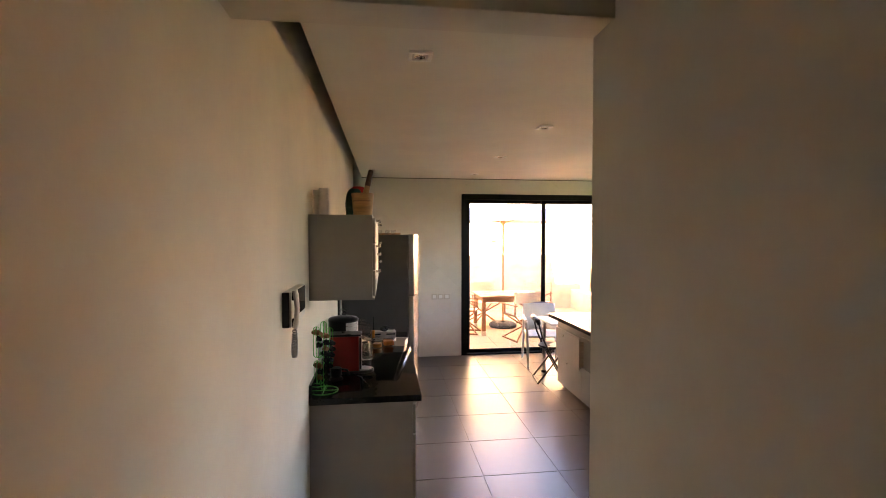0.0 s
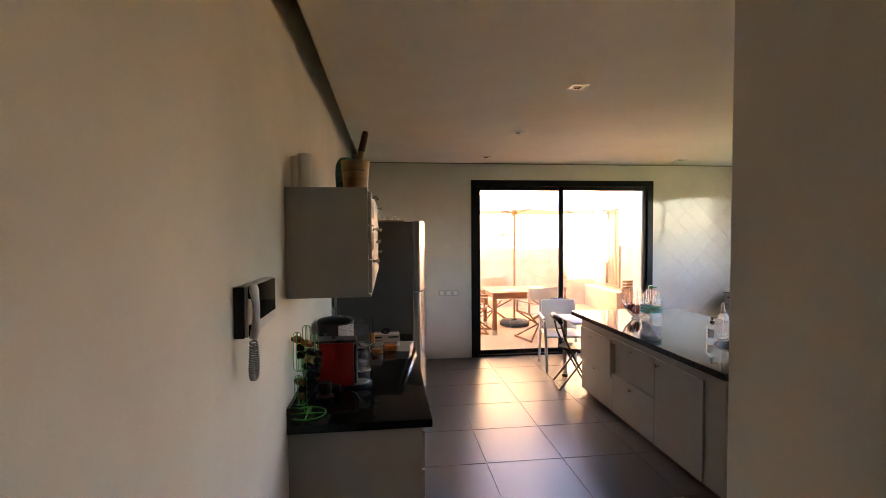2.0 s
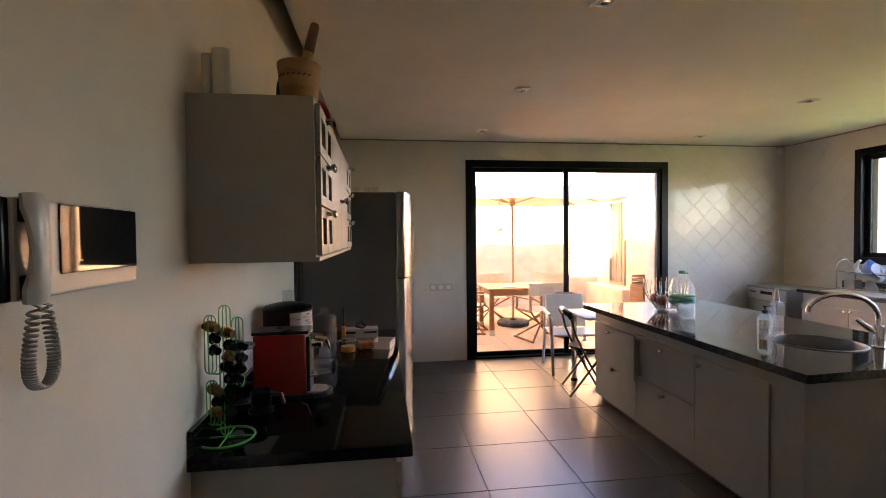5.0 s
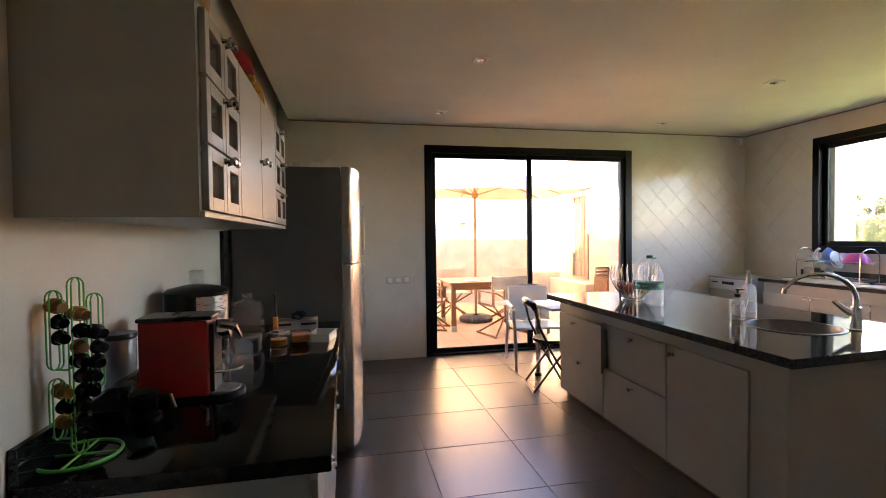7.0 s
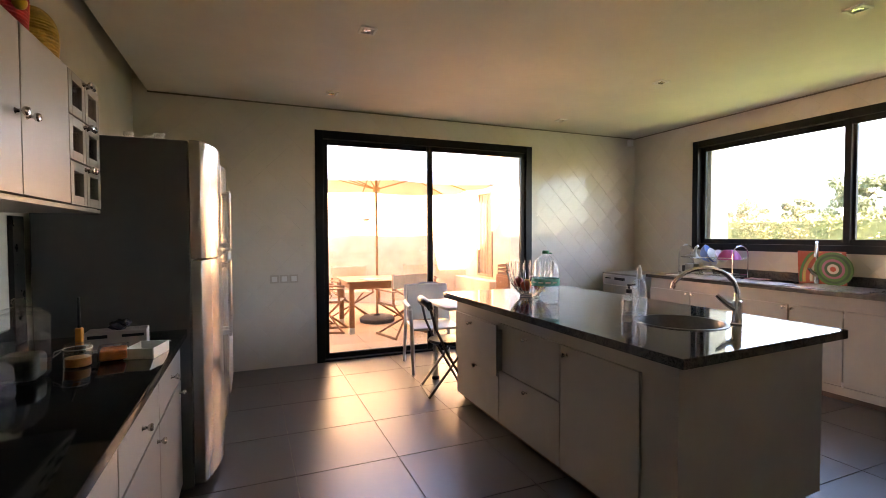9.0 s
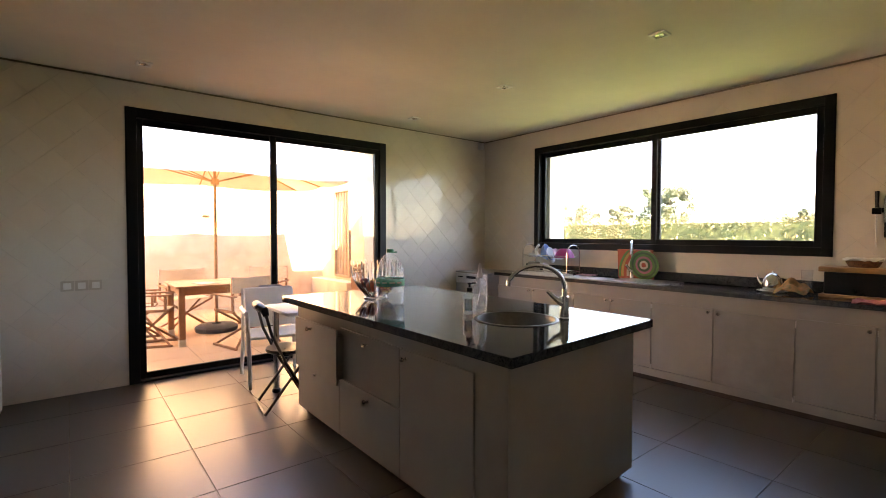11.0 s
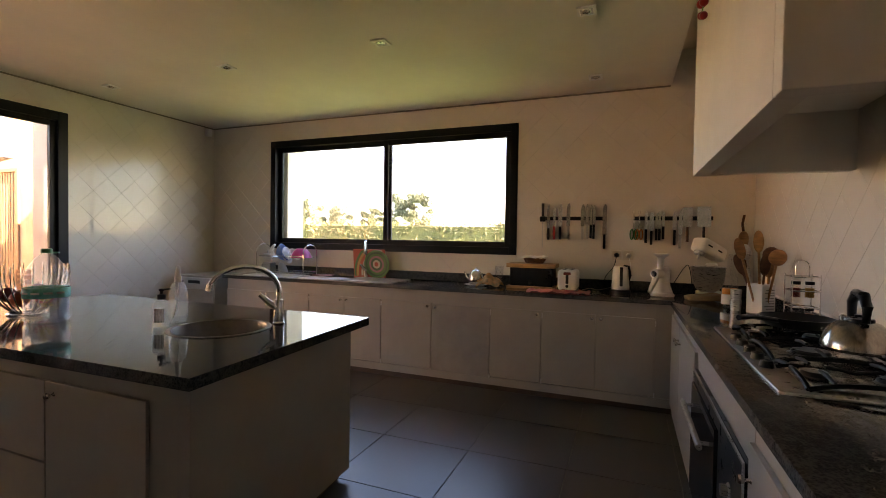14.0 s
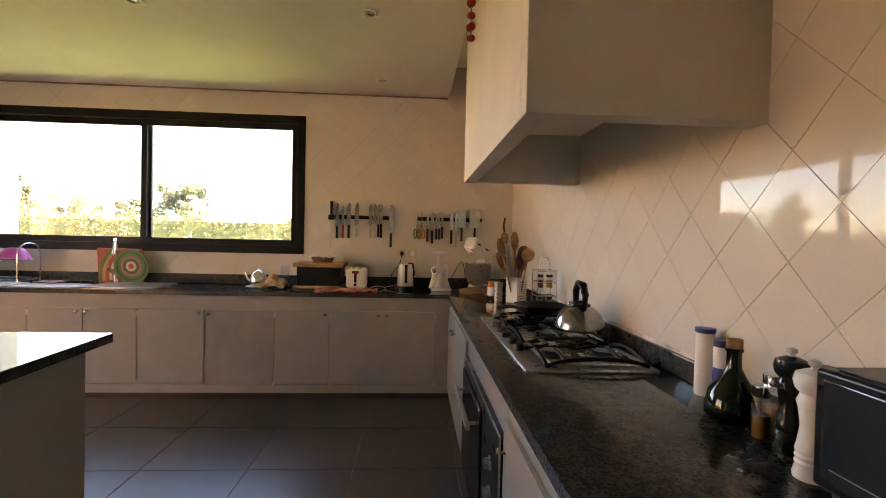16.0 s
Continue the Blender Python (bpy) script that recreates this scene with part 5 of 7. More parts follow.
dr = thing("dish_rack", pose(5.78, 5.40, TZ), "two-tier chrome dish rack", "dish rack")
RW, RL = 0.24, 0.66
for y in (0.0, RL):
    b = B()
    pts = [(-RW / 2, y, 0.01), (-RW / 2, y, 0.26)] + [(RW / 2 * -math.cos(math.pi * k / 8), y, 0.26 + 0.09 * math.sin(math.pi * k / 8)) for k in range(1, 8)] + [(RW / 2, y, 0.26), (RW / 2, y, 0.01)]
    tube(b, pts, 0.006, 7)
    part("end_frame", b, M_CHROME, dr)
for z in (0.04, 0.22):
    for x in (-RW / 2, RW / 2):
        b = B()
        tube(b, [(x, 0, z), (x, RL, z)], 0.0045, 6)
        part("rail", b, M_CHROME, dr)
    for k in range(17):
        b = B()
        y = 0.03 + k * 0.0375
        tube(b, [(-RW / 2, y, z), (-RW / 2 + 0.03, y, z - 0.02), (RW / 2 - 0.03, y, z - 0.02), (RW / 2, y, z)], 0.0022, 5)
        part("wire", b, M_CHROME, dr)


def bowl(name, m, r, h, col, label, cat="bowl", rough=0.3):
    o = thing(name, m, label, cat)
    b = B()
    lathe(b, [(0, 0.004), (r * 0.45, 0.0), (r * 0.5, 0.004), (r * 0.85, h * 0.5), (r, h), (r * 0.98, h + 0.003), (r * 0.95, h), (r * 0.8, h * 0.5), (r * 0.45, 0.01), (0, 0.008)], 28)
    part("shell", b, mat(name + "_glaze", col, rough, vary=0.04), o)
    return o


bowl("pink_bowl", pose(5.79, 5.53, TZ + 0.205 + 0.10, 180, 0, 0), 0.115, 0.10, (0.62, 0.09, 0.30), "pink plastic bowl upside down on the rack")
bowl("blue_bowl", pose(5.76, 5.83, TZ + 0.22, 62, 0, 20), 0.11, 0.09, (0.16, 0.28, 0.62), "blue plastic bowl leaning in the rack")
bowl("white_plate", pose(5.78, 5.74, TZ + 0.22, 75, 0, 8), 0.10, 0.02, (0.78, 0.76, 0.73), "white plate standing in the rack", "plate")
bowl("white_bowl", pose(5.80, 5.67, TZ + 0.21, 55, 0, 0), 0.08, 0.05, (0.78, 0.77, 0.75), "white bowl leaning in the rack")
bowl("white_plate", pose(5.78, 5.80, TZ + 0.045, 70, 0, 8), 0.09, 0.02, (0.78, 0.76, 0.73), "white plate in the lower tier of the rack", "plate")
jug = thing("jug", pose(5.78, 5.93, TZ + 0.21), "white plastic jug handle up in the rack", "jug")
b = B()
tube(b, [(0, 0.0, 0.0), (0, 0.02, 0.06), (0, 0.0, 0.11), (0, -0.03, 0.135)], [0.03, 0.022, 0.016, 0.013], 10)
part("body", b, M_WPLAST, jug)
pn = thing("saucepan", pose(5.78, 6.0, TZ + 0.215), "small steel pan lid on the rack", "pan lid")
b = B()
lathe(b, [(0, 0.06), (0.012, 0.058), (0.008, 0.03), (0.05, 0.02), (0.065, 0.0)], 20)
part("lid", b, M_STEEL, pn)
ds = thing("grey_container", pose(5.72, 5.93, TZ + 0.03), "grey plastic container in the lower tier", "container")
b = B()
box(b, -0.05, -0.06, 0, 0.05, 0.06, 0.11, 0.012)
part("box", b, M_CABD, ds)
tr_ = thing("drip_mat", pose(5.62, 5.72, TZ), "white dish tray below the rack", "tray")
b = B()
box(b, -0.16, -0.34, 0, 0.14, 0.34, 0.012, 0.004)
part("tray", b, M_WPLAST, tr_)
cb2 = thing("chopping_board", pose(5.58, 5.06, TZ), "thin white plastic chopping board lying flat", "chopping board")
b = B()
box(b, -0.14, -0.24, 0, 0.12, 0.24, 0.012, 0.005)
part("board", b, M_WPLAST, cb2)
rg = thing("dish_cloth", pose(5.68, 5.15, TZ + 0.012), "dusky pink cloth on the board", "cloth")
b = B()
bmesh.ops.create_grid(b, x_segments=14, y_segments=14, size=0.07)
for v in b.verts:
    v.co.z = 0.008 + 0.01 * noise.noise(v.co * 30) + 0.01
    v.co.y *= 1.3
bmesh.ops.solidify(b, geom=b.faces[:], thickness=0.004)
part("fabric", b, mat("pink_cloth", (0.42, 0.2, 0.2), 0.9, vary=0.2), rg)

ks = thing("kitchen_sink", pose(5.74, 4.52, TZ), "steel sink with drainer set into the granite", "sink")
b = B()
for x0, y0, x1, y1 in ((-0.22, -0.30, 0.2, -0.275), (-0.22, 0.275, 0.2, 0.30), (-0.22, -0.275, -0.195, 0.275), (0.175, -0.275, 0.2, 0.275), (-0.195, -0.02, 0.175, 0.02)):
    box(b, x0, y0, 0.0005, x1, y1, 0.006, 0.002)
part("rim", b, M_STEEL, ks)
for y0, y1 in ((-0.275, -0.02), (0.02, 0.275)):
    b = B()
    box(b, -0.195, y0, 0.0005, 0.175, y1, 0.0025)
    part("basin", b, M_STEEL, ks, "", False)
t2 = swan_tap("tap", pose(5.93, 4.76, TZ, 0, 0, 25), "chrome swan-neck mixer tap at the sink", 0.40, 0.20, 0.013)

STR = [(0.10, 0.22, 0.06), (0.55, 0.34, 0.10), (0.50, 0.10, 0.05), (0.62, 0.55, 0.42), (0.06, 0.12, 0.05), (0.42, 0.16, 0.20), (0.55, 0.20, 0.05)]
smats = [mat("stripe_%d" % k, c, 0.4, vary=0.05) for k, c in enumerate(STR)]
sq = thing("striped_board", pose(5.955, 4.73, TZ, 0, -5, 0), "rounded square board with curved coloured stripes", "board")
b = B()
box(b, -0.006, -0.2, 0.0, 0.006, 0.2, 0.315, 0.005)
part("board", b, smats[2], sq)
for k in range(6):
    b = B()
    rr0, rr1 = 0.36 - k * 0.03, 0.335 - k * 0.03
    vs = []
    for r in (rr0, rr1):
        vs.append([b.verts.new((-0.0075, max(-0.19, min(0.19, -0.17 + r * math.cos(a))), max(0.008, min(0.307, 0.05 + r * math.sin(a))))) for a in [radians(x) for x in range(-6, 93, 6)]])
    for i in range(len(vs[0]) - 1):
        b.faces.new((vs[0][i], vs[0][i + 1], vs[1][i + 1], vs[1][i]))
    part("stripe", b, smats[k % 5], sq, "", False)
rd = thing("round_board", pose(5.925, 4.615, TZ, 0, -6, 0), "round place mat with coloured concentric rings", "board")
for k, r in enumerate((0.155, 0.135, 0.115, 0.092, 0.07, 0.046, 0.024)):
    b = B()
    lathe(b, [(0, 0), (r, 0), (r, 0.006 + k * 0.0008), (0, 0.006 + k * 0.0008)], 40, m=Matrix.Rotation(radians(-90), 4, "Y"), at=(0, 0, 0.155))
    part("ring", b, smats[(0, 4, 0, 5, 4, 3, 2)[k]], rd, "", False)

tp = thing("teapot", pose(5.74, 3.43, TZ), "polished metal teapot with domed lid on a saucer", "teapot")
b = B()
lathe(b, [(0, 0.01), (0.055, 0.012), (0.07, 0.03), (0.072, 0.07), (0.06, 0.115), (0.045, 0.135), (0.03, 0.15), (0.0, 0.156)], 28)
part("body", b, M_CHROME, tp)
b = B()
tube(b, [(0, 0.06, 0.05), (0, 0.095, 0.08), (0, 0.115, 0.13)], [0.016, 0.011, 0.007], 10)
part("spout", b, M_CHROME, tp)
b = B()
tube(b, [(0, -0.06, 0.12), (0, -0.1, 0.11), (0, -0.1, 0.06), (0, -0.065, 0.045)], 0.006, 8)
part("handle", b, M_CHROME, tp)
b = B()
ball(b, (0, 0, 0.163), 0.009)
part("lid_knob", b, M_CHROME, tp)
b = B()
lathe(b, [(0, 0), (0.08, 0.002), (0.11, 0.012), (0.108, 0.014), (0.06, 0.008), (0, 0.008)], 28)
part("saucer", b, M_STEEL, tp)
tw = thing("tea_towel", pose(5.70, 3.28, TZ), "crumpled orange and green patterned tea towel", "towel")
b = B()
bmesh.ops.create_grid(b, x_segments=26, y_segments=26, size=0.1)
for v in b.verts:
    d_ = math.hypot(v.co.x, v.co.y) / 0.13
    v.co.z = max(0.004, 0.13 * max(0, 1 - d_) ** 0.8 * (0.7 + 0.6 * noise.noise(Vector((v.co.x * 16, v.co.y * 16, 3)))) + 0.012 + 0.02 * noise.noise(v.co * 25))
    v.co.y = v.co.y * 1.1
bmesh.ops.solidify(b, geom=b.faces[:], thickness=0.003)
part("fabric", b, mat("patterned_cloth", (0.50, 0.22, 0.08), 0.85, vary=0.3, scale=30, second=(0.12, 0.16, 0.07)), tw)
gl_ = thing("drinking_glass", pose(5.82, 3.22, TZ), "clear straight glass beside the teapot", "glass")
b = B()
lathe(b, [(0, 0.004), (0.036, 0), (0.04, 0.19), (0.038, 0.19), (0.034, 0.008), (0, 0.008)], 24)
part("tumbler", b, M_GLASS, gl_)

bin_ = thing("bread_bin", pose(5.72, 2.69, TZ), "black bread bin with wooden lid and base board", "bread bin")
b = B()
box(b, -0.03, 0.0, 0.0, 0.25, 0.43, 0.022, 0.004)
part("base_board", b, M_WOOD, bin_)
b = B()
box(b, 0.0, 0.012, 0.022, 0.22, 0.405, 0.19, 0.01, 3)
part("body", b, M_BPLAST, bin_)
b = B()
box(b, -0.02, -0.015, 0.19, 0.235, 0.435, 0.228, 0.006)
part("lid", b, M_WOOD, bin_)
bk = thing("bread_basket", pose(5.83, 2.885, TZ + 0.228), "oval wicker basket lined with white cloth", "basket")
b = B()
lathe(b, [(0, 0), (0.08, 0), (0.09, 0.012), (0.093, 0.02), (0.099, 0.028), (0.105, 0.045), (0.1, 0.046), (0.085, 0.006), (0, 0.005)], 28)
for v in b.verts:
    v.co.x *= 0.75
part("wicker", b, mat("wicker", (0.22, 0.10, 0.04), 0.7, vary=0.3, scale=60, bump=0.5, bump_scale=200), bk)
b = B()
bmesh.ops.create_grid(b, x_segments=20, y_segments=20, size=0.11)
for v in b.verts:
    v.co.z = 0.062 + 0.022 * noise.noise(v.co * 22)
    v.co.x *= 0.75
bmesh.ops.solidify(b, geom=b.faces[:], thickness=0.004)
part("liner", b, M_PAPER, bk, "white cloth liner")

to = thing("toaster", pose(5.72, 2.56, TZ), "cream two-slot toaster seen end on", "toaster")
b = B()
box(b, -0.12, -0.082, 0.012, 0.14, 0.082, 0.19, 0.03, 4)
part("body", b, M_WPLAST, to)
b = B()
box(b, -0.124, -0.012, 0.07, -0.118, 0.012, 0.155, 0.002)
part("lever_slot", b, M_BPLAST, to)
b = B()
box(b, -0.135, -0.03, 0.148, -0.118, 0.03, 0.172, 0.005)
part("lever", b, mat("dark_red", (0.22, 0.03, 0.02), 0.4), to, "dark red lever")
b = B()
lathe(b, [(0, 0), (0.014, 0), (0.012, 0.01), (0, 0.011)], 16, m=Matrix.Rotation(radians(-90), 4, "Y"), at=(-0.119, 0, 0.05))
part("dial", b, M_BPLAST, to)
b = B()
for y in (-0.03, 0.03):
    box(b, -0.09, y - 0.012, 0.186, 0.11, y + 0.012, 0.1915)
part("slots", b, M_BPLAST, to, "", False)
b = B()
box(b, -0.115, -0.078, 0, 0.135, 0.078, 0.014, 0.004)
part("base", b, M_CABD, to)
rt = thing("dish_towel", pose(5.50, 2.62, TZ), "red and white dish towel lying crumpled", "towel")
b = B()
bmesh.ops.create_grid(b, x_segments=24, y_segments=40, size=0.5)
for v in b.verts:
    x, y = v.co.x, v.co.y
    v.co = Vector((x * 0.16 + 0.02 * noise.noise(Vector((x * 4, y * 5, 1))), y * 0.52, max(0.003, 0.016 + 0.022 * noise.noise(Vector((x * 5, y * 12, 0))))))
bmesh.ops.solidify(b, geom=b.faces[:], thickness=0.003)
part("fabric", b, mat("red_check", (0.50, 0.20, 0.17), 0.9, vary=0.3, scale=25, second=(0.42, 0.05, 0.05), bump=0.3), rt)
kt = thing("electric_kettle", pose(5.80, 2.13, TZ), "white and black electric kettle", "kettle")
b = B()
lathe(b, [(0, 0), (0.085, 0), (0.085, 0.025), (0.07, 0.03), (0, 0.03)], 24)
part("base", b, M_BPLAST, kt)
b = B()
lathe(b, [(0.074, 0.03), (0.075, 0.04), (0.062, 0.21), (0.057, 0.225), (0.0, 0.235)], 28)
part("body", b, M_WPLAST, kt)
b = B()
box(b, -0.078, -0.02, 0.06, -0.058, 0.005, 0.225, 0.004)
part("gauge", b, M_BPLAST, kt)
b = B()
tube(b, [(0.03, -0.03, 0.23), (0.07, -0.065, 0.225), (0.085, -0.08, 0.15), (0.06, -0.055, 0.07)], 0.012, 8)
part("handle", b, M_BPLAST, kt)
sp_ = thing("wall_socket", pose(WX - 0.008, 2.17, 1.2), "double beige wall socket with two plugs", "socket")
for y in (0.0, -0.1):
    b = B()
    box(b, -0.01, y - 0.043, -0.043, 0, y + 0.043, 0.043, 0.003)
    pl = part("plate", b, mat("socket_plate", (0.62, 0.55, 0.44), 0.4, vary=0.03), sp_)
    b = B()
    lathe(b, [(0, 0), (0.02, 0), (0.022, 0.025), (0.012, 0.04), (0, 0.042)], 16, m=Matrix.Rotation(radians(-90), 4, "Y"), at=(-0.01, y, 0))
    part("plug", b, M_BPLAST if y == 0 else M_WPLAST, pl, "black plug" if y == 0 else "white plug")
for nm, pts, mt, lb in (("power_cord", [(5.965, 2.17, 1.2), (5.95, 2.19, 1.1), (5.96, 2.26, 1.0), (5.93, 2.27, 0.9), (5.88, 2.2, 0.886)], M_BPLAST, "black kettle power cord"),
                        ("power_cord", [(5.965, 2.07, 1.2), (5.96, 2.05, 1.08), (5.95, 2.12, 0.95), (5.9, 2.3, 0.886), (5.83, 2.38, 0.9), (5.8, 2.45, 0.886)], M_WPLAST, "white toaster power cord"),
                        ("power_cord", [(5.86, 1.72, 0.95), (5.9, 1.62, 1.12), (5.93, 1.58, 1.1), (5.95, 1.55, 0.9)], M_BPLAST, "black grinder power cord")):
    c = thing(nm, pose(0, 0, 0), lb, "cord")
    b = B()
    fine = []
    P = [Vector(p) for p in pts]
    P = [P[0]] + P + [P[-1]]
    for i in range(1, len(P) - 2):
        for k in range(6):
            s = k / 6
            fine.append(0.5 * ((2 * P[i]) + (P[i + 1] - P[i - 1]) * s + (2 * P[i - 1] - 5 * P[i] + 4 * P[i + 1] - P[i + 2]) * s ** 2 + (3 * P[i] - P[i - 1] - 3 * P[i + 1] + P[i + 2]) * s ** 3))
    tube(b, fine + [P[-1]], 0.0035, 6)
    part("lead", b, mt, c)

gr = thing("meat_grinder", pose(5.74, 1.80, TZ), "white electric mincer with upright feed tube and splayed foot", "mincer")
b = B()
slab(b, [(-0.10, -0.085), (0.12, -0.075), (0.12, 0.075), (-0.10, 0.10)], 0, 0.028, 0.008)
part("foot", b, M_WPLAST, gr)
b = B()
tube(b, [(0.03, 0.0, 0.02), (0.02, 0.0, 0.08), (0.01, 0.0, 0.14), (0.0, 0.0, 0.21), (0.0, 0.0, 0.235)], [0.085, 0.062, 0.052, 0.058, 0.04], 18)
part("body", b, M_WPLAST, gr)
b = B()
rod(b, (0.02, -0.02, 0.185), (-0.09, 0.06, 0.185), 0.040, 0.034, 20)
barrel = part("barrel", b, M_WPLAST, gr)
b = B()
rod(b, (-0.09, 0.06, 0.185), (-0.108, 0.073, 0.185), 0.039, 0.037, 20)
part("collar", b, M_WPLAST, barrel)
b = B()
rod(b, (-0.108, 0.073, 0.185), (-0.112, 0.076, 0.185), 0.024, 0.024, 18)
part("outlet", b, M_BPLAST, barrel, "dark outlet plate")
b = B()
lathe(b, [(0.022, 0.20), (0.026, 0.225), (0.027, 0.315), (0.032, 0.322), (0.058, 0.338), (0.062, 0.352), (0.056, 0.352), (0.022, 0.322)], 24, at=(-0.03, 0.02, 0))
part("feed_tube", b, M_WPLAST, gr)
b = B()
tube(b, [(-0.05, 0.055, 0.15), (-0.085, 0.085, 0.08), (-0.11, 0.105, 0.03)], [0.026, 0.02, 0.016], 10)
part("chute", b, M_WPLAST, gr)

mx = thing("stand_mixer", pose(5.76, 1.44, TZ), "white stand mixer with raised head and steel bowl", "mixer")
b = B()
box(b, -0.12, -0.1, 0.0, 0.16, 0.1, 0.05, 0.02, 3)
tube(b, [(0.12, -0.02, 0.03), (0.13, -0.02, 0.16), (0.1, -0.01, 0.27)], [0.06, 0.045, 0.045], 14)
part("stand", b, M_WPLAST, mx)
b = B()
lathe(b, [(0.0, 0.055), (0.05, 0.05), (0.09, 0.08), (0.115, 0.14), (0.122, 0.25), (0.126, 0.255), (0.118, 0.25), (0.11, 0.14), (0, 0.07)], 32, at=(-0.03, 0.03, 0))
part("bowl", b, M_STEEL, mx, "polished steel bowl")
b = B()
box(b, -0.15, -0.065, -0.055, 0.13, 0.065, 0.06, 0.028, 4)
axis = Vector((0.15, -0.155, -0.085)).normalized()
side = axis.cross(Vector((0, 0, 1))).normalized()
head_m = Matrix((axis, -side, side.cross(axis))).transposed().to_4x4()
head_m.translation = Vector((-0.005, 0.02, 0.385))
for v in b.verts:
    v.co = head_m @ v.co
hd = part("head", b, M_WPLAST, mx, "white tilted head")
b = B()
rod(b, head_m @ Vector((-0.1, 0, -0.05)), head_m @ Vector((-0.1, 0, -0.075)), 0.045, 0.036)
rod(b, head_m @ Vector((-0.1, 0, -0.075)), head_m @ Vector((-0.1, 0, -0.11)), 0.01, 0.008)
part("drive", b, M_STEEL, mx)
for k in range(2):
    b = B()
    box(b, -0.11 + k * 0.12, -0.0665, 0.0, -0.06 + k * 0.12, -0.065, 0.012)
    for v in b.verts:
        v.co = head_m @ v.co
    part("badge", b, M_BPLAST, hd, "small dark printed badge", False)
br = thing("paper_bag", pose(5.55, 1.52, TZ, 0, 0, 20), "crumpled brown paper bag lying flat", "paper bag")
b = B()
box(b, -0.08, -0.13, 0.0, 0.08, 0.13, 0.06, 0.02, 3)
bmesh.ops.subdivide_edges(b, edges=b.edges[:], cuts=3, use_grid_fill=True)
for v in b.verts:
    v.co += Vector((noise.noise(v.co * 14), noise.noise(v.co * 14 + Vector((5, 0, 0))), 0.8 * noise.noise(v.co * 14 + Vector((0, 7, 0))))) * 0.022
    v.co.z = max(0.0, v.co.z * (0.75 - 1.6 * v.co.y))
part("bag", b, mat("brown_paper", (0.40, 0.24, 0.13), 0.8, vary=0.1, bump=0.4, bump_scale=40), br)

# knives on magnetic bars
M_BLADE = mat("knife_blade", (0.62, 0.61, 0.59), 0.22, 1.0, vary=0.08, scale=20)
M_REDH = mat("red_handle", (0.45, 0.03, 0.03), 0.4)
for y0, y1, nm in ((2.28, 2.87, "a"), (1.405, 2.035, "b")):
    kb = thing("knife_bar", pose(WX - 0.008, y0, 1.535), "black magnetic knife bar on the tiled wall", "knife rack", "knife bars")
    b = B()
    box(b, -0.016, 0, -0.018, 0, y1 - y0, 0.018, 0.003)
    part("bar", b, M_BPLAST, kb)


def knife(y, top, tip, hl, w, handle, hm, lean=0.0, up=True):
    """Blade held on the bar: blade point up at 'top', handle down to 'tip'."""
    o = thing("kitchen_knife", pose(WX - 0.026, y, 0, lean, 0, 0), handle, "knife", "knives on the bars")
    b = B()
    L = top - tip
    z0 = tip + hl
    pr_ = [(-w * 0.5, z0), (w * 0.5, z0), (w * 0.5, top - 0.05), (w * 0.15, top - 0.012), (-w * 0.2, top), (-w * 0.5, top - 0.03)]
    lo = [b.verts.new((-0.0015, a, z)) for a, z in pr_]
    hi = [b.verts.new((0.0012, a, z)) for a, z in pr_]
    b.faces.new(lo)
    b.faces.new(hi[::-1])
    for i in range(6):
        b.faces.new((lo[i], lo[(i + 1) % 6], hi[(i + 1) % 6], hi[i]))
    part("blade", b, M_BLADE, o, "", False)
    b = B()
    box(b, -0.009, -0.011, tip, 0.007, 0.011, z0 + 0.004, 0.004)
    part("handle", b, hm, o)


L_K = "steel kitchen knife with black handle"
for y, top, tip, hl, w, lb, hm in ((2.79, 1.67, 1.33, 0.11, 0.03, L_K, M_BPLAST), (2.735, 1.64, 1.335, 0.12, 0.022, "steel kitchen knife with red handle", M_REDH), (2.68, 1.675, 1.335, 0.12, 0.036, L_K, M_BPLAST), (2.605, 1.68, 1.345, 0.12, 0.034, "steel knife with steel handle", M_STEEL),
                                   (2.475, 1.67, 1.34, 0.12, 0.034, L_K, M_STEEL), (2.435, 1.675, 1.345, 0.13, 0.03, L_K, M_STEEL), (2.40, 1.67, 1.35, 0.12, 0.028, L_K, M_BPLAST), (2.375, 1.665, 1.345, 0.13, 0.03, L_K, M_BPLAST), (2.28, 1.67, 1.255, 0.13, 0.036, L_K, M_BPLAST),
                                   (1.93, 1.60, 1.315, 0.12, 0.022, L_K, M_BPLAST), (1.885, 1.60, 1.30, 0.12, 0.034, L_K, M_BPLAST), (1.845, 1.59, 1.34, 0.10, 0.02, L_K, M_BPLAST), (1.82, 1.60, 1.34, 0.10, 0.02, L_K, M_BPLAST), (1.79, 1.605, 1.35, 0.11, 0.02, L_K, M_BPLAST),
                                   (1.70, 1.60, 1.30, 0.13, 0.034, L_K, M_BPLAST), (1.655, 1.615, 1.27, 0.12, 0.028, "steel knife with steel handle", M_STEEL)):
    knife(y, top, tip, hl, w, lb, hm)
sr = thing("sharpening_steel", pose(WX - 0.028, 2.845, 1.255), "long sharpening steel with black handle up", "sharpening steel")
b = B()
rod(b, (0, 0, 0), (0, 0, 0.3), 0.005, 0.006)
part("rod", b, M_STEEL, sr)
b = B()
rod(b, (0, 0, 0.3), (0, 0, 0.425), 0.012, 0.014)
box(b, -0.01, -0.028, 0.25, 0.008, 0.028, 0.3, 0.006)
part("handle", b, M_BPLAST, sr)
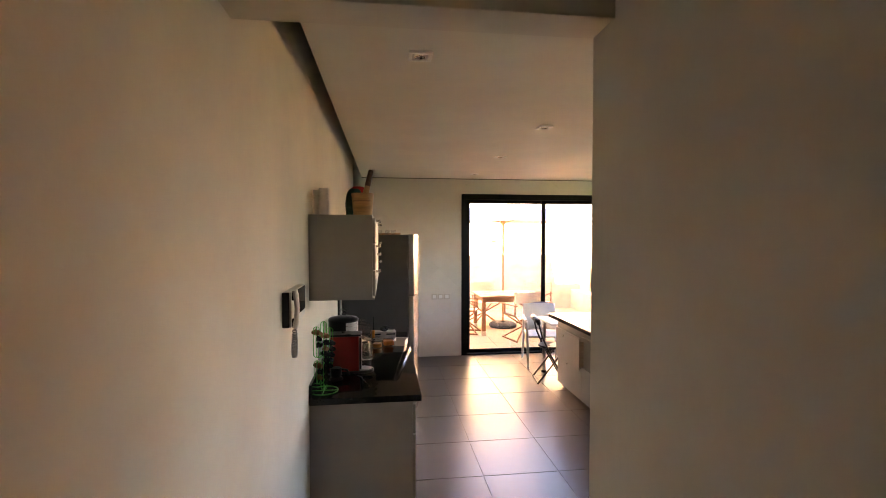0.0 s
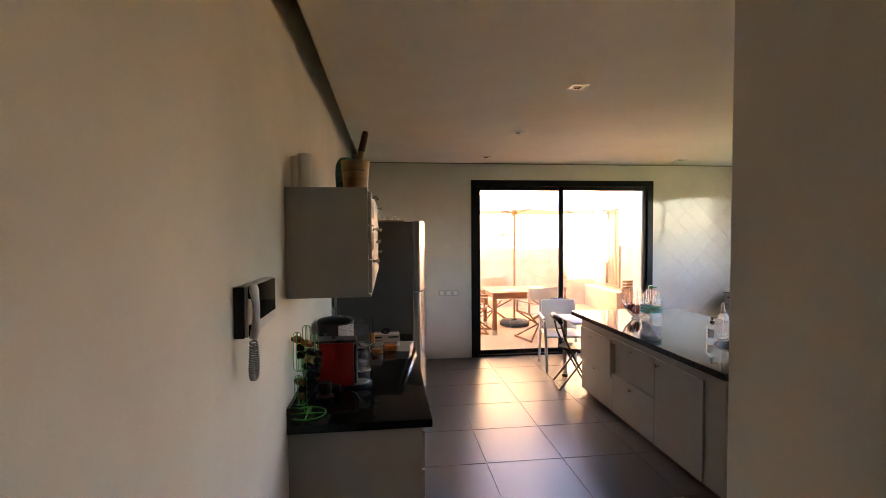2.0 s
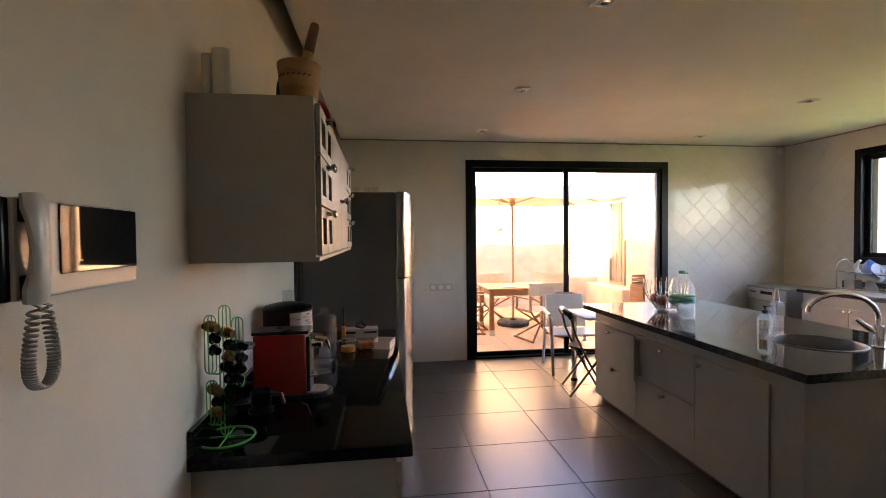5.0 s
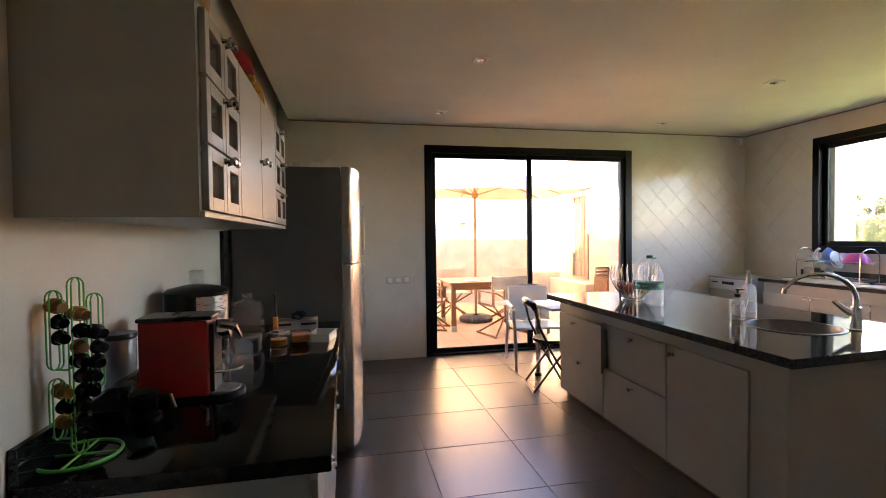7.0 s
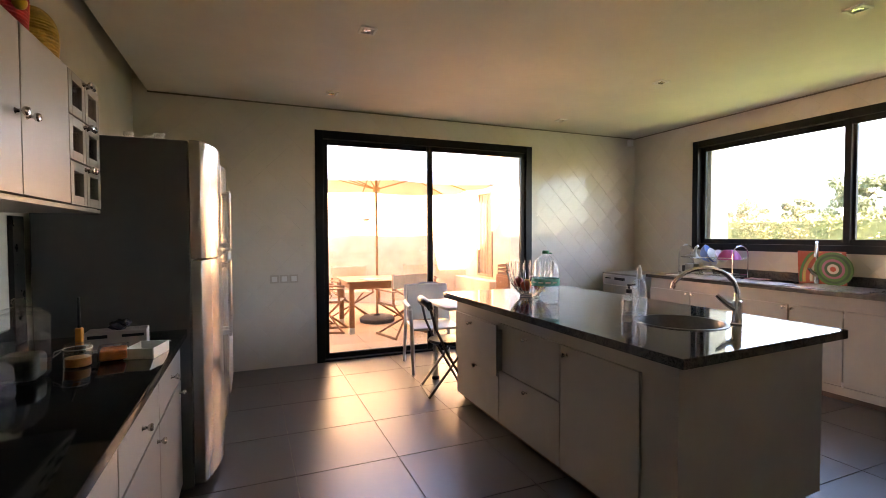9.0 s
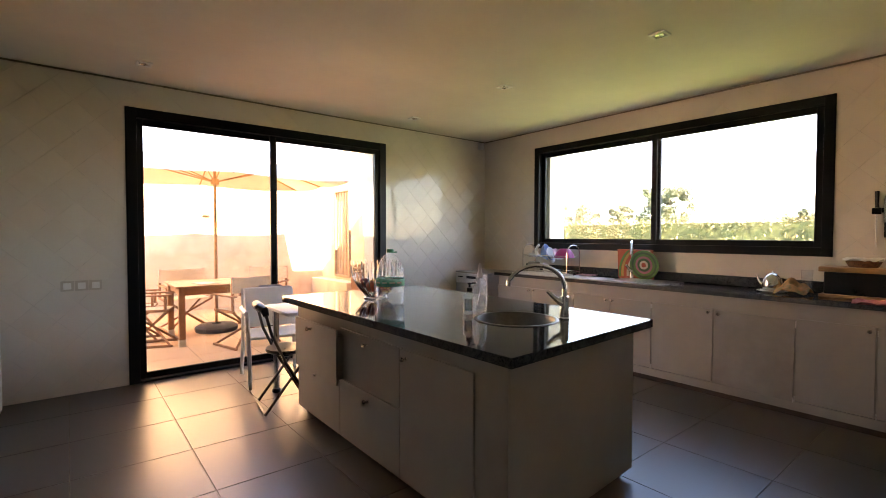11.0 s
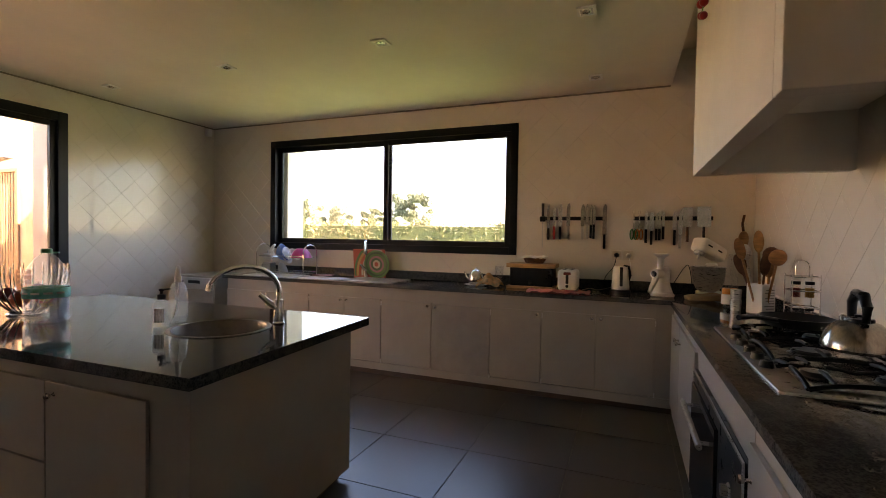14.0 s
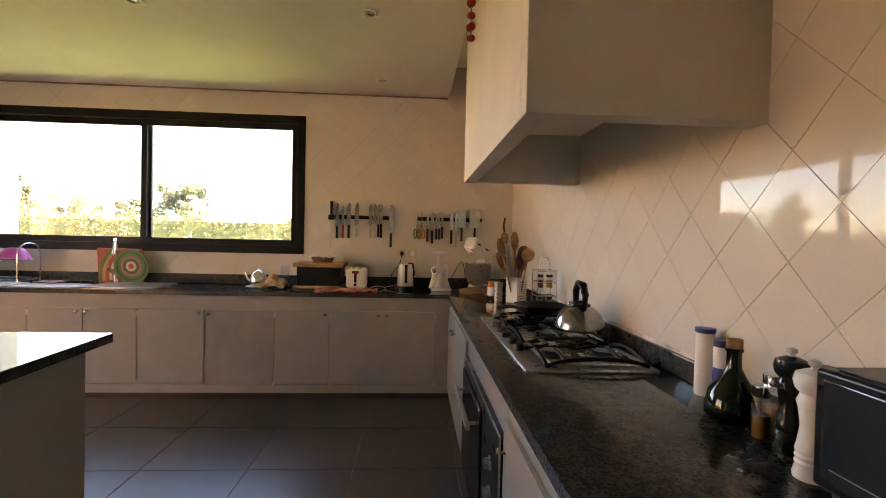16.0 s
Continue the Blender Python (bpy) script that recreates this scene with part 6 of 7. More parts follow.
for y, col, nm in ((2.03, (0.05, 0.2, 0.05), "green"), (1.985, (0.7, 0.2, 0.03), "orange")):
    o = thing("scissors", pose(WX - 0.026, y, 1.335), nm + " handled scissors hanging on the bar", "scissors")
    b = B()
    for s in (-1, 1):
        rod(b, (0, s * 0.008, 0.1), (0, -s * 0.008, 0.27), 0.005, 0.002, 6)
    part("blades", b, M_BLADE, o)
    for s in (-1, 1):
        b = B()
        tube(b, [(0, s * 0.016 + 0.014 * math.cos(k * math.pi / 6), 0.055 + 0.045 * math.sin(k * math.pi / 6)) for k in range(12)], 0.006, 6, True)
        part("loop", b, mat(nm + "_grip", col, 0.4), o)
for y, z0, z1, w in ((1.60, 1.38, 1.63, 0.075), (1.475, 1.40, 1.635, 0.105)):
    o = thing("cleaver", pose(WX - 0.026, y, 0), "broad steel cleaver blade on the bar", "cleaver")
    b = B()
    box(b, -0.002, -w / 2, 1.46, 0.0015, w / 2, z1, 0.001)
    part("blade", b, M_BLADE, o)
    b = B()
    rod(b, (0, 0, 1.33), (0, 0, 1.46), 0.012, 0.01)
    part("handle", b, M_DWOOD if y > 1.5 else M_BPLAST, o)

# ---- the cooker worktop ----
M_SPOON = mat("beech_spoon", (0.36, 0.18, 0.07), 0.55, vary=0.2, scale=9, stretch=(1, 1, 5))
wb2 = thing("orange_water_bottle", pose(5.24, 1.405, TZ), "clear glass bottle of water with orange slices", "bottle")
b = B()
lathe(b, [(0, 0.004), (0.048, 0), (0.05, 0.01), (0.05, 0.18), (0.045, 0.21), (0.02, 0.28), (0.017, 0.33), (0.02, 0.335)], 26)
part("glass", b, M_GLASS, wb2)
b = B()
lathe(b, [(0, 0.09), (0.046, 0.09), (0.046, 0.13), (0, 0.13)], 24)
part("orange_slices", b, mat("orange_slice", (0.75, 0.26, 0.03), 0.4, vary=0.15, scale=40), wb2)
b = B()
lathe(b, [(0.0505, 0.02), (0.051, 0.022), (0.051, 0.085), (0.0505, 0.087)], 26)
part("label", b, M_PAPER, wb2)
b = B()
ball(b, (0, 0, 0.35), 0.02)
part("stopper", b, M_GLASS, wb2)
UX, UY = 5.0, 1.275
ut = thing("utensil_pot", pose(UX, UY, TZ, 0, 0, 38), "square white utensil pot with faint print", "pot")
b = B()
for x0, y0, x1, y1 in ((-0.055, -0.055, -0.049, 0.055), (0.049, -0.055, 0.055, 0.055), (-0.049, -0.055, 0.049, -0.049), (-0.049, 0.049, 0.049, 0.055)):
    box(b, x0, y0, 0, x1, y1, 0.19, 0.002)
box(b, -0.049, -0.049, 0, 0.049, 0.049, 0.006)
part("pot", b, M_WPLAST, ut, "", False)
b = B()
for k in range(8):
    box(b, -0.0565, -0.045, 0.03 + k * 0.017, -0.0552, 0.02 + 0.02 * math.sin(k * 2.2), 0.036 + k * 0.017)
part("print", b, M_CABD, ut, "faint printed lines", False)
# place in the pot, lean about x and y, length, kind, head
for dx, dy, tx, ty, L, col, shape in ((-0.02, 0.025, -5, -15, 0.50, 0, "s"), (0.0, 0.0, -2, -3, 0.54, 0, "s"), (-0.03, -0.02, -9, 7, 0.42, 1, "r"), (0.02, -0.03, 4, 5, 0.43, 2, "r"), (0.03, 0.03, 5, -12, 0.40, 2, "s"), (-0.03, 0.01, -6, 3, 0.37, 2, "s"), (0.02, 0.02, 2, -9, 0.46, 3, "m"), (-0.01, -0.03, -4, 1, 0.35, 0, "s"), (0.03, 0.0, 6, -20, 0.38, 2, "s")):
    o = thing("cooking_spoon", pose(UX + dx, UY + dy, TZ + 0.008, ty, tx, 0), ("pale wooden cooking spoon in the pot", "round beech ladle in the pot", "dark wooden spatula in the pot", "steel whisk in the pot")[col], "spoon", "cooking utensils")
    mt_ = (M_SPOON, M_SPOON, M_DWOOD, M_STEEL)[col]
    b = B()
    rod(b, (0, 0, 0), (0, 0, L * 0.78), 0.006, 0.008, 8)
    part("stem", b, mt_, o)
    b = B()
    if shape == "r":
        ball(b, (0, 0, L * 0.86), 0.05, 0.5, 1, 1.05)
    elif shape == "s":
        ball(b, (0, 0, L * 0.84), 0.030, 0.3, 1, 2.4)
    else:
        ball(b, (0, 0, L * 0.84), 0.03, 1, 1, 1.8)
    part("head", b, mt_, o)
lm = thing("hanging_ladle", pose(5.95, 1.19, 1.36), "carved wooden ladle hanging in the corner", "ladle")
b = B()
ball(b, (0, 0, 0), 0.07, 0.5, 0.55, 1)
part("bowl", b, M_WOOD, lm)
b = B()
tube(b, [(0, 0, 0.05), (0, 0.01, 0.13), (-0.01, 0.0, 0.2)], 0.01, 8)
part("handle", b, M_DWOOD, lm)
srk = thing("spice_rack", pose(4.42, 1.225, TZ) @ Matrix.Diagonal((0.9, 1, 1.22, 1)), "chrome wire spice rack with glass jars", "spice rack")
for z in (0.03, 0.1, 0.17, 0.23):
    b = B()
    tube(b, [(-0.07, -0.06, z), (0.07, -0.06, z), (0.07, 0.06, z), (-0.07, 0.06, z)], 0.003, 6, True)
    part("wire", b, M_CHROME, srk)
for sx in (-1, 1):
    for sy in (-1, 1):
        b = B()
        tube(b, [(sx * 0.07, sy * 0.06, 0.0), (sx * 0.07, sy * 0.06, 0.24)], 0.003, 6)
        part("post", b, M_CHROME, srk)
b = B()
tube(b, [(0, -0.03, 0.23), (0, -0.03, 0.27)] + [(0, -0.03 * math.cos(k * math.pi / 6), 0.27 + 0.03 * math.sin(k * math.pi / 6)) for k in range(1, 6)] + [(0, 0.03, 0.27), (0, 0.03, 0.23)], 0.003, 6)
part("handle", b, M_CHROME, srk)
for k, (z, y, c) in enumerate(((0.03, -0.03, (0.3, 0.1, 0.03)), (0.03, 0.03, (0.05, 0.04, 0.02)), (0.14, -0.03, (0.4, 0.22, 0.05)), (0.14, 0.03, (0.2, 0.03, 0.02)))):
    o = thing("spice_jar", pose(4.41, 1.225 + y, TZ + z * 1.22), "small glass spice jar in the wire rack", "jar", "spice jars")
    b = B()
    lathe(b, [(0, 0), (0.022, 0), (0.022, 0.065), (0.018, 0.07)], 16)
    part("glass", b, M_GLASS, o)
    b = B()
    lathe(b, [(0, 0.003), (0.019, 0.003), (0.019, 0.05), (0, 0.05)], 16)
    part("spice", b, mat("spice_%d" % k, c, 0.8), o)
    b = B()
    lathe(b, [(0.0195, 0.068), (0.021, 0.07), (0.021, 0.085), (0, 0.086)], 16)
    part("lid", b, M_BPLAST, o)
wsh = thing("steel_cups", pose(5.06, 1.40, TZ), "stack of dark glass mugs beside the pot", "mugs")
b = B()
lathe(b, [(0, 0), (0.03, 0), (0.034, 0.07), (0.03, 0.072), (0.034, 0.14), (0.032, 0.14), (0.028, 0.006), (0, 0.006)], 20)
part("mug", b, M_STEEL, wsh)

# gas hob
M_CAST = mat("cast_iron", (0.004, 0.004, 0.004), 0.5, vary=0.1, scale=20, bump=0.3, spec=0.2)
hb = thing("gas_hob", pose(3.12, 1.165, TZ), "wide steel gas hob with black pan supports", "hob")
HBX, HBY = 1.125, 0.488
b = B()
box(b, 0, 0, 0.0005, HBX, HBY, 0.012, 0.004)
part("plate", b, M_STEEL, hb)
for x, y, r in ((0.2, 0.34, 0.04), (0.2, 0.13, 0.05), (0.56, 0.24, 0.065), (0.9, 0.34, 0.045), (0.9, 0.13, 0.04)):
    b = B()
    lathe(b, [(0, 0.012), (r * 1.25, 0.012), (r * 1.2, 0.02), (r, 0.024), (r, 0.032), (r * 0.9, 0.038), (0, 0.04)], 24, at=(x, y, 0))
    part("burner", b, M_BPLAST, hb, "black burner cap")
for x0, x1, spots in ((0.03, 0.37, ((0.2, 0.34), (0.2, 0.13))), (0.385, 0.74, ((0.56, 0.24),)), (0.755, 1.095, ((0.9, 0.34), (0.9, 0.13)))):
    for xa, ya, xb, yb in ((x0, 0.03, x1, 0.03), (x0, 0.405, x1, 0.405), (x0, 0.03, x0, 0.405), (x1, 0.03, x1, 0.405)):
        b = B()
        n = 8
        mid = [(xa + (xb - xa) * k / n, ya + (yb - ya) * k / n, 0.018 + 0.026 * math.sin(math.pi * k / n) ** 0.6) for k in range(n + 1)]
        tube(b, mid, 0.008, 6)
        part("pan_support", b, M_CAST, hb, "black cast pan support bar")
    for cx, cy in spots:
        for dx, dy in ((1, 0), (-1, 0), (0, 1), (0, -1)):
            ex = (x1 if dx > 0 else x0) if dx else cx
            ey = cy if dx else cy + dy * 0.105
            b = B()
            tube(b, [(ex, ey, 0.04), (cx + (ex - cx) * 0.6, cy + (ey - cy) * 0.6, 0.049), (cx + (ex - cx) * 0.28, cy + (ey - cy) * 0.28, 0.05)], [0.006, 0.0065, 0.005], 6)
            part("pan_support", b, M_CAST, hb, "black cast pan support finger")
for k in range(5):
    b = B()
    lathe(b, [(0, 0.012), (0.024, 0.012), (0.023, 0.018), (0.02, 0.036), (0.0, 0.038)], 18, at=(0.30 + k * 0.125, 0.447, 0))
    part("knob", b, M_BPLAST, hb)
fo = thing("foil_liner", pose(3.12, 1.18, TZ + 0.0135), "crumpled aluminium foil lining the hob plate", "foil")
b = B()
bmesh.ops.create_grid(b, x_segments=50, y_segments=20, size=0.5)
for v in b.verts:
    v.co = Vector((0.04 + (v.co.x + 0.5) * 1.0, 0.03 + (v.co.y + 0.5) * 0.36, max(0.0, 0.006 + 0.012 * noise.noise(Vector((v.co.x * 34, v.co.y * 14, 0))))))
part("foil", b, mat("foil", (0.38, 0.37, 0.36), 0.25, 1.0), fo)
pa = thing("frying_pan", pose(4.16, 1.44, TZ + 0.056), "black frying pan on the hob", "pan")
b = B()
lathe(b, [(0, 0), (0.12, 0), (0.145, 0.03), (0.155, 0.045), (0.15, 0.046), (0.138, 0.03), (0.115, 0.006), (0, 0.006)], 36, at=(0.0, -0.12, 0))
part("body", b, M_BPLAST, pa)
b = B()
tube(b, [(-0.1, -0.02, 0.035), (-0.2, 0.1, 0.06), (-0.27, 0.17, 0.06)], [0.012, 0.011, 0.013], 8)
part("handle", b, M_BPLAST, pa)
M_KETTLE = mat("worn_steel", (0.42, 0.40, 0.37), 0.2, 1.0, vary=0.12, scale=14, stretch=(8, 8, 1))
ke = thing("stovetop_kettle", pose(3.66, 1.268, TZ + 0.054) @ Matrix.Diagonal((1.07, 1.07, 0.95, 1)), "polished steel whistling kettle with black handle", "kettle")
b = B()
lathe(b, [(0, 0), (0.10, 0.0), (0.108, 0.012), (0.105, 0.04), (0.085, 0.085), (0.06, 0.11), (0.03, 0.122), (0.0, 0.125)], 40)
part("body", b, M_KETTLE, ke)
b = B()
lathe(b, [(0.045, 0.118), (0.043, 0.128), (0.012, 0.133), (0.012, 0.142), (0.0, 0.144)], 24)
part("lid", b, M_BPLAST, ke)
b = B()
tube(b, [(-0.055, 0.0, 0.12), (-0.06, 0, 0.18), (-0.03, 0, 0.222), (0.02, 0, 0.226), (0.055, 0, 0.19), (0.058, 0, 0.115)], [0.013, 0.016, 0.018, 0.018, 0.016, 0.013], 10)
part("handle", b, M_BPLAST, ke)
b = B()
tube(b, [(0.08, 0, 0.07), (0.115, 0, 0.1), (0.13, 0, 0.115)], [0.018, 0.014, 0.012], 10)
part("spout", b, M_KETTLE, ke)


def turned(name, m, prof, mt, label, cat, extra=()):
    o = thing(name, m, label, cat)
    b = B()
    lathe(b, prof, 28)
    part("body", b, mt, o)
    for nm, p_, mm in extra:
        b = B()
        lathe(b, p_, 24)
        part(nm, b, mm, o)
    return o


M_CORK = mat("cork", (0.36, 0.18, 0.08), 0.8, vary=0.2, scale=60)
M_BLUE = mat("blue_lid", (0.02, 0.05, 0.25), 0.4)
M_GREENG = mat("green_glass", (0.004, 0.010, 0.003), 0.05, vary=0, trans=0.12, ior=1.5)
M_OIL = mat("amber_oil", (0.12, 0.055, 0.01), 0.2, vary=0.1)
turned("salt_tub", pose(2.905, 1.146, TZ) @ Matrix.Diagonal((0.95, 0.95, 0.93, 1)), [(0, 0), (0.027, 0), (0.029, 0.004), (0.029, 0.10), (0.0275, 0.105), (0.0275, 0.21), (0, 0.21)], M_WPLAST, "tall white salt tub with blue lid", "tub", (("lid", [(0.0275, 0.207), (0.031, 0.209), (0.031, 0.222), (0, 0.224)], M_BLUE),))
turned("salt_tub", pose(2.822, 1.146, TZ) @ Matrix.Diagonal((0.82, 0.82, 1.05, 1)), [(0, 0), (0.028, 0), (0.029, 0.004), (0.029, 0.165), (0, 0.168)], M_WPLAST, "white salt shaker tub with blue label", "tub", (("label", [(0.0293, 0.05), (0.0297, 0.052), (0.0297, 0.10), (0.0293, 0.102)], M_BLUE), ("lid", [(0.03, 0.16), (0.03, 0.178), (0, 0.18)], mat("navy_lid", (0.03, 0.03, 0.1), 0.4))))
turned("oil_bottle", pose(2.712, 1.19, TZ) @ Matrix.Diagonal((0.95, 0.95, 0.92, 1)), [(0, 0.006), (0.058, 0), (0.071, 0.012), (0.072, 0.035), (0.062, 0.08), (0.034, 0.12), (0.0195, 0.15), (0.019, 0.195), (0.023, 0.197), (0.023, 0.205), (0.0, 0.206)], M_GREENG, "squat dark green oil bottle with cork", "bottle", (("cork", [(0.016, 0.206), (0.021, 0.208), (0.021, 0.232), (0, 0.233)], M_CORK),))
for x, y, r, h, lid, lb in ((2.612, 1.152, 0.03, 0.125, M_CHROME, "glass oil jar with steel lid"), (2.588, 1.208, 0.02, 0.105, M_CHROME, "narrow glass jar of amber oil"), (2.485, 1.15, 0.026, 0.18, M_CORK, "glass storage jar with cork lid"), (2.40, 1.15, 0.026, 0.175, M_CORK, "glass storage jar with cork lid")):
    turned("glass_jar", pose(x, y, TZ), [(0, 0), (r, 0), (r * 1.04, 0.006), (r * 1.04, h * 0.8), (r * 0.8, h * 0.9), (r * 0.8, h)], M_GLASS, lb, "jar", (("contents", [(0, 0.004), (r * 0.95, 0.004), (r * 0.95, h * 0.55), (0, h * 0.55)], M_OIL), ("lid", [(r * 0.8, h - 0.004), (r * 0.95, h), (r * 0.95, h + 0.022), (0, h + 0.024)], lid)))
mill = [(0, 0), (0.033, 0), (0.034, 0.01), (0.029, 0.03), (0.031, 0.036), (0.028, 0.042), (0.031, 0.05), (0.028, 0.057), (0.031, 0.064), (0.027, 0.08), (0.022, 0.12), (0.027, 0.16), (0.031, 0.175), (0.026, 0.187), (0.024, 0.193), (0.034, 0.205), (0.038, 0.222), (0.034, 0.24), (0.012, 0.25), (0, 0.25)]
tipk = [(0.008, 0.249), (0.006, 0.255), (0.012, 0.26), (0.012, 0.268), (0.0, 0.274)]
turned("pepper_mill", pose(2.515, 1.198, TZ) @ Matrix.Diagonal((0.92, 0.92, 0.87, 1)), mill, mat("black_lacquer", (0.012, 0.012, 0.012), 0.12, vary=0), "tall glossy black turned pepper mill", "mill", (("knob", tipk, M_STEEL),))
turned("salt_mill", pose(2.40, 1.248, TZ) @ Matrix.Diagonal((0.92, 0.92, 0.88, 1)), mill, mat("white_lacquer", (0.8, 0.78, 0.75), 0.15, vary=0.02), "tall glossy white turned salt mill", "mill", (("knob", tipk, M_STEEL),))
ovn = thing("toaster_oven", pose(1.90, 1.17, TZ), "black countertop oven with glass door on short feet", "mini oven")
b = B()
box(b, 0, 0, 0.04, 0.41, 0.16, 0.25, 0.008, 3)
part("body", b, M_BPLAST, ovn)
b = B()
box(b, 0.03, 0.162, 0.06, 0.385, 0.168, 0.235, 0.003)
part("glass_door", b, mat("oven_glass", (0.02, 0.025, 0.03), 0.04, vary=0), ovn)
b = B()
box(b, 0.02, 0.02, 0.251, 0.39, 0.14, 0.254, 0.001)
part("top_plate", b, M_FRIDGE_S, ovn)
b = B()
rod(b, (0.05, 0.169, 0.085), (0.365, 0.169, 0.085), 0.0012, seg=6)
part("grill_rack", b, M_STEEL, ovn)
for x in (0.03, 0.38):
    for y in (0.03, 0.13):
        b = B()
        rod(b, (x, y, 0), (x, y, 0.042), 0.012)
        part("foot", b, M_RUBBER, ovn)
be = thing("bead_string", pose(3.88, 1.768, 2.335), "string of red wooden beads hanging on the hood", "decoration")
b = B()
tube(b, [(0.0, 0.02, 0.02), (0.008, 0.02, 0.2), (0.0, 0.02, 0.42)], 0.002, 5)
part("string", b, M_GREEN, be)
rs = random.Random(4)
M_BEAD = mat("red_bead", (0.40, 0.012, 0.015), 0.3)
for k in range(14):
    b = B()
    x = 0.032 * (1 if k % 2 else -1) + rs.uniform(-0.01, 0.01)
    z = 0.01 + k * 0.029
    ball(b, (x, 0.022, z), rs.uniform(0.017, 0.022))
    tube(b, [(0.004, 0.02, z + 0.03), (x, 0.022, z + 0.015)], 0.0015, 5)
    part("bead", b, M_BEAD, be)
pk = thing("paper_card", pose(3.80, 1.767, 2.50), "small cream card behind the beads", "card")
b = B()
box(b, -0.05, 0, 0, 0.03, 0.006, 0.15, 0.001)
part("card", b, M_PAPER, pk)

# ---- hedge, trees and the patio sideboard ----
M_LEAF = mat("hedge_leaf", (0.095, 0.11, 0.04), 0.6, vary=0.3, scale=0.8, second=(0.11, 0.085, 0.04))
M_LEAF2 = mat("tree_leaf", (0.095, 0.115, 0.07), 0.6, vary=0.3, scale=0.6)
M_BARK = mat("bark", (0.10, 0.07, 0.045), 0.9, vary=0.25, scale=5)


def leaf_cloud(name, spots, size, material, parent, rnd):
    """Many small pointed leaves about the given spots (centre, radii, count)."""
    vs, fs = [], []
    for (cx, cy, cz), (rx, ry, rz), n in spots:
        for _ in range(n):
            d = Vector((rnd.gauss(0, 1), rnd.gauss(0, 1), rnd.gauss(0, 1))).normalized() * rnd.uniform(0.55, 1.06)
            p = Vector((cx + rx * d.x, cy + ry * d.y, cz + rz * d.z))
            u = Vector((rnd.gauss(0, 1), rnd.gauss(0, 1), rnd.gauss(0, 1))).normalized()
            w = u.cross(Vector((rnd.gauss(0, 1), rnd.gauss(0, 1), rnd.gauss(0, 1)))).normalized()
            s = size * rnd.uniform(0.6, 1.4)
            k = len(vs)
            vs += [p - u * s, p + w * s * 0.45, p + u * s, p - w * s * 0.45]
            fs.append((k, k + 1, k + 2, k + 3))
    me = bpy.data.meshes.new(name)
    me.from_pydata([tuple(v) for v in vs], [], fs)
    me.materials.append(material)
    ob = new(name, me)
    ob.parent = parent
    return tagged(ob, "", "", "", "stuff")


rl = random.Random(21)
hg = thing("hedge", pose(19.0, 0, -0.05), "clipped mixed garden hedge along the lawn, yellow-green", "hedge")
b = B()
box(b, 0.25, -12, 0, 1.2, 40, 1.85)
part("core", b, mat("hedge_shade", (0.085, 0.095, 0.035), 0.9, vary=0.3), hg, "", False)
leaf_cloud("leaves", [((0.6 + rl.uniform(-0.1, 0.1), -12 + i * 0.35, 0.35 + j * 0.45), (0.55, 0.35, 0.36), 130) for i in range(149) for j in range(4)] + [((0.6, -12 + i * 0.5, 1.88 + rl.uniform(-0.05, 0.14)), (0.5, 0.4, 0.16 + rl.uniform(0, 0.1)), 50) for i in range(104)], 0.055, M_LEAF, hg, rl)


def tree(x, y, h, w, seed, label):
    r = random.Random(seed)
    t_ = thing("tree", pose(x, y, -0.32), label, "tree", "garden trees")
    b = B()
    tube(b, [(0, 0, 0), (0.1, 0.05, h * 0.3), (0, 0.1, h * 0.55), (0.1, 0, h * 0.8)], [0.2, 0.16, 0.11, 0.04], 10)
    tips = []
    for k in range(9):
        a, z = r.uniform(0, 6.28), h * r.uniform(0.35, 0.75)
        L = w * r.uniform(0.5, 0.95)
        tip = (L * math.cos(a), L * math.sin(a), z + h * r.uniform(0.08, 0.24))
        tube(b, [(0.05, 0.05, z), (tip[0] * 0.5, tip[1] * 0.5, (z + tip[2]) / 2 + 0.1), tip], [0.07, 0.045, 0.015], 6)
        tips.append(tip)
    part("trunk", b, M_BARK, t_)
    spots = []
    for tx, ty, tz in tips + [(0, 0, h * 0.9), (0.3, 0.2, h * 0.7), (-0.3, -0.2, h * 0.6)]:
        for k in range(4):
            q = w * r.uniform(0.16, 0.34)
            spots.append(((tx + r.uniform(-0.35, 0.35) * w * 0.6, ty + r.uniform(-0.35, 0.35) * w * 0.6, tz + r.uniform(-0.1, 0.1) * h), (q, q, q * 0.75), 190))
    leaf_cloud("crown", spots, 0.13, M_LEAF2, t_, r)


tree(45, 36.5, 6.4, 2.2, 1, "airy grey-green garden tree beyond the hedge")
tree(46, 28.2, 4.9, 1.1, 2, "narrow green garden tree beyond the hedge")
tree(45, 22.9, 6.0, 2.2, 3, "rounded green garden tree beyond the hedge")
tree(46, 12.5, 3.6, 1.3, 4, "low green bush beyond the hedge")
tree(60, 43.0, 6.0, 2.6, 5, "distant green garden tree beyond the hedge")

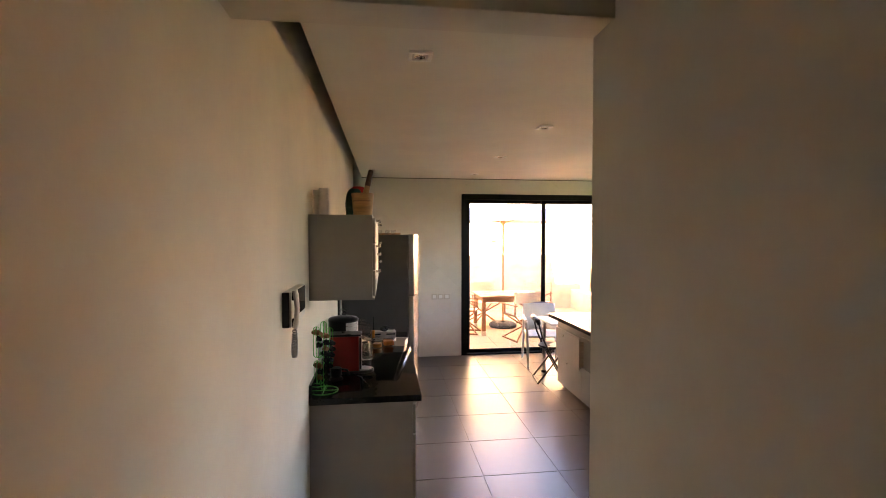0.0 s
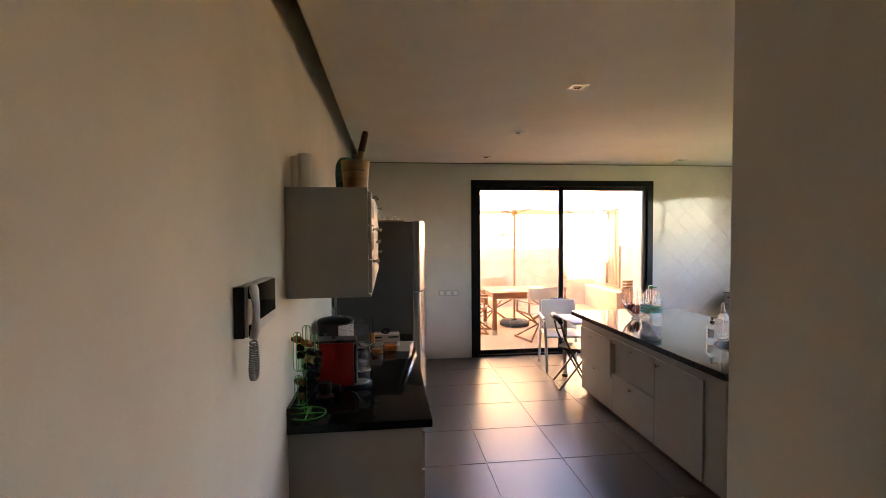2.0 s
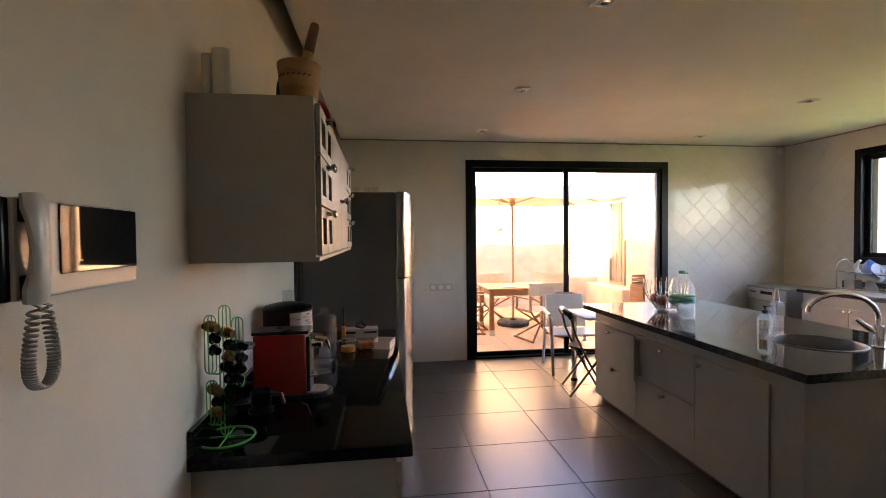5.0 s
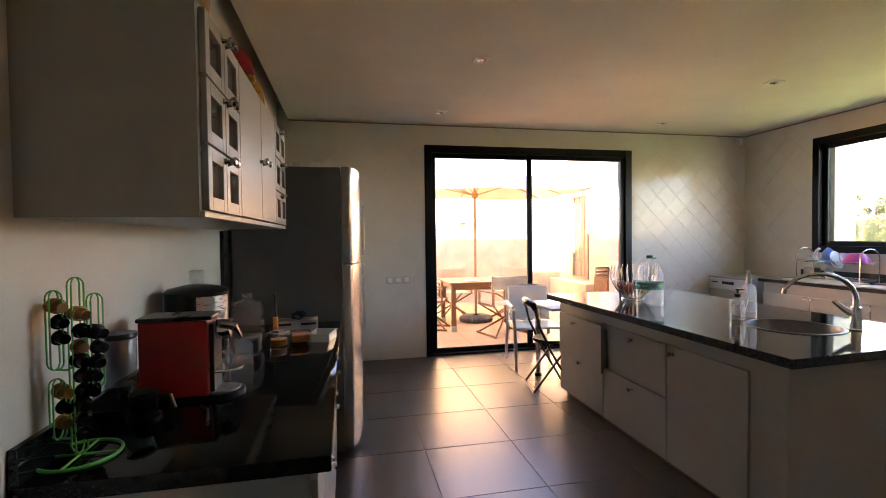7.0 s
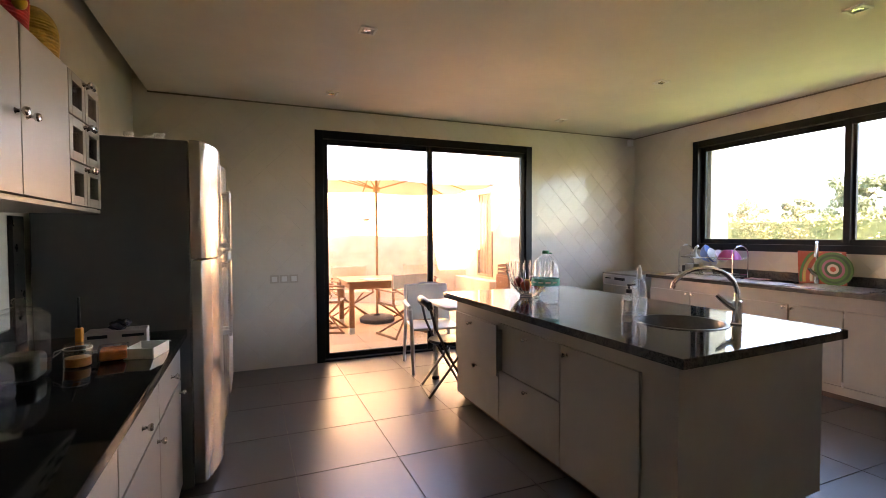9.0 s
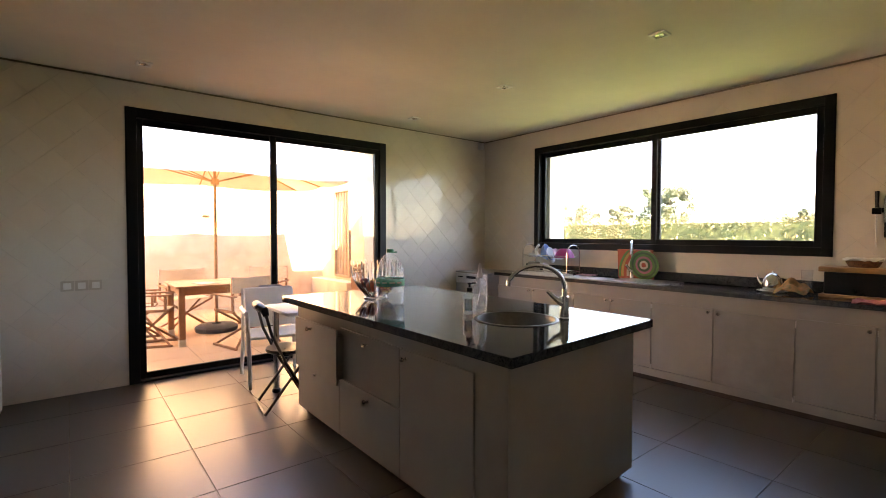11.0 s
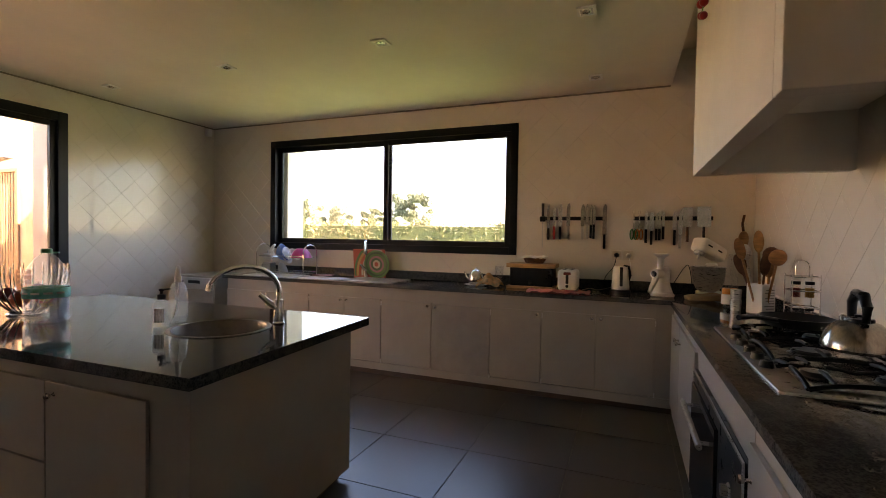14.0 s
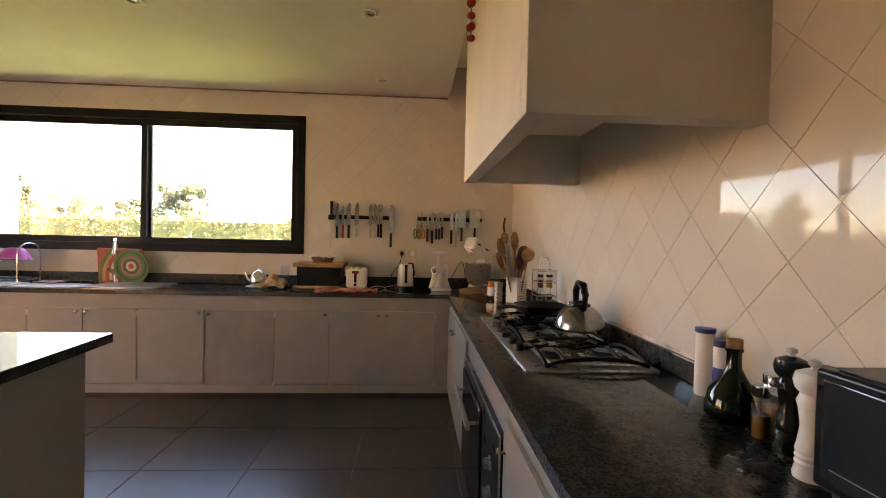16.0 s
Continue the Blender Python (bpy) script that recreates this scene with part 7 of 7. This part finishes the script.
sbd = thing("patio_sideboard", pose(4.37, 7.95, PZ), "small wooden outdoor sideboard with bottle crate", "sideboard")
b = B()
box(b, 0, -0.19, 0.1, 0.235, 0.19, 0.80, 0.005)
part("body", b, M_TEAK, sbd)
for z in (0.45, 0.62):
    b = B()
    box(b, -0.014, -0.175, z, 0.0, 0.175, z + 0.15, 0.004)
    d = part("drawer", b, M_TEAK, sbd)
    knob(d, -0.014, 0.0, z + 0.075)
for x in (0.03, 0.2):
    for y in (-0.16, 0.16):
        b = B()
        box(b, x - 0.02, y - 0.02, 0, x + 0.02, y + 0.02, 0.1)
        part("leg", b, M_TEAK, sbd)
ccr = thing("bottle_crate", pose(4.49, 7.95, PZ + 0.80) @ Matrix.Diagonal((0.72, 0.85, 0.9, 1)), "dark crate of small red-topped bottles", "crate")
b = B()
for z in (0.0, 0.06, 0.12):
    for x0, y0, x1, y1 in ((-0.15, -0.2, -0.14, 0.2), (0.14, -0.2, 0.15, 0.2), (-0.14, -0.2, 0.14, -0.19), (-0.14, 0.19, 0.14, 0.2)):
        box(b, x0, y0, z, x1, y1, z + 0.035)
box(b, -0.14, -0.19, 0, 0.14, 0.19, 0.008)
for x0, y0 in ((-0.15, -0.2), (0.14, -0.2), (-0.15, 0.19), (0.14, 0.19)):
    box(b, x0, y0, 0.0, x0 + 0.01, y0 + 0.01, 0.155)
part("crate", b, M_DWOOD, ccr, "", False)

# ---- floor and wall tiles ----


def clip_poly(poly, x0, y0, x1, y1):
    for ax, lim, sg in ((0, x0, 1), (0, x1, -1), (1, y0, 1), (1, y1, -1)):
        out = []
        for i, p in enumerate(poly):
            q = poly[(i + 1) % len(poly)]
            a, c = sg * (p[ax] - lim), sg * (q[ax] - lim)
            if a >= 0:
                out.append(p)
            if (a > 0 > c) or (a < 0 < c):
                k = a / (a - c)
                out.append((p[0] + k * (q[0] - p[0]), p[1] + k * (q[1] - p[1])))
        poly = out
        if len(poly) < 3:
            return []
    return poly


def plate(name, poly, depth, inset, material):
    """A tile with a small chamfer; local z outwards."""
    n = len(poly)
    cx, cy = sum(p[0] for p in poly) / n, sum(p[1] for p in poly) / n
    me = bpy.data.meshes.new(name)
    vs = [(x, y, 0) for x, y in poly] + [(x, y, depth - inset) for x, y in poly]
    vs += [(cx + (x - cx) * (1 - inset / max(0.02, math.hypot(x - cx, y - cy))), cy + (y - cy) * (1 - inset / max(0.02, math.hypot(x - cx, y - cy))), depth) for x, y in poly]
    fs = [tuple(range(2 * n, 3 * n))]
    for i in range(n):
        j = (i + 1) % n
        fs += [(i, j, n + j, n + i), (n + i, n + j, 2 * n + j, 2 * n + i)]
    me.from_pydata(vs, [], fs)
    me.materials.append(material)
    return me


def diamond_wall(parent, m, rects, u0, v0, near, limit=300):
    """Diagonal tiles 0.2 m square on a wall; m maps (u, v, out) to the world, near ranks the whole tiles."""
    h = 0.2 * math.sqrt(2) / 2
    g = h - 0.0009
    whole = plate("tile", [(g, 0), (0, g), (-g, 0), (0, -g)], 0.0026, 0.0008, M_TILE)
    full, cut = [], []
    for x0, y0, x1, y1 in rects:
        i0, i1 = int((x0 - u0) / h) - 2, int((x1 - u0) / h) + 2
        j0, j1 = int((y0 - v0) / h) - 2, int((y1 - v0) / h) + 2
        for i in range(i0, i1 + 1):
            for j in range(j0, j1 + 1):
                if (i + j) % 2 == 0:
                    continue
                c = (u0 + i * h, v0 + j * h)
                poly = [(c[0] + g, c[1]), (c[0], c[1] + g), (c[0] - g, c[1]), (c[0], c[1] - g)]
                if c[0] - h >= x0 and c[0] + h <= x1 and c[1] - h >= y0 and c[1] + h <= y1:
                    full.append(c)
                else:
                    q = clip_poly(poly, x0, y0, x1, y1)
                    if len(q) >= 3:
                        cut.append(q)
    full.sort(key=near)
    vs, fs = [], []
    for q in cut + [[(c[0] + g, c[1]), (c[0], c[1] + g), (c[0] - g, c[1]), (c[0], c[1] - g)] for c in full[limit:]]:
        k = len(vs)
        n = len(q)
        vs += [(x, y, 0.0) for x, y in q] + [(x, y, 0.0024) for x, y in q]
        fs += [tuple(range(k + n, k + 2 * n))] + [(k + i, k + (i + 1) % n, k + n + (i + 1) % n, k + n + i) for i in range(n)]
    me = bpy.data.meshes.new("cut_tiles")
    me.from_pydata(vs, [], fs)
    me.materials.append(M_TILE)
    ob = tagged(new("cut_tiles", me), "", "", "", "stuff")
    ob.parent, ob.matrix_basis = parent, m
    rnd = random.Random(7)
    for c in full[:limit]:
        ob = new("tile", whole)
        ob.parent = parent
        ob.matrix_basis = m @ Matrix.Translation((c[0], c[1], 0)) @ pose(0, 0, 0, rnd.gauss(0, 0.12), rnd.gauss(0, 0.12), 0)


# wall maps: u along the wall, v up, out into the room
south_map = Matrix(((-1, 0, 0, 0), (0, 0, 1, HY), (0, 1, 0, 0), (0, 0, 0, 1)))
diamond_wall(wall_south, south_map, [(-WX, 0.97, -1.42, TOP)], -2.789, 1.446, lambda c: abs(-c[0] - 2.6) + (3 if c[1] > 2.2 else 0), 260)
north_map = Matrix(((1, 0, 0, 0), (0, 0, -1, FY), (0, 1, 0, 0), (0, 0, 0, 1)))
diamond_wall(wall_north, north_map, [(LX, 0.0, DOOR[0], CZ + 0.1), (DOOR[1], 0.0, WX, CZ + 0.1), (DOOR[0], DOOR[2], DOOR[1], CZ + 0.1)], 4.40, 1.05, lambda c: abs(c[0] - 3.0), 300)
east_map = Matrix(((0, 0, -1, WX), (1, 0, 0, 0), (0, 1, 0, 0), (0, 0, 0, 1)))
diamond_wall(wall_east, east_map, [(HY, 0.97, WIN[0], TOP), (WIN[1], 0.0, FY, CZ + 0.1), (WIN[0], 0.97, WIN[1], WIN[2]), (WIN[0], WIN[3], WIN[1], CZ + 0.1)], 3.10, 1.446, lambda c: abs(c[0] - 2.8), 300)

# floor: 0.6 m squares
tile_me = plate("floor_tile", [(-0.2975, -0.2975), (0.2975, -0.2975), (0.2975, 0.2975), (-0.2975, 0.2975)], 0.004, 0.0012, M_FLOOR)
rnd = random.Random(3)
for i in range(-2, 9):
    for j in range(-1, 12):
        cx, cy = 1.515 + 0.6 * i, 0.878 + 0.6 * j
        q = clip_poly([(cx - 0.2975, cy - 0.2975), (cx + 0.2975, cy - 0.2975), (cx + 0.2975, cy + 0.2975), (cx - 0.2975, cy + 0.2975)], LX, 0.6, WX, FY + 0.0)
        if len(q) < 3 or (cx > 1.5 and cy < 1.0):
            continue
        whole = abs(q[0][0] - (cx - 0.2975)) < 1e-6 and abs(q[2][0] - (cx + 0.2975)) < 1e-6 and abs(q[0][1] - (cy - 0.2975)) < 1e-6 and abs(q[2][1] - (cy + 0.2975)) < 1e-6
        me = tile_me if whole else plate("floor_tile", [(x - cx, y - cy) for x, y in q], 0.004, 0.0012, M_FLOOR)
        ob = new("floor_tile", me)
        ob.parent = floor
        ob.matrix_basis = Matrix.Translation((cx, cy, -0.004)) @ pose(0, 0, 0, rnd.gauss(0, 0.02), rnd.gauss(0, 0.02), 0)
pt_me = plate("patio_tile", [(-0.2965, -0.2965), (0.2965, -0.2965), (0.2965, 0.2965), (-0.2965, 0.2965)], 0.005, 0.002, M_PFLOOR)
for i in range(9):
    for j in range(7):
        ob = new("patio_tile", pt_me)
        ob.parent = patio_floor
        ob.matrix_basis = Matrix.Translation((0.24 + 0.6 * i, 7.675 + 0.6 * j, PZ - 0.005))
